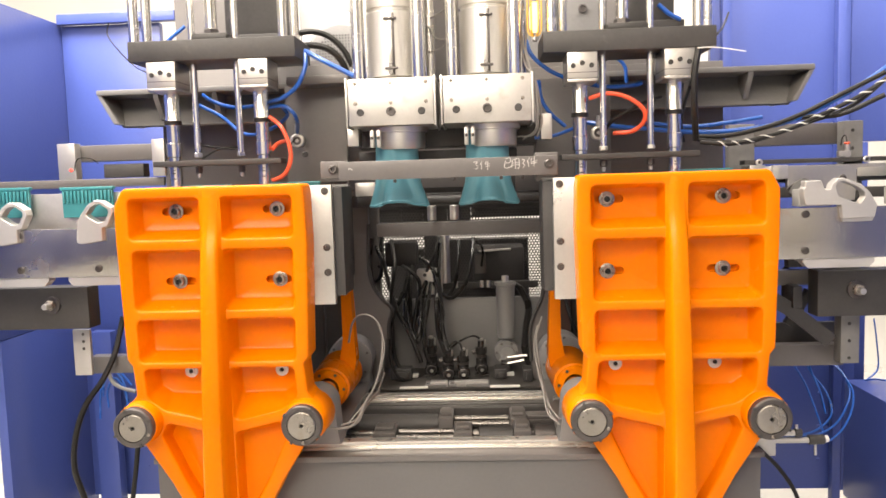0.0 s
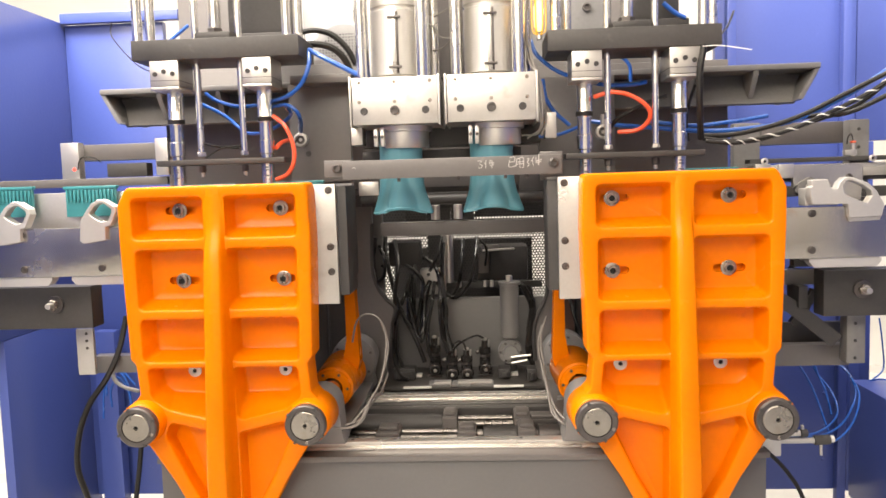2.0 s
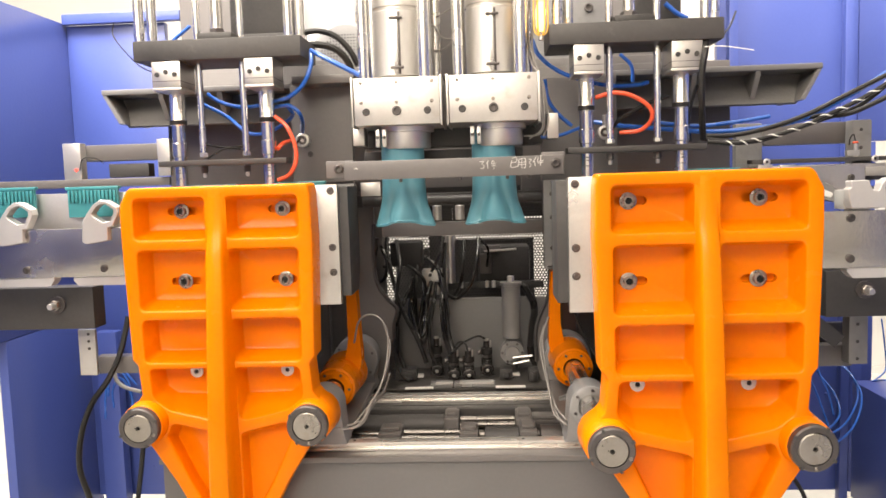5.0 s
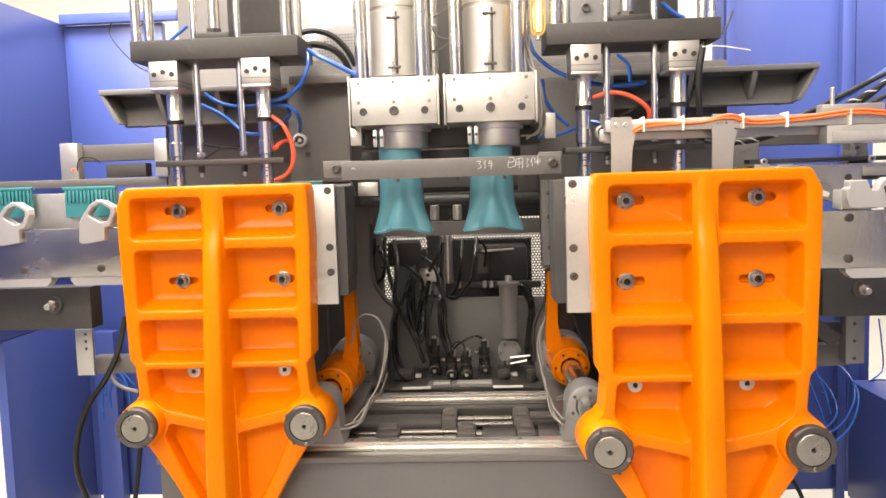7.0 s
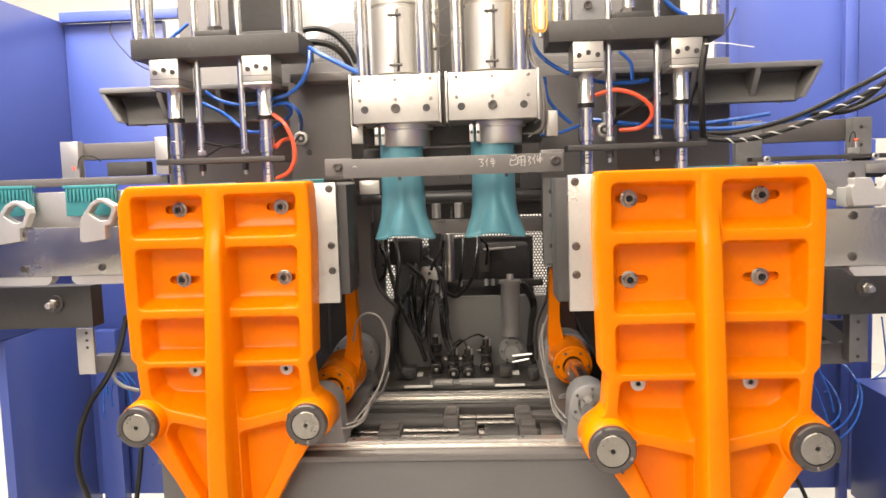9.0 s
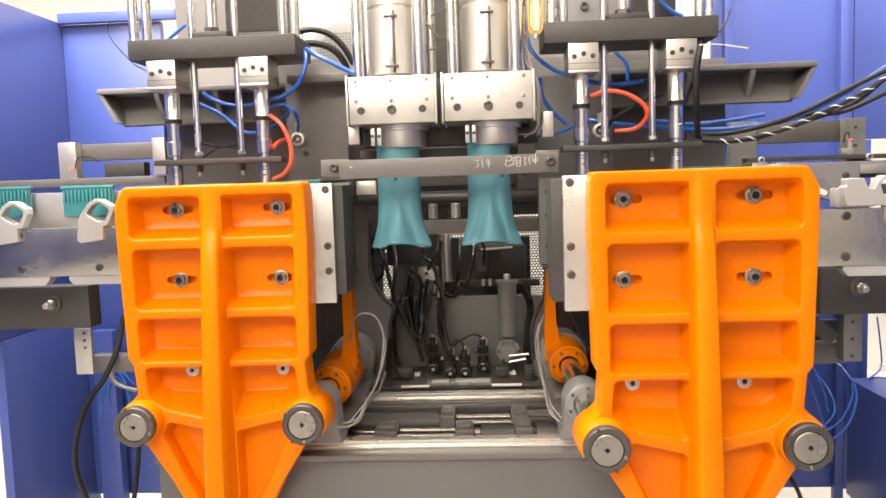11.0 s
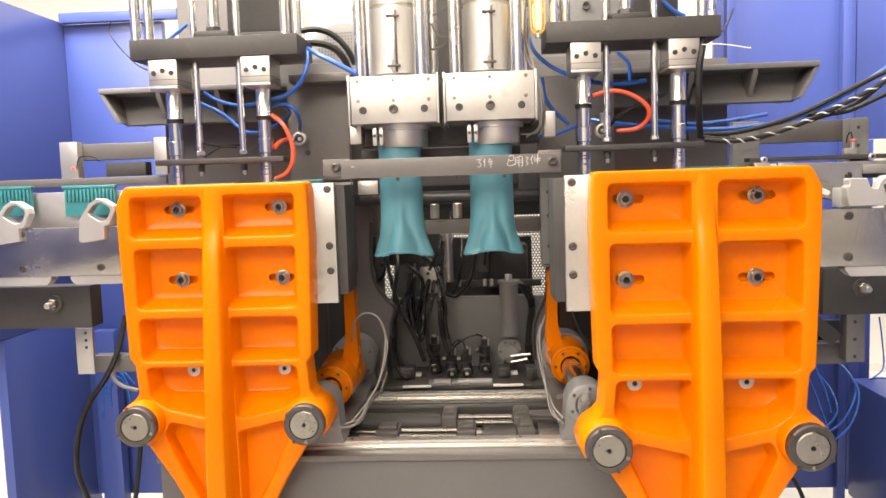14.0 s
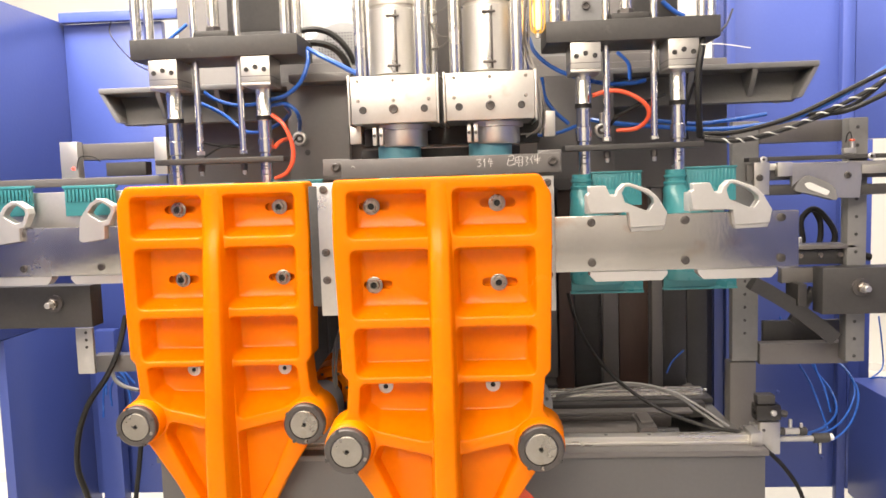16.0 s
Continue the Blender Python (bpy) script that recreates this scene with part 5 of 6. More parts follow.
def valve(vx, z, y, label):
    t = thing("shut_off_valve", (vx, y, 0.8055), label, "valve", "small valves")
    h = z - 0.8055
    bm = bmesh.new()
    add_lathe(bm, (vx, y, 0.8055), (0, 0, 1), [(0, 0.017), (0.014, 0.017), (0.015, 0.022), (0.03, 0.022), (0.031, 0.018), (h * 0.5, 0.018), (h * 0.51, 0.014), (h * 0.62, 0.014), (h * 0.63, 0.019), (h * 0.8, 0.019), (h * 0.82, 0.012), (h, 0.01)], 20)
    b = part("body", bm, GLOSS_BLACK, t)
    cyl_part("hex_collar", b, DARK, (vx, y, 0.8055 + h * 0.52), (vx, y, 0.8055 + h * 0.6), 0.019, 6)
    cyl_part("connector", b, GLOSS_BLACK, (vx, y - 0.016, 0.843), (vx + 0.002, y - 0.046, 0.833), 0.016, 16)
    cyl_part("ring", b, DARK, (vx + 0.001, y - 0.04, 0.835), (vx + 0.0015, y - 0.0445, 0.8335), 0.0185, 16)
    cyl_part("plug", b, STEEL, (vx + 0.002, y - 0.0462, 0.833), (vx + 0.002, y - 0.05, 0.832), 0.006, 8)
    cyl_part("side_port", b, DARK, (vx - 0.018, y - 0.004, 0.8055 + h * 0.7), (vx - 0.03, y - 0.006, 0.8055 + h * 0.66), 0.008, 8)
    cyl_part("cap", b, STEEL, (vx, y, z), (vx, y, z + 0.008), 0.008, 10)
    cyl_part("stem", b, STEEL, (vx + 0.012, y - 0.008, 0.8055 + h * 0.82), (vx + 0.013, y - 0.008, z + 0.004), 0.003, 8)
    box_part("foot_plate", t, BLACK, vx - 0.024, vx + 0.024, y - 0.022, y + 0.022, 0.8052, 0.811, 0.002)
    return t


for vx, z, y in ((-0.1772, 0.931, 2.5), (-0.1185, 0.9026, 2.44), (-0.071, 0.9018, 2.44), (-0.012, 0.92, 2.5)):
    valve(vx, z, y, "small black shut-off valve with hose connector")


def strip(x0, x1, y0, y1, z0, z1, label):
    bm = bmesh.new()
    add_box(bm, x0, x1, y0, y1, z0, z1, 0.002)
    # low strips take cable white, which paints in their bright reflection
    solo("steel_strip", bm, WHITE_ALU if z1 > 0.82 else WHITE_WIRE, label, "strip", "bright strips on the deck")


strip(-0.2685, -0.1799, 2.33, 2.345, 0.806, 0.812, "bright steel strip on the deck")
strip(0.0135, 0.1062, 2.33, 2.345, 0.806, 0.812, "bright steel strip on the deck")
strip(-0.1725, -0.1191, 2.35, 2.38, 0.806, 0.822, "bright steel strip on the deck")
strip(-0.0978, 0.0084, 2.35, 2.38, 0.806, 0.822, "bright steel strip on the deck")
strip(-0.2587, -0.2213, 2.47, 2.5, 0.806, 0.815, "bright steel strip on the deck")
strip(0.0394, 0.0948, 2.47, 2.5, 0.806, 0.815, "bright steel strip on the deck")

# pale brackets and dark blocks along the front edge of the deck
for a, b, y0, y1 in ((-0.19, -0.122, 2.346, 2.40), (-0.117, -0.091, 2.346, 2.40), (-0.06, 0.013, 2.346, 2.40)):
    bm = bmesh.new()
    add_box(bm, a, b, y0, y1, 0.8055, 0.8155, 0.002)
    for x in (a + 0.008, b - 0.008):
        add_cyl(bm, (x, y0 + 0.012, 0.8155), (x, y0 + 0.012, 0.819), 0.005, 6)
    solo("deck_bracket", bm, WING, "worn pale steel bracket on the dark deck", "bracket", "deck brackets")
for a, b, y0, z1 in ((-0.31, -0.24, 2.44, 0.842), (0.03, 0.07, 2.44, 0.838), (0.12, 0.15, 2.4, 0.845)):
    bm = bmesh.new()
    add_box(bm, a, b, y0, y0 + 0.06, 0.8055, z1, 0.004)
    add_box(bm, a + 0.01, b - 0.01, y0 - 0.012, y0 - 0.0005, 0.812, z1 - 0.008, 0.002)
    solo("terminal_block", bm, BLACK, "small black terminal block on the dark deck", "terminal block", "terminal blocks")
HOSE = "thick black rubber hydraulic hose"
for pts, r in (([(-0.376, 2.66, 1.235), (-0.36, 2.62, 1.215), (-0.345, 2.6, 1.18), (-0.352, 2.6, 1.13), (-0.37, 2.62, 1.11)], 0.008),
               ([(-0.3215, 2.7, 1.2442), (-0.2953, 2.55, 1.1697), (-0.3041, 2.5, 1.0816), (-0.302, 2.48, 0.9718), (-0.2979, 2.48, 0.8772), (-0.2627, 2.46, 0.8095)], 0.008),
               ([(-0.252, 2.64, 1.12), (-0.266, 2.58, 1.06), (-0.262, 2.53, 0.985), (-0.235, 2.5, 0.938), (-0.214, 2.5, 0.958), (-0.209, 2.54, 1.03), (-0.196, 2.6, 1.1)], 0.008),
               ([(-0.1998, 2.62, 1.1006), (-0.213, 2.56, 1.0319), (-0.2191, 2.52, 0.9815), (-0.2191, 2.5, 0.9321), (-0.2374, 2.5, 0.9476), (-0.258, 2.55, 1.0345), (-0.2702, 2.62, 1.1022)], 0.008),
               ([(-0.1802, 2.62, 1.1001), (-0.1837, 2.5, 1.0412), (-0.1976, 2.48, 0.9697), (-0.1955, 2.47, 0.8965), (-0.1784, 2.47, 0.849)], 0.008),
               ([(-0.1562, 2.62, 1.1192), (-0.1544, 2.48, 1.0439), (-0.1481, 2.45, 0.956), (-0.1282, 2.42, 0.8973)], 0.009),
               ([(-0.0286, 2.66, 1.2495), (-0.0377, 2.6, 1.1771), (-0.0586, 2.58, 1.1027), (-0.1022, 2.58, 1.0534), (-0.1413, 2.6, 1.0629), (-0.1718, 2.64, 1.0972)], 0.008),
               ([(-0.0799, 2.66, 1.241), (-0.0844, 2.6, 1.1589), (-0.0979, 2.6, 1.0912), (-0.1222, 2.6, 1.0527)], 0.007),
               ([(-0.1524, 2.66, 1.2528), (-0.1642, 2.6, 1.1996), (-0.1931, 2.6, 1.1421)], 0.007),
               ([(-0.2802, 2.66, 1.1569), (-0.2455, 2.6, 1.1434), (-0.216, 2.58, 1.1064), (-0.2246, 2.54, 1.0355), (-0.2437, 2.5, 0.9287)], 0.008),
               ([(0.0989, 2.56, 1.1018), (0.1355, 2.55, 1.0738), (0.1531, 2.55, 1.0161), (0.1454, 2.55, 0.9108), (0.159, 2.55, 0.8334)], 0.011),
               ([(-0.0037, 2.66, 1.1502), (0.0017, 2.62, 1.2129), (-0.0207, 2.62, 1.2426)], 0.005),
               ([(-0.382, 2.62, 1.2619), (-0.3925, 2.62, 1.1936), (-0.3909, 2.62, 1.1346), (-0.371, 2.6, 1.068), (-0.3389, 2.58, 1.0216), (-0.3207, 2.56, 0.976), (-0.3197, 2.55, 0.9197)], 0.013),
               ([(-0.2485, 2.66, 1.1561), (-0.2487, 2.6, 1.1044), (-0.2494, 2.56, 1.0327), (-0.2424, 2.52, 0.9628), (-0.2269, 2.5, 0.9227), (-0.2152, 2.5, 0.9358), (-0.2109, 2.52, 1.0004), (-0.2079, 2.56, 1.0704), (-0.1942, 2.6, 1.1071)], 0.009),
               ([(-0.2158, 2.66, 1.1851), (-0.177, 2.6, 1.1612), (-0.1526, 2.55, 1.109), (-0.1407, 2.5, 1.0403), (-0.1334, 2.45, 0.9558), (-0.119, 2.42, 0.9027)], 0.009),
               ([(-0.1471, 2.66, 1.2329), (-0.15, 2.6, 1.1605), (-0.1462, 2.56, 1.0883), (-0.1344, 2.5, 1.0024)], 0.008),
               ([(-0.113, 2.42, 0.921), (-0.0971, 2.44, 0.9312), (-0.0787, 2.43, 0.9256), (-0.0719, 2.42, 0.9018)], 0.004),
               ([(-0.352, 2.68, 1.262), (-0.344, 2.62, 1.2), (-0.318, 2.55, 1.11), (-0.287, 2.5, 1.03), (-0.238, 2.47, 0.94), (-0.208, 2.46, 0.86)], 0.009),
               ([(-0.2905, 2.5, 1.03), (-0.304, 2.47, 0.98), (-0.308, 2.45, 0.915), (-0.304, 2.44, 0.862), (-0.284, 2.43, 0.822), (-0.262, 2.42, 0.811)], 0.007),
               ([(-0.26, 2.62, 1.13), (-0.268, 2.58, 1.09), (-0.288, 2.53, 1.04)], 0.008),
               ([(-0.165, 2.64, 1.12), (-0.148, 2.56, 1.06), (-0.143, 2.5, 0.99), (-0.13, 2.46, 0.93), (-0.112, 2.44, 0.9)], 0.011),
               ([(-0.012, 2.5, 0.925), (-0.04, 2.48, 0.94), (-0.085, 2.46, 0.925), (-0.112, 2.45, 0.905)], 0.004),
               ([(0.12, 2.55, 1.09), (0.148, 2.53, 1.03), (0.138, 2.5, 0.96), (0.132, 2.48, 0.89), (0.15, 2.47, 0.83)], 0.014),
               ([(-0.3595, 2.6, 1.1656), (-0.3329, 2.6, 1.1455), (-0.3156, 2.6, 1.0864)], 0.006)):
    tube_thing("hydraulic_hose", HOSE_RUBBER, pts, r * 0.82, HOSE, "hose", "hydraulic hoses")

# grey wires at the inner bearings
for pts in ([(-0.3525, 1.95, 1.0391), (-0.3313, 1.9, 1.1001), (-0.3043, 1.88, 1.1233), (-0.2705, 1.86, 1.1177), (-0.2523, 1.86, 1.0777), (-0.255, 1.84, 1.0115), (-0.2681, 1.82, 0.9605), (-0.2917, 1.81, 0.9216), (-0.3119, 1.8, 0.8968), (-0.3317, 1.79, 0.8751)],
            [(-0.2752, 1.95, 1.0896), (-0.2557, 1.92, 1.0363), (-0.2611, 1.88, 0.9875), (-0.2772, 1.84, 0.941), (-0.2975, 1.8, 0.9106), (-0.3136, 1.79, 0.8832), (-0.3489, 1.785, 0.8714)],
            [(-0.2584, 1.92, 0.9628), (-0.269, 1.86, 0.9324), (-0.2862, 1.82, 0.9242), (-0.3036, 1.79, 0.8929), (-0.3244, 1.786, 0.8707), (-0.3656, 1.784, 0.8607)],
            [(-0.2661, 1.88, 0.9297), (-0.2923, 1.81, 0.9075), (-0.3082, 1.79, 0.879), (-0.3382, 1.785, 0.8642), (-0.3791, 1.784, 0.8665)]):
    tube_thing("signal_wire", GREY_WIRE, pts, 0.0024, "thin grey braided signal wire tied beside the bearing", "wire", "signal wires")
for pts in ([(0.1399, 1.98, 1.0681), (0.1282, 1.95, 1.0226), (0.1323, 1.9, 0.9759), (0.1447, 1.86, 0.9148), (0.1584, 1.82, 0.8772), (0.1763, 1.8, 0.8598)],
            [(0.1366, 1.98, 1.0458), (0.1368, 1.92, 0.9854), (0.1422, 1.86, 0.929), (0.149, 1.82, 0.8843), (0.1688, 1.79, 0.8686)],
            [(0.152, 1.98, 1.0902), (0.1342, 1.95, 1.0372), (0.1404, 1.9, 0.9613), (0.1538, 1.84, 0.8992), (0.1766, 1.8, 0.8736)]):
    tube_part("signal_wire", right_carriage, GREY_WIRE, pts, 0.0024)


# ---- upper tubes, cables and small fittings ----
AIR = "glossy blue polyurethane air tube"
for pts, r in (([(-0.5322, 1.96, 1.6661), (-0.4901, 1.94, 1.6738), (-0.4479, 1.92, 1.7008), (-0.4273, 1.92, 1.7457), (-0.4323, 1.95, 1.7852)], 0.0055),
               ([(-0.5356, 1.97, 1.6529), (-0.4962, 1.96, 1.6534), (-0.4723, 1.96, 1.6354), (-0.4727, 2.0, 1.6141), (-0.4975, 2.1, 1.5963)], 0.005),
               ([(-0.7579, 2.1, 1.7082), (-0.7274, 2.1, 1.6872), (-0.6667, 2.08, 1.6678), (-0.6032, 2.05, 1.6657), (-0.5451, 1.98, 1.6657)], 0.005),
               ([(-0.7859, 2.15, 1.6833), (-0.7229, 2.15, 1.6496), (-0.6517, 2.12, 1.5981), (-0.571, 2.06, 1.5994), (-0.5053, 2.02, 1.6315), (-0.5018, 1.97, 1.6517)], 0.005),
               ([(-0.8927, 2.2, 1.868), (-0.8666, 2.2, 1.8876), (-0.832, 2.2, 1.9131)], 0.005),
               ([(-0.4322, 1.95, 1.788), (-0.3952, 1.92, 1.7651), (-0.35, 1.9, 1.7398), (-0.2953, 1.9, 1.7104)], 0.006),
               ([(0.1266, 2.0, 1.7996), (0.1388, 1.98, 1.7607), (0.1735, 1.98, 1.7271), (0.2226, 1.98, 1.7014), (0.31, 2.0, 1.6796), (0.3848, 2.02, 1.6792), (0.4247, 2.04, 1.6873)], 0.0055),
               ([(0.1561, 2.0, 1.6995), (0.1638, 2.0, 1.6494), (0.1876, 2.0, 1.6128), (0.223, 2.0, 1.5801)], 0.005),
               ([(0.1419, 1.98, 1.5531), (0.1919, 1.98, 1.5571), (0.2444, 2.0, 1.5751)], 0.0045),
               ([(0.3809, 2.2, 1.7863), (0.4118, 2.2, 1.7542), (0.416, 2.2, 1.7075)], 0.005),
               ([(0.4271, 2.02, 1.5846), (0.536, 2.0, 1.5694), (0.6344, 2.0, 1.576), (0.7183, 2.0, 1.5872)], 0.005),
               ([(0.2944, 2.1, 1.5951), (0.3605, 2.05, 1.5789), (0.4699, 2.02, 1.5644), (0.5585, 1.98, 1.5532), (0.6526, 1.97, 1.555), (0.7586, 1.96, 1.5687), (0.8489, 1.95, 1.6059), (0.9371, 1.94, 1.6559), (1.036, 1.93, 1.7242)], 0.006),
               ([(0.4826, 2.1, 1.8979), (0.5119, 2.1, 1.8719), (0.5411, 2.1, 1.8562)], 0.006)):
    tube_thing("air_tube", BLUE_TUBE, pts, r, AIR, "air tube", "blue air tubes")
for pts in ([(-0.526, 1.93, 1.6249), (-0.4957, 1.92, 1.5992), (-0.4765, 1.92, 1.5522), (-0.4757, 1.92, 1.5098), (-0.4945, 1.92, 1.4778), (-0.5241, 1.92, 1.4646)],
            [(-0.5255, 1.94, 1.5447), (-0.5155, 1.96, 1.5596), (-0.5078, 2.0, 1.5671)],
            [(0.2741, 1.93, 1.6423), (0.3196, 1.93, 1.653), (0.3674, 1.93, 1.6417), (0.4055, 1.93, 1.613), (0.4102, 1.94, 1.5834), (0.3864, 1.96, 1.5606), (0.3409, 1.98, 1.5577)]):
    tube_thing("air_tube", RED_TUBE, pts, 0.0055, "bright red polyurethane air tube", "air tube", "red air tubes")
for pts, r in (([(0.5432, 1.95, 1.5408), (0.6155, 1.94, 1.5406), (0.7068, 1.93, 1.5588), (0.783, 1.92, 1.5852), (0.8706, 1.91, 1.628), (0.9692, 1.9, 1.676)], 0.0058),
               ([(0.5404, 1.94, 1.5334), (0.6124, 1.93, 1.5236), (0.68, 1.93, 1.5269), (0.7965, 1.92, 1.5645), (0.8973, 1.91, 1.6004), (0.995, 1.9, 1.6816)], 0.0055),
               ([(0.7463, 2.0, 1.5679), (0.8088, 1.95, 1.58), (0.8668, 1.9, 1.5805), (0.9448, 1.85, 1.6187)], 0.006),
               ([(0.5333, 1.9, 1.7655), (0.525, 1.88, 1.7361), (0.5171, 1.88, 1.6838), (0.5198, 1.89, 1.6052), (0.5363, 1.94, 1.5336)], 0.008),
               ([(0.3198, 1.98, 1.5669), (0.3378, 1.96, 1.5902), (0.3728, 1.96, 1.6099), (0.4168, 1.97, 1.6302), (0.4656, 2.0, 1.6456)], 0.005),
               ([(0.5218, 2.0, 1.5301), (0.5162, 2.0, 1.58), (0.5248, 2.0, 1.6293), (0.5389, 2.0, 1.6711)], 0.004),
               ([(-0.4811, 2.05, 1.8181), (-0.4356, 2.05, 1.8193), (-0.3908, 2.05, 1.8072), (-0.3607, 2.06, 1.7782), (-0.3462, 2.08, 1.7359)], 0.009),
               ([(-0.4912, 2.1, 1.8601), (-0.4446, 2.1, 1.8642), (-0.3988, 2.1, 1.8504), (-0.3618, 2.1, 1.8144), (-0.3375, 2.1, 1.7684)], 0.008),
               ([(-0.7478, 2.05, 1.567), (-0.6983, 2.04, 1.5574), (-0.638, 2.02, 1.5575)], 0.003),
               ([(-0.7171, 1.96, 1.5257), (-0.6779, 1.98, 1.5513), (-0.6363, 1.99, 1.5503)], 0.0025),
               ([(-1.0232, 2.1, 1.0929), (-1.0264, 2.05, 1.0064), (-1.0416, 2.0, 0.9396), (-1.0834, 1.98, 0.8752), (-1.1069, 1.96, 0.7957), (-1.1114, 1.95, 0.7053), (-1.087, 1.95, 0.6106), (-1.0794, 1.95, 0.4992)], 0.008),
               ([(-0.9458, 1.98, 0.7712), (-0.9574, 1.98, 0.6923), (-0.9734, 1.98, 0.5967), (-0.9842, 1.98, 0.4842)], 0.007),
               ([(0.6968, 2.2, 1.8883), (0.6507, 2.1, 1.8327), (0.588, 1.95, 1.7858)], 0.003)):
    tube_thing("power_cable", RUBBER, pts, r, "black rubber sheathed power cable", "cable", "black cables")
for pts in ([(-0.5018, 2.02, 1.5471), (-0.4934, 2.02, 1.5646), (-0.4855, 2.02, 1.5718)], [(-1.2465, 2.6, 2.0175), (-1.2531, 2.6, 1.9802), (-1.1994, 2.55, 1.9226), (-1.0779, 2.4, 1.8404), (-0.9048, 2.1, 1.7703)]):
    tube_thing("signal_wire", RUBBER, pts, 0.002, "thin black signal wire", "wire", "signal wires")
# spiral-marked cable: white bands on a black sheath
striped = thing("striped_cable", (0.7202, 1.86, 1.5403), "black cable with white spiral bands", "cable")
path = smooth_path([(0.5416, 1.92, 1.5255), (0.6061, 1.91, 1.5188), (0.6596, 1.91, 1.5265), (0.7356, 1.9, 1.545), (0.8013, 1.9, 1.5722), (0.8665, 1.9, 1.6005), (0.9262, 1.89, 1.633), (0.99, 1.88, 1.68), (1.06, 1.87, 1.745)], 10)
bm = bmesh.new()
add_tube(bm, path[::3], 0.0052, 8, 3)
part("sheath", bm, RUBBER, striped)
def spiral(a, b):
    """A white thread wound round the sheath between two places on its path."""
    pts = []
    for k in range(a, b):
        way = (path[k + 1] - path[k - 1]).normalized()
        side = way.orthogonal().normalized()
        up = way.cross(side)
        pts.append(path[k] + (side * math.cos(k * 1.1) + up * math.sin(k * 1.1)) * 0.0051)
    return pts


bm = bmesh.new()
add_tube(bm, spiral(4, len(path) - 2), 0.0016, 6, 3)
part("white_spiral", bm, WHITE_WIRE, striped)
# white cable ties' loose tails
tube_thing("cable_tie", WHITE_WIRE, [(0.5209, 1.87, 1.7451), (0.5635, 1.86, 1.743), (0.6274, 1.85, 1.7298)], 0.0012, "loose white cable tie tail", "cable tie")


def sensor(x, y, z, label):
    t = thing("pressure_gauge", (x, y, z), label, "gauge", "round gauges")
    bm = bmesh.new()
    add_lathe(bm, (x, y, z), (0, -1, 0), [(0, 0.019), (0.02, 0.019), (0.022, 0.016), (0.022, 0.013), (0.014, 0.012), (0.014, 0)], 28)
    part("case", bm, STEEL, t)
    cyl_part("face", t, DARK, (x, y - 0.0142, z), (x, y - 0.016, z), 0.0115, 20)
    cyl_part("hub", t, STEEL, (x, y - 0.016, z), (x, y - 0.02, z), 0.005, 10)
    cyl_part("fitting", t, STEEL, (x, y - 0.01, z + 0.018), (x, y - 0.01, z + 0.045), 0.006, 10)
    return t


sensor(-0.5003, 2.12, 1.5728, "round steel gauge on a grey machine plate")
sensor(0.312, 2.05, 1.5629, "round steel gauge on a grey machine plate")


def support_plates():
    t = thing("head_support", (CX, 2.2, 1.5), "grey steel support plates carrying the gauges and heads", "support")
    box_part("plate", t, GREY, -0.5387, -0.3682, 2.14, 2.17, 1.4565, 1.7249, 0.003)
    box_part("plate", t, GREY, 0.1531, 0.3606, 2.14, 2.17, 1.4417, 1.7223, 0.003)
    bolt_part(t, (-0.4876, 2.1395, 1.5358), 0.008, BLACK, h=0.003)
    box_part("ledge", t, GREY, -0.5123, -0.3449, 2.06, 2.2, 1.7192, 1.7419, 0.003)
    box_part("foot", t, ALU, -0.3306, -0.3018, 1.93, 1.99, 1.544, 1.5923, 0.002)
    box_part("foot", t, ALU, 0.1542, 0.1823, 1.93, 1.99, 1.5464, 1.6093, 0.002)
    box_part("plinth", t, BLACK, -0.3201, 0.1521, 2.04, 2.16, 1.5407, 1.594, 0.003)
    box_part("top_crossbeam", t, GREY, -0.75, -0.3853, 2.47, 2.56, 1.7641, 1.8455, 0.004)
    box_part("top_crossbeam", t, GREY, 0.1396, 0.62, 2.47, 2.56, 1.7526, 1.823, 0.004)
    return t


support_plates()


def cylinder_housing(x0, x1, z, label):
    """The dark housing above each carrier plate."""
    t = thing("lift_cylinder", ((x0 + x1) / 2, 2.2, z), label, "lift cylinder", "lift cylinders")
    box_part("body", t, BLACK, x0, x1, 2.12, 2.3, z, z + 0.6, 0.012)
    box_part("flange", t, BLACK, x0 - 0.02, x1 + 0.02, 2.1, 2.32, z - 0.03, z - 0.001, 0.004)
    return t


cylinder_housing(-0.6915, -0.5344, 1.8661, "black lift cylinder housing over the carrier plate")
cylinder_housing(0.4054, 0.5315, 1.859, "black lift cylinder housing over the carrier plate")


def blower():
    x, y, z = -0.4612, 2.7, 1.8701
    t = thing("blower_motor", (x, y, z - 0.14), "grey blower motor with a perforated round guard", "motor")
    bm = bmesh.new()
    add_lathe(bm, (x, y + 0.05, z), (0, -1, 0), [(0, 0.13), (0.1, 0.13), (0.125, 0.115), (0.13, 0.09), (0.13, 0)], 40)
    g = part("guard", bm, LIGHT_GREY, t)
    for j in range(-9, 10):
        for i in range(-9, 10):
            if (i * i + j * j) * 0.0001 < 0.0078:
                cyl_part("vent_hole", g, BLACK, (x + i * 0.01, y - 0.0803, z + j * 0.01), (x + i * 0.01, y - 0.0812, z + j * 0.01), 0.003, 6)
    box_part("foot", t, GREY, x - 0.1, x + 0.1, y - 0.05, y + 0.05, z - 0.16, z - 0.12, 0.004)
    return t


blower()


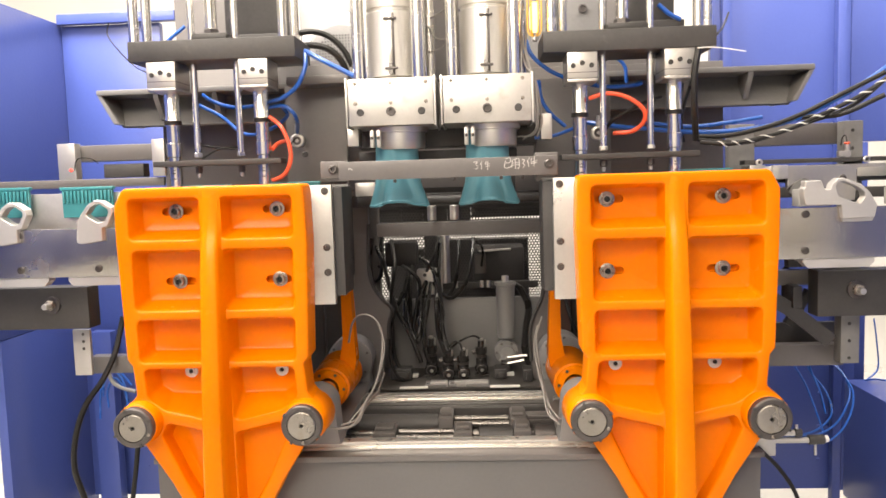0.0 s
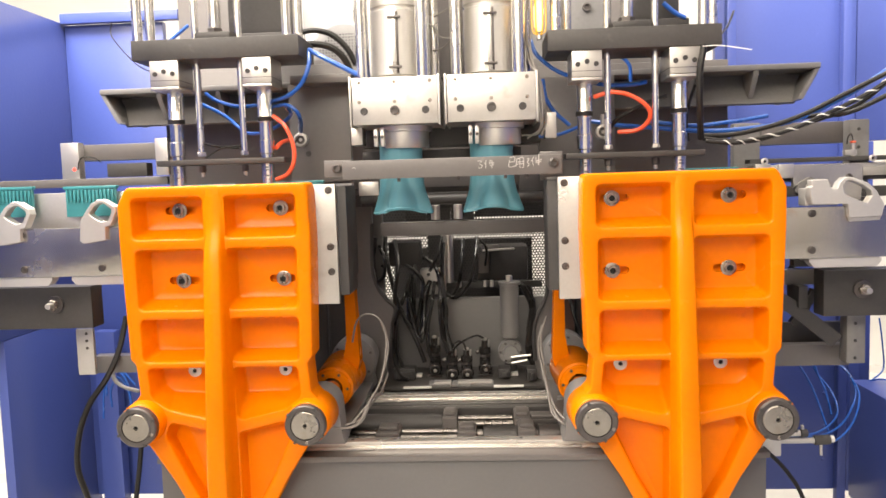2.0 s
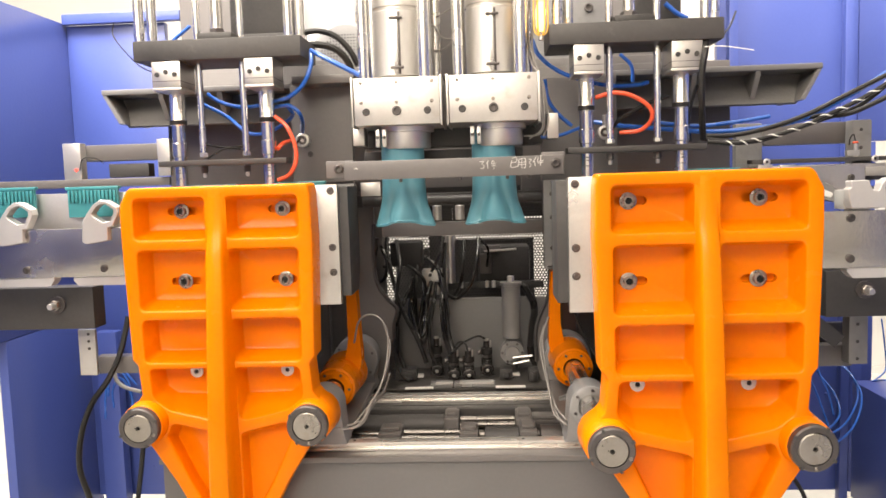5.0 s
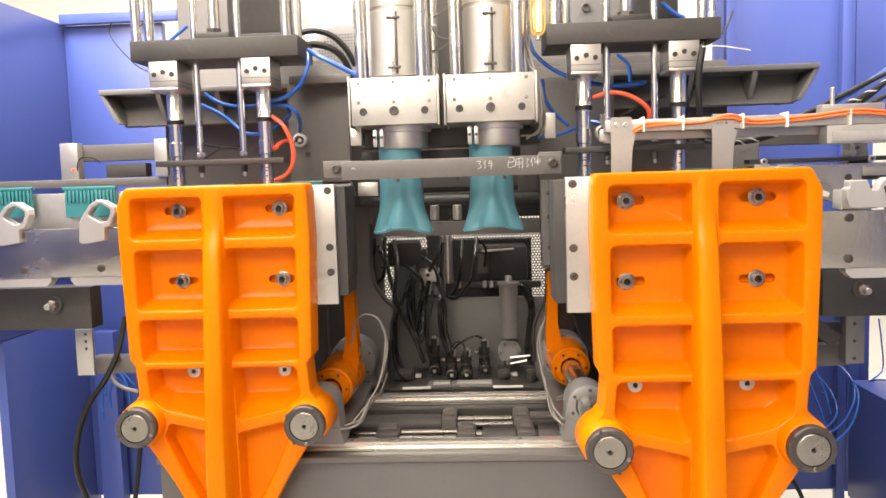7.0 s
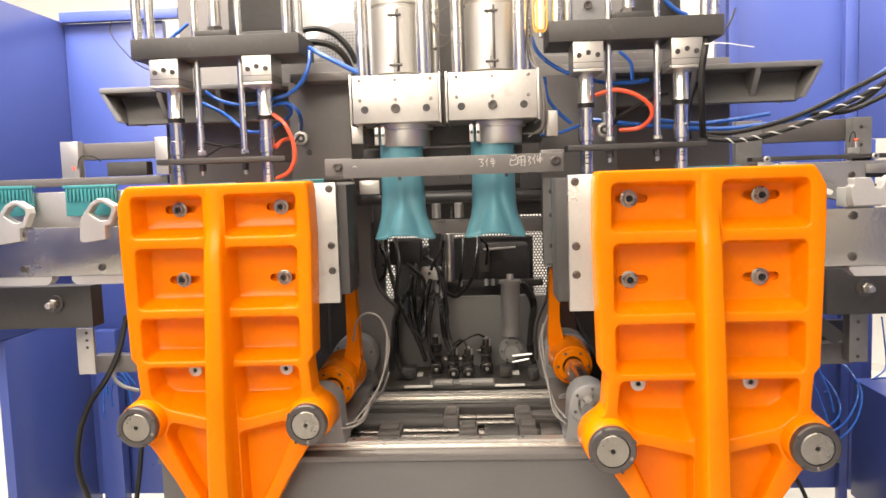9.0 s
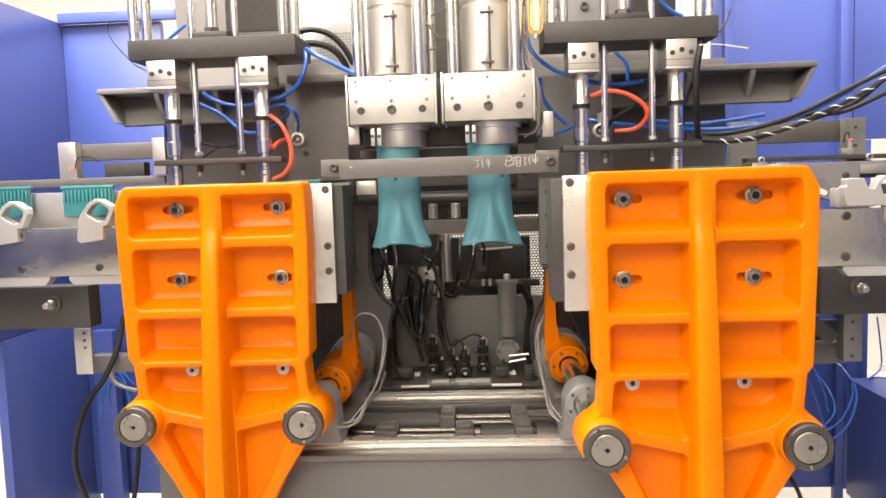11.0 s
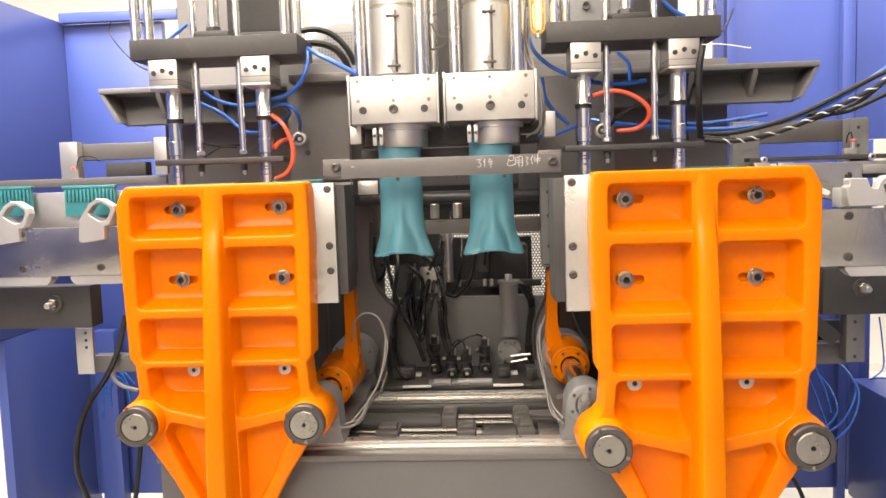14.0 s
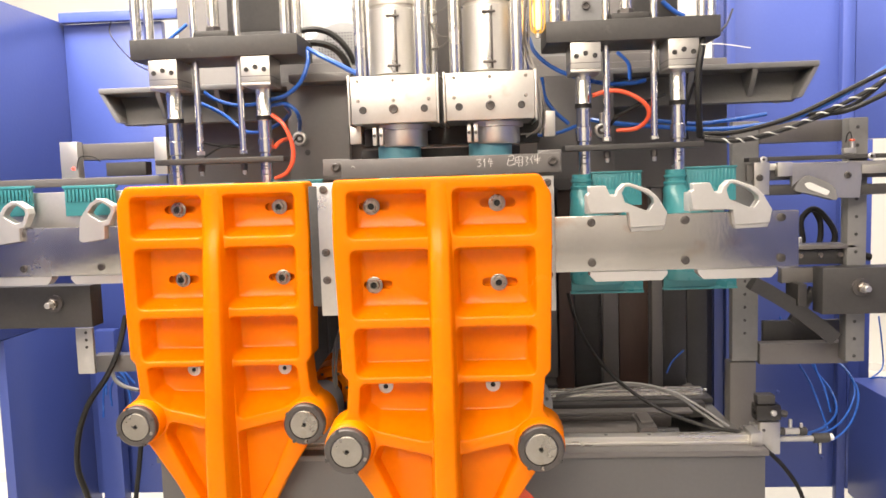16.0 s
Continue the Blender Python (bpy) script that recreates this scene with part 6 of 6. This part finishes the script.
def duct():
    t = thing("white_duct", (-0.5, 3.0, 1.9), "white painted sheet duct behind the blower", "duct")
    box_part("box", t, PLASTER, -0.6698, -0.5485, 2.98, 3.2, 1.9423, 2.0451, 0.006)
    box_part("box", t, PLASTER, -0.5488, -0.4682, 2.88, 2.97, 2.0259, 2.0835, 0.006)
    bm = bmesh.new()
    add_box(bm, -0.6878, -0.4572, 3.02, 3.05, 0.0, 2.2383, 0.004)
    part("panel", bm, LIGHT_GREY, t)
    return t


duct()


def inspection_lamp():
    x, y, z = 0.1415, 1.9, 1.792
    t = thing("inspection_lamp", (x, y, z), "glowing warm bulb in a yellow wire guard", "lamp")
    bm = bmesh.new()
    add_lathe(bm, (x, y, z + 0.01), (0, 0, 1), [(0, 0.006), (0.01, 0.011), (0.05, 0.012), (0.07, 0.008)], 16)
    part("bulb", bm, BULB, t)
    for k in range(6):
        a = k * math.pi / 3
        p = [(x + 0.006 * math.cos(a), y + 0.006 * math.sin(a), z), (x + 0.016 * math.cos(a), y + 0.016 * math.sin(a), z + 0.015), (x + 0.017 * math.cos(a), y + 0.017 * math.sin(a), z + 0.08), (x + 0.017 * math.cos(a), y + 0.017 * math.sin(a), z + 0.12)]
        tube_part("guard_wire", t, YELLOW, p, 0.0018, 6)
    cyl_part("hook", t, STEEL, (x, y, z - 0.012), (x, y, z), 0.007, 10)
    return t


inspection_lamp()
for pts in ([(0.1029, 1.92, 1.8806), (0.1069, 1.9, 1.796), (0.1152, 1.88, 1.7257), (0.1295, 1.86, 1.6958), (0.1341, 1.85, 1.6285), (0.1377, 1.86, 1.5694), (0.1086, 1.9, 1.5457)],
            [(0.1166, 1.92, 1.88), (0.1099, 1.9, 1.8093), (0.1207, 1.88, 1.7321), (0.1372, 1.86, 1.6823), (0.1429, 1.85, 1.6017), (0.1342, 1.87, 1.5567), (0.096, 1.92, 1.5541)],
            [(0.1256, 1.92, 1.8528), (0.1193, 1.89, 1.7671), (0.1277, 1.87, 1.7105), (0.1423, 1.86, 1.6689), (0.1515, 1.86, 1.5889), (0.1408, 1.87, 1.5498)],
            [(-0.1234, 1.98, 1.778), (-0.0954, 1.97, 1.7822), (-0.073, 1.96, 1.8005), (-0.0611, 1.96, 1.8208)],
            [(-0.1214, 1.98, 1.841), (-0.1017, 1.97, 1.8104), (-0.073, 1.96, 1.8033)],
            [(-0.115, 1.98, 1.8617), (-0.0855, 1.97, 1.8751), (-0.0621, 1.96, 1.8857)]):
    tube_thing("heater_wire", GREY_WIRE, pts, 0.0022, "beige braided heater wire", "wire", "heater wires")


def platform():
    t = thing("extruder_platform", (0.05, 2.9, 1.75), "grey painted extruder platform behind the heads", "platform")
    z0, z1 = 1.8375, 2.6
    for k, (a, b) in enumerate(((-0.3939, -0.1615), (-0.1559, 0.1374), (0.143, 0.4235), (0.429, 0.6245))):
        box_part("panel", t, GREY if k % 2 else WING, a, b, 2.6, 2.64, z0, z1, 0.004)
    box_part("flange", t, WING, -0.3939, 0.6245, 2.57, 2.64, z0 - 0.03, z0 - 0.002, 0.004)
    for x in (0.2489, 0.3503, -0.2834):
        bolt_part(t, (x, 2.5995, 2.0), 0.014, DARK, h=0.01)
    box_part("panel", t, GREY, -1.0247, -0.8254, 2.62, 2.66, 1.8668, 2.5, 0.004)
    box_part("support_leg", t, GREY, -0.4069, -0.3584, 2.641, 2.69, 0.0, 2.5, 0.004)
    box_part("support_leg", t, GREY, 0.5643, 0.6389, 2.641, 2.69, 0.0, 2.5, 0.004)
    return t


platform()
# dark fittings between the heads and at the top
bm = bmesh.new()
add_box(bm, -0.136, -0.0581, 2.15, 2.3, 1.7281, 2.3, 0.006)
solo("manifold_block", bm, GREY, "grey steel manifold block between the heads", "manifold")


# ---- lower right: valve terminal, air tubes and hoses ----
def valve_terminal():
    x, y, z = 0.703, 1.95, 0.7798
    t = thing("valve_terminal", (x, y, z - 0.03), "pale pneumatic valve terminal with black push-in fittings", "pneumatic valve")
    b = box_part("block", t, ALU, x - 0.022, x + 0.03, y - 0.02, y + 0.03, z - 0.052, z + 0.032, 0.003)
    box_part("inlet_block", t, STEEL, x - 0.034, x - 0.0225, y - 0.012, y + 0.02, z - 0.012, z + 0.022, 0.002)
    c = box_part("coil", t, GLOSS_BLACK, x - 0.03, x + 0.034, y - 0.018, y + 0.026, z + 0.033, z + 0.075, 0.008)
    cyl_part("coil_nut", c, STEEL, (x + 0.012, y - 0.018, z + 0.056), (x + 0.012, y - 0.026, z + 0.056), 0.008, 6)
    box_part("coil_plug", c, BLACK, x - 0.026, x + 0.02, y - 0.014, y + 0.02, z + 0.0755, z + 0.1, 0.006)
    cyl_part("cable_gland", c, BLACK, (x + 0.034, y, z + 0.05), (x + 0.052, y, z + 0.046), 0.009, 8)
    cyl_part("pipe", t, PALE_ALU, (x + 0.03, y, z - 0.018), (x + 0.125, y, z - 0.018), 0.0075, 14, "pale pipe nipple")
    tee = cyl_part("tee_fitting", t, BLACK, (x + 0.118, y, z - 0.018), (x + 0.158, y, z - 0.016), 0.0125, 12)
    cyl_part("drain", tee, STEEL, (x + 0.136, y, z - 0.03), (x + 0.137, y, z - 0.058), 0.004, 8)
    cyl_part("collet", tee, WHITE_WIRE, (x + 0.158, y, z - 0.016), (x + 0.168, y, z - 0.014), 0.009, 12)
    throttle = cyl_part("throttle", t, BLACK, (x + 0.03, y - 0.004, z + 0.003), (x + 0.045, y - 0.004, z + 0.003), 0.01, 12)
    cyl_part("sleeve", throttle, STEEL, (x + 0.045, y - 0.004, z + 0.003), (x + 0.082, y - 0.004, z + 0.003), 0.0085, 12)
    cyl_part("collet", throttle, BLACK, (x + 0.082, y - 0.004, z + 0.003), (x + 0.1, y - 0.004, z + 0.003), 0.0105, 12)
    cyl_part("knob", throttle, STEEL, (x + 0.06, y - 0.004, z + 0.012), (x + 0.06, y - 0.004, z + 0.034), 0.005, 10)
    cyl_part("knob", throttle, STEEL, (x + 0.088, y - 0.004, z + 0.012), (x + 0.087, y - 0.004, z + 0.024), 0.004, 10)
    for q, w in ((-0.012, 0.012), (-0.012, -0.03)):
        bolt_part(b, (x + q, y - 0.0205, z + w), 0.004, DARK, h=0.003)
    box_part("bracket", t, GREY, x - 0.06, x - 0.035, y - 0.01, y + 0.02, z - 0.03, z + 0.01, 0.002)
    return t


valve_terminal()
for pts in ([(0.7665, 1.95, 0.7744), (0.8454, 1.97, 0.7665), (0.9151, 2.0, 0.79), (0.9691, 2.05, 0.8423), (0.9813, 2.1, 0.8826), (0.9658, 2.15, 0.9099), (0.9251, 2.2, 0.9312)],
            [(0.83, 1.95, 0.7528), (0.888, 1.97, 0.7555), (0.9436, 2.0, 0.7971), (0.9776, 2.05, 0.8575), (0.9812, 2.15, 0.9016)],
            [(0.7705, 1.96, 0.768), (0.8495, 1.98, 0.775), (0.9095, 2.02, 0.8065), (0.9295, 2.1, 0.8443), (0.9047, 2.15, 0.895), (0.9012, 2.2, 0.9644)],
            [(0.8923, 2.2, 1.0621), (0.9045, 2.15, 0.911), (0.9145, 2.1, 0.8446), (0.9082, 2.05, 0.7971)],
            [(0.83, 2.2, 1.0311), (0.8622, 2.2, 0.9325), (0.9183, 2.2, 0.8329), (0.9454, 2.15, 0.7166)],
            [(0.5359, 2.3, 0.847), (0.5529, 2.3, 0.8814), (0.5865, 2.3, 0.9153)],
            [(1.3028, 2.6, 0.9474), (1.3134, 2.6, 0.8706), (1.3189, 2.6, 0.7743), (1.2302, 2.5, 0.7527), (1.3371, 2.5, 0.7247)],
            [(1.1882, 2.45, 0.7743), (1.2149, 2.4, 0.7943), (1.2831, 2.4, 0.7788)],
            [(1.1825, 2.42, 0.768), (1.224, 2.4, 0.7655), (1.2837, 2.4, 0.7537)]):
    tube_thing("air_tube", BLUE_TUBE, pts, 0.0027, AIR, "air tube", "blue air tubes")
for pts, r in (([(0.2444, 2.3, 1.0948), (0.2568, 2.2, 1.0275), (0.2902, 2.1, 0.9589), (0.3417, 2.0, 0.9054), (0.4214, 1.93, 0.8569), (0.5205, 1.88, 0.8248), (0.6099, 1.86, 0.8116)], 0.0048),
               ([(0.6712, 1.88, 0.7682), (0.7339, 1.9, 0.7021), (0.776, 1.9, 0.6286), (0.7909, 1.9, 0.5255)], 0.0052),
               ([(0.7917, 2.1, 1.1429), (0.8211, 2.1, 1.1882), (0.8502, 2.1, 1.2485), (0.8466, 2.1, 1.3093), (0.8787, 2.1, 1.3385), (0.9159, 2.1, 1.3072), (0.9356, 2.1, 1.2613), (0.9127, 2.1, 1.2087)], 0.008),
               ([(0.887, 2.12, 1.3375), (0.9053, 2.12, 1.2988), (0.903, 2.12, 1.2453), (0.8855, 2.12, 1.215)], 0.008),
               ([(0.8012, 2.05, 1.2392), (0.8592, 2.05, 1.2257), (0.9456, 2.05, 1.2264), (1.0033, 2.05, 1.21)], 0.01)):
    tube_thing("power_cable", RUBBER, pts, r, "black rubber sheathed power cable", "cable", "black cables")
for pts in ([(0.1829, 2.05, 0.8557), (0.263, 2.02, 0.8861), (0.3637, 2.0, 0.9005), (0.4592, 1.97, 0.889), (0.5229, 1.94, 0.8596), (0.5953, 1.9, 0.8128)], [(0.1828, 2.05, 0.8494), (0.2778, 2.02, 0.8781), (0.3783, 2.0, 0.8942), (0.4735, 1.97, 0.8783), (0.537, 1.94, 0.8373), (0.5814, 1.9, 0.8101)]):
    tube_thing("conduit", WING, pts, 0.0036, "grey ribbed flexible conduit on the rails", "conduit", "conduits")
# bright fitting at the rail's end
bm = bmesh.new()
add_box(bm, 0.6228, 0.6497, 1.82, 1.88, 0.7905, 0.822, 0.002)
solo("rail_stop", bm, STEEL, "bright steel stop block on the rail end", "rail stop")


# ---- strip lights added under the ceiling, out of view ----
for x, y in ((-0.3, 0.7), (1.3, 1.5), (-0.9, 1.2), (0.0, -3.0), (0.2, 4.9), (3.9, 3.0)):
    t = thing("unseen_strip_light", (x, y, 5.7), "added white ceiling strip light with a glowing tube, out of view", "ceiling light", "hall strip lights")
    box_part("housing", t, PLASTER, x - 0.6, x + 0.6, y - 0.08, y + 0.08, 5.72, 5.999, 0.01)
    cyl_part("tube", t, TUBE_LIGHT, (x - 0.58, y, 5.69), (x + 0.58, y, 5.69), 0.02, 12)


# ---- small things of the lower left and the middle ----
for pts in ([(-1.2278, 2.35, 0.7948), (-1.2208, 2.35, 0.841), (-1.1941, 2.35, 0.8774), (-1.1642, 2.35, 0.853), (-1.1497, 2.35, 0.7936), (-1.1436, 2.35, 0.7193)], [(-1.217, 2.36, 0.7545), (-1.2168, 2.36, 0.8104), (-1.1915, 2.36, 0.8508), (-1.1608, 2.36, 0.8095), (-1.1516, 2.36, 0.7256)], [(-1.2689, 2.4, 0.7051), (-1.2602, 2.4, 0.7999), (-1.2334, 2.4, 0.8561), (-1.1986, 2.4, 0.8649), (-1.1565, 2.4, 0.8171)]):
    tube_thing("air_tube", BLUE_TUBE, pts, 0.0035, AIR, "air tube", "blue air tubes")
tube_thing("conduit", WING, [(-1.1291, 2.2, 0.9262), (-1.1199, 2.2, 0.8847), (-1.0919, 2.2, 0.8617), (-1.0476, 2.2, 0.8489)], 0.006, "grey flexible conduit beside the bed", "conduit", "conduits")
tube_thing("signal_wire", RUBBER, [(-1.073, 1.99, 1.5081), (-1.0655, 1.985, 1.5301), (-1.0525, 1.985, 1.54), (-1.0276, 1.99, 1.5379), (-1.0122, 2.0, 1.5242)], 0.0015, "thin black signal wire", "wire", "signal wires")
bm = bmesh.new()
add_box(bm, -0.3595, -0.3023, 2.195, 2.2, 1.4131, 1.4519, 0.001)
add_box(bm, -0.3546, -0.3382, 2.2001, 2.36, 1.4228, 1.439, 0.001)
solo("metal_tag", bm, STEEL, "crumpled bright metal tag on a bracket", "metal tag")
# sheet joints and rivets on the blue panels
for x in (-1.502, -1.266, 1.0211, 1.1776):
    for k in range(6):
        bm = bmesh.new()
        add_lathe(bm, (x, 2.7198, 0.42 + 0.12 * k), (0, -1, 0), [(0, 0.006), (0.002, 0.005), (0.003, 0.0)], 10, False)
        solo("rivet", bm, BLUE, "small blue painted rivet on a sheet panel", "rivet", "panel rivets")


def motions():
    # blow pins lift a little before the mould opens
    x, y, z = right_blow.location
    lift = 0.0156
    walk(right_blow, [(0.0, pose(x, y, z - lift)), (3.05, pose(x, y, z - lift)), (3.3, pose(x, y, z)), (16.0, pose(x, y, z))])
    # the right-hand carriage: dx along the rails, dy by which the mould halves open
    slide = [(0.0, 0.0, 0.0), (2.0, 0.0, -0.003), (3.1, 0.0, -0.004), (3.3, 0.0, -0.018), (3.5, 0.0, -0.0414), (4.0, 0.0, -0.0963), (4.3, 0.0, -0.128), (4.8, 0.0, -0.17), (5.3, 0.0, -0.187),
             (6.3, 0.0, -0.188), (13.8, 0.0, -0.188), (14.0, -0.001, -0.188), (14.2, -0.012, -0.188), (14.3, -0.038, -0.188), (14.4, -0.094, -0.187), (14.5, -0.174, -0.185), (14.6, -0.244, -0.184),
             (14.7, -0.322, -0.183), (14.8, -0.4, -0.181), (14.9, -0.455, -0.18), (15.0, -0.482, -0.179), (15.2, -0.502, -0.179), (15.5, -0.526, -0.179), (16.0, -0.527, -0.179)]
    for ob, along, open_y in ((right_front, 1, 1), (right_rear, 1, -1), (right_carriage, 1, 0)):
        x, y, z = ob.location
        walk(ob, [(t, pose(x + along * dx, y + open_y * dy, z)) for t, dx, dy in slide])
    # the slack loom swings out behind the tip as the carriage brakes
    walk(looms[0], [(0.0, pose(-0.09, 0, 0)), (14.3, pose(-0.09, 0, 0)), (14.7, pose(-0.03, 0, 0)), (14.95, pose(0.004, 0, 0)), (15.2, pose(0, 0, 0)), (16.0, pose(0, 0, 0))])
    # the soft tubes creep down out of their dies
    creep = [(0.0, 1.395), (0.5, 1.391), (1.0, 1.386), (1.5, 1.381), (2.0, 1.375), (2.5, 1.37), (3.0, 1.366), (3.5, 1.361), (4.0, 1.355), (6.5, 1.332), (7.0, 1.327), (7.5, 1.322),
             (8.0, 1.317), (8.5, 1.312), (9.0, 1.307), (11.5, 1.284), (12.0, 1.28), (12.5, 1.275), (13.0, 1.271), (13.5, 1.268), (14.0, 1.264), (14.5, 1.26), (16.0, 1.248)]
    for ob in (left_parison, right_parison):
        x, y, z = ob.location
        walk(ob, [(t, pose(x, y, q - 0.012)) for t, q in creep])

    # the take-out arm: in, a short dip, and out again
    x, y, z = arm.location
    reach = [(0.0, 0.72, 0), (5.8, 0.72, 0), (6.0, 0.66, 0), (6.1, 0.59, 0), (6.2, 0.49, 0), (6.3, 0.386, 0), (6.4, 0.281, 0), (6.5, 0.142, 0), (6.6, 0.053, 0), (6.8, -0.004, 0), (7.0, 0.0, -0.003), (7.5, 0.0, 0.003), (7.7, -0.005, -0.004),
             (8.0, -0.007, -0.007), (8.1, -0.005, -0.003), (8.2, 0.012, 0), (8.3, 0.08, 0), (8.4, 0.182, 0), (8.5, 0.265, 0), (8.6, 0.347, 0), (8.7, 0.432, 0), (8.8, 0.541, 0), (8.9, 0.62, 0), (9.1, 0.7, 0), (9.4, 0.72, 0), (16.0, 0.72, 0)]
    walk(arm, [(t, pose(x + dx, y, z + dz)) for t, dx, dz in reach])
    # two strips of flash drop out of the nest
    x, y, z = drop_a.location
    a, b, c, d = (0.8654, 1.95, 1.0348), (0.8694, 1.95, 0.948), (0.8536, 1.9, 0.709), (0.8714, 1.9, 0.4422)
    walk(drop_a, [(0.0, pose(x, y, z)), (0.72, pose(x, y, z)), (0.82, pose((x + a[0]) / 2, 1.93, z - 0.1, 0, 0, 0)), (0.9, pose(a[0], a[1], a[2], 0, -30, 0)), (1.0, pose(b[0], b[1], b[2], 0, -60, 0)), (1.1, pose(c[0], c[1], c[2], 0, -5, 0)),
                  (1.2, pose(d[0], d[1], d[2], 30, -5, 0)), (1.3, pose(d[0] + 0.05, d[1], 0.30, 60, 0, 0)), (1.38, pose(d[0] + 0.08, d[1], 0.012, 90, 0, 0)), (16.0, pose(d[0] + 0.08, d[1], 0.012, 90, 0, 0))])
    x, y, z = drop_b.location
    a, b, c = (1.0375, 1.95, 0.9625), (0.9601, 1.9, 0.8342), (1.0736, 1.9, 0.6029)
    walk(drop_b, [(0.0, pose(x, y, z)), (0.82, pose(x, y, z)), (0.95, pose(x + 0.02, 1.93, z - 0.06, 0, 5, 0)), (1.1, pose(a[0] + 0.02, a[1], a[2], 0, 20, 0)), (1.2, pose(b[0], b[1], b[2], 0, 60, 0)), (1.3, pose(c[0], c[1], c[2], 20, 60, 0)),
                  (1.45, pose(c[0] + 0.1, c[1], 0.012, 90, 0, 0)), (16.0, pose(c[0] + 0.1, c[1], 0.012, 90, 0, 0))])


motions()
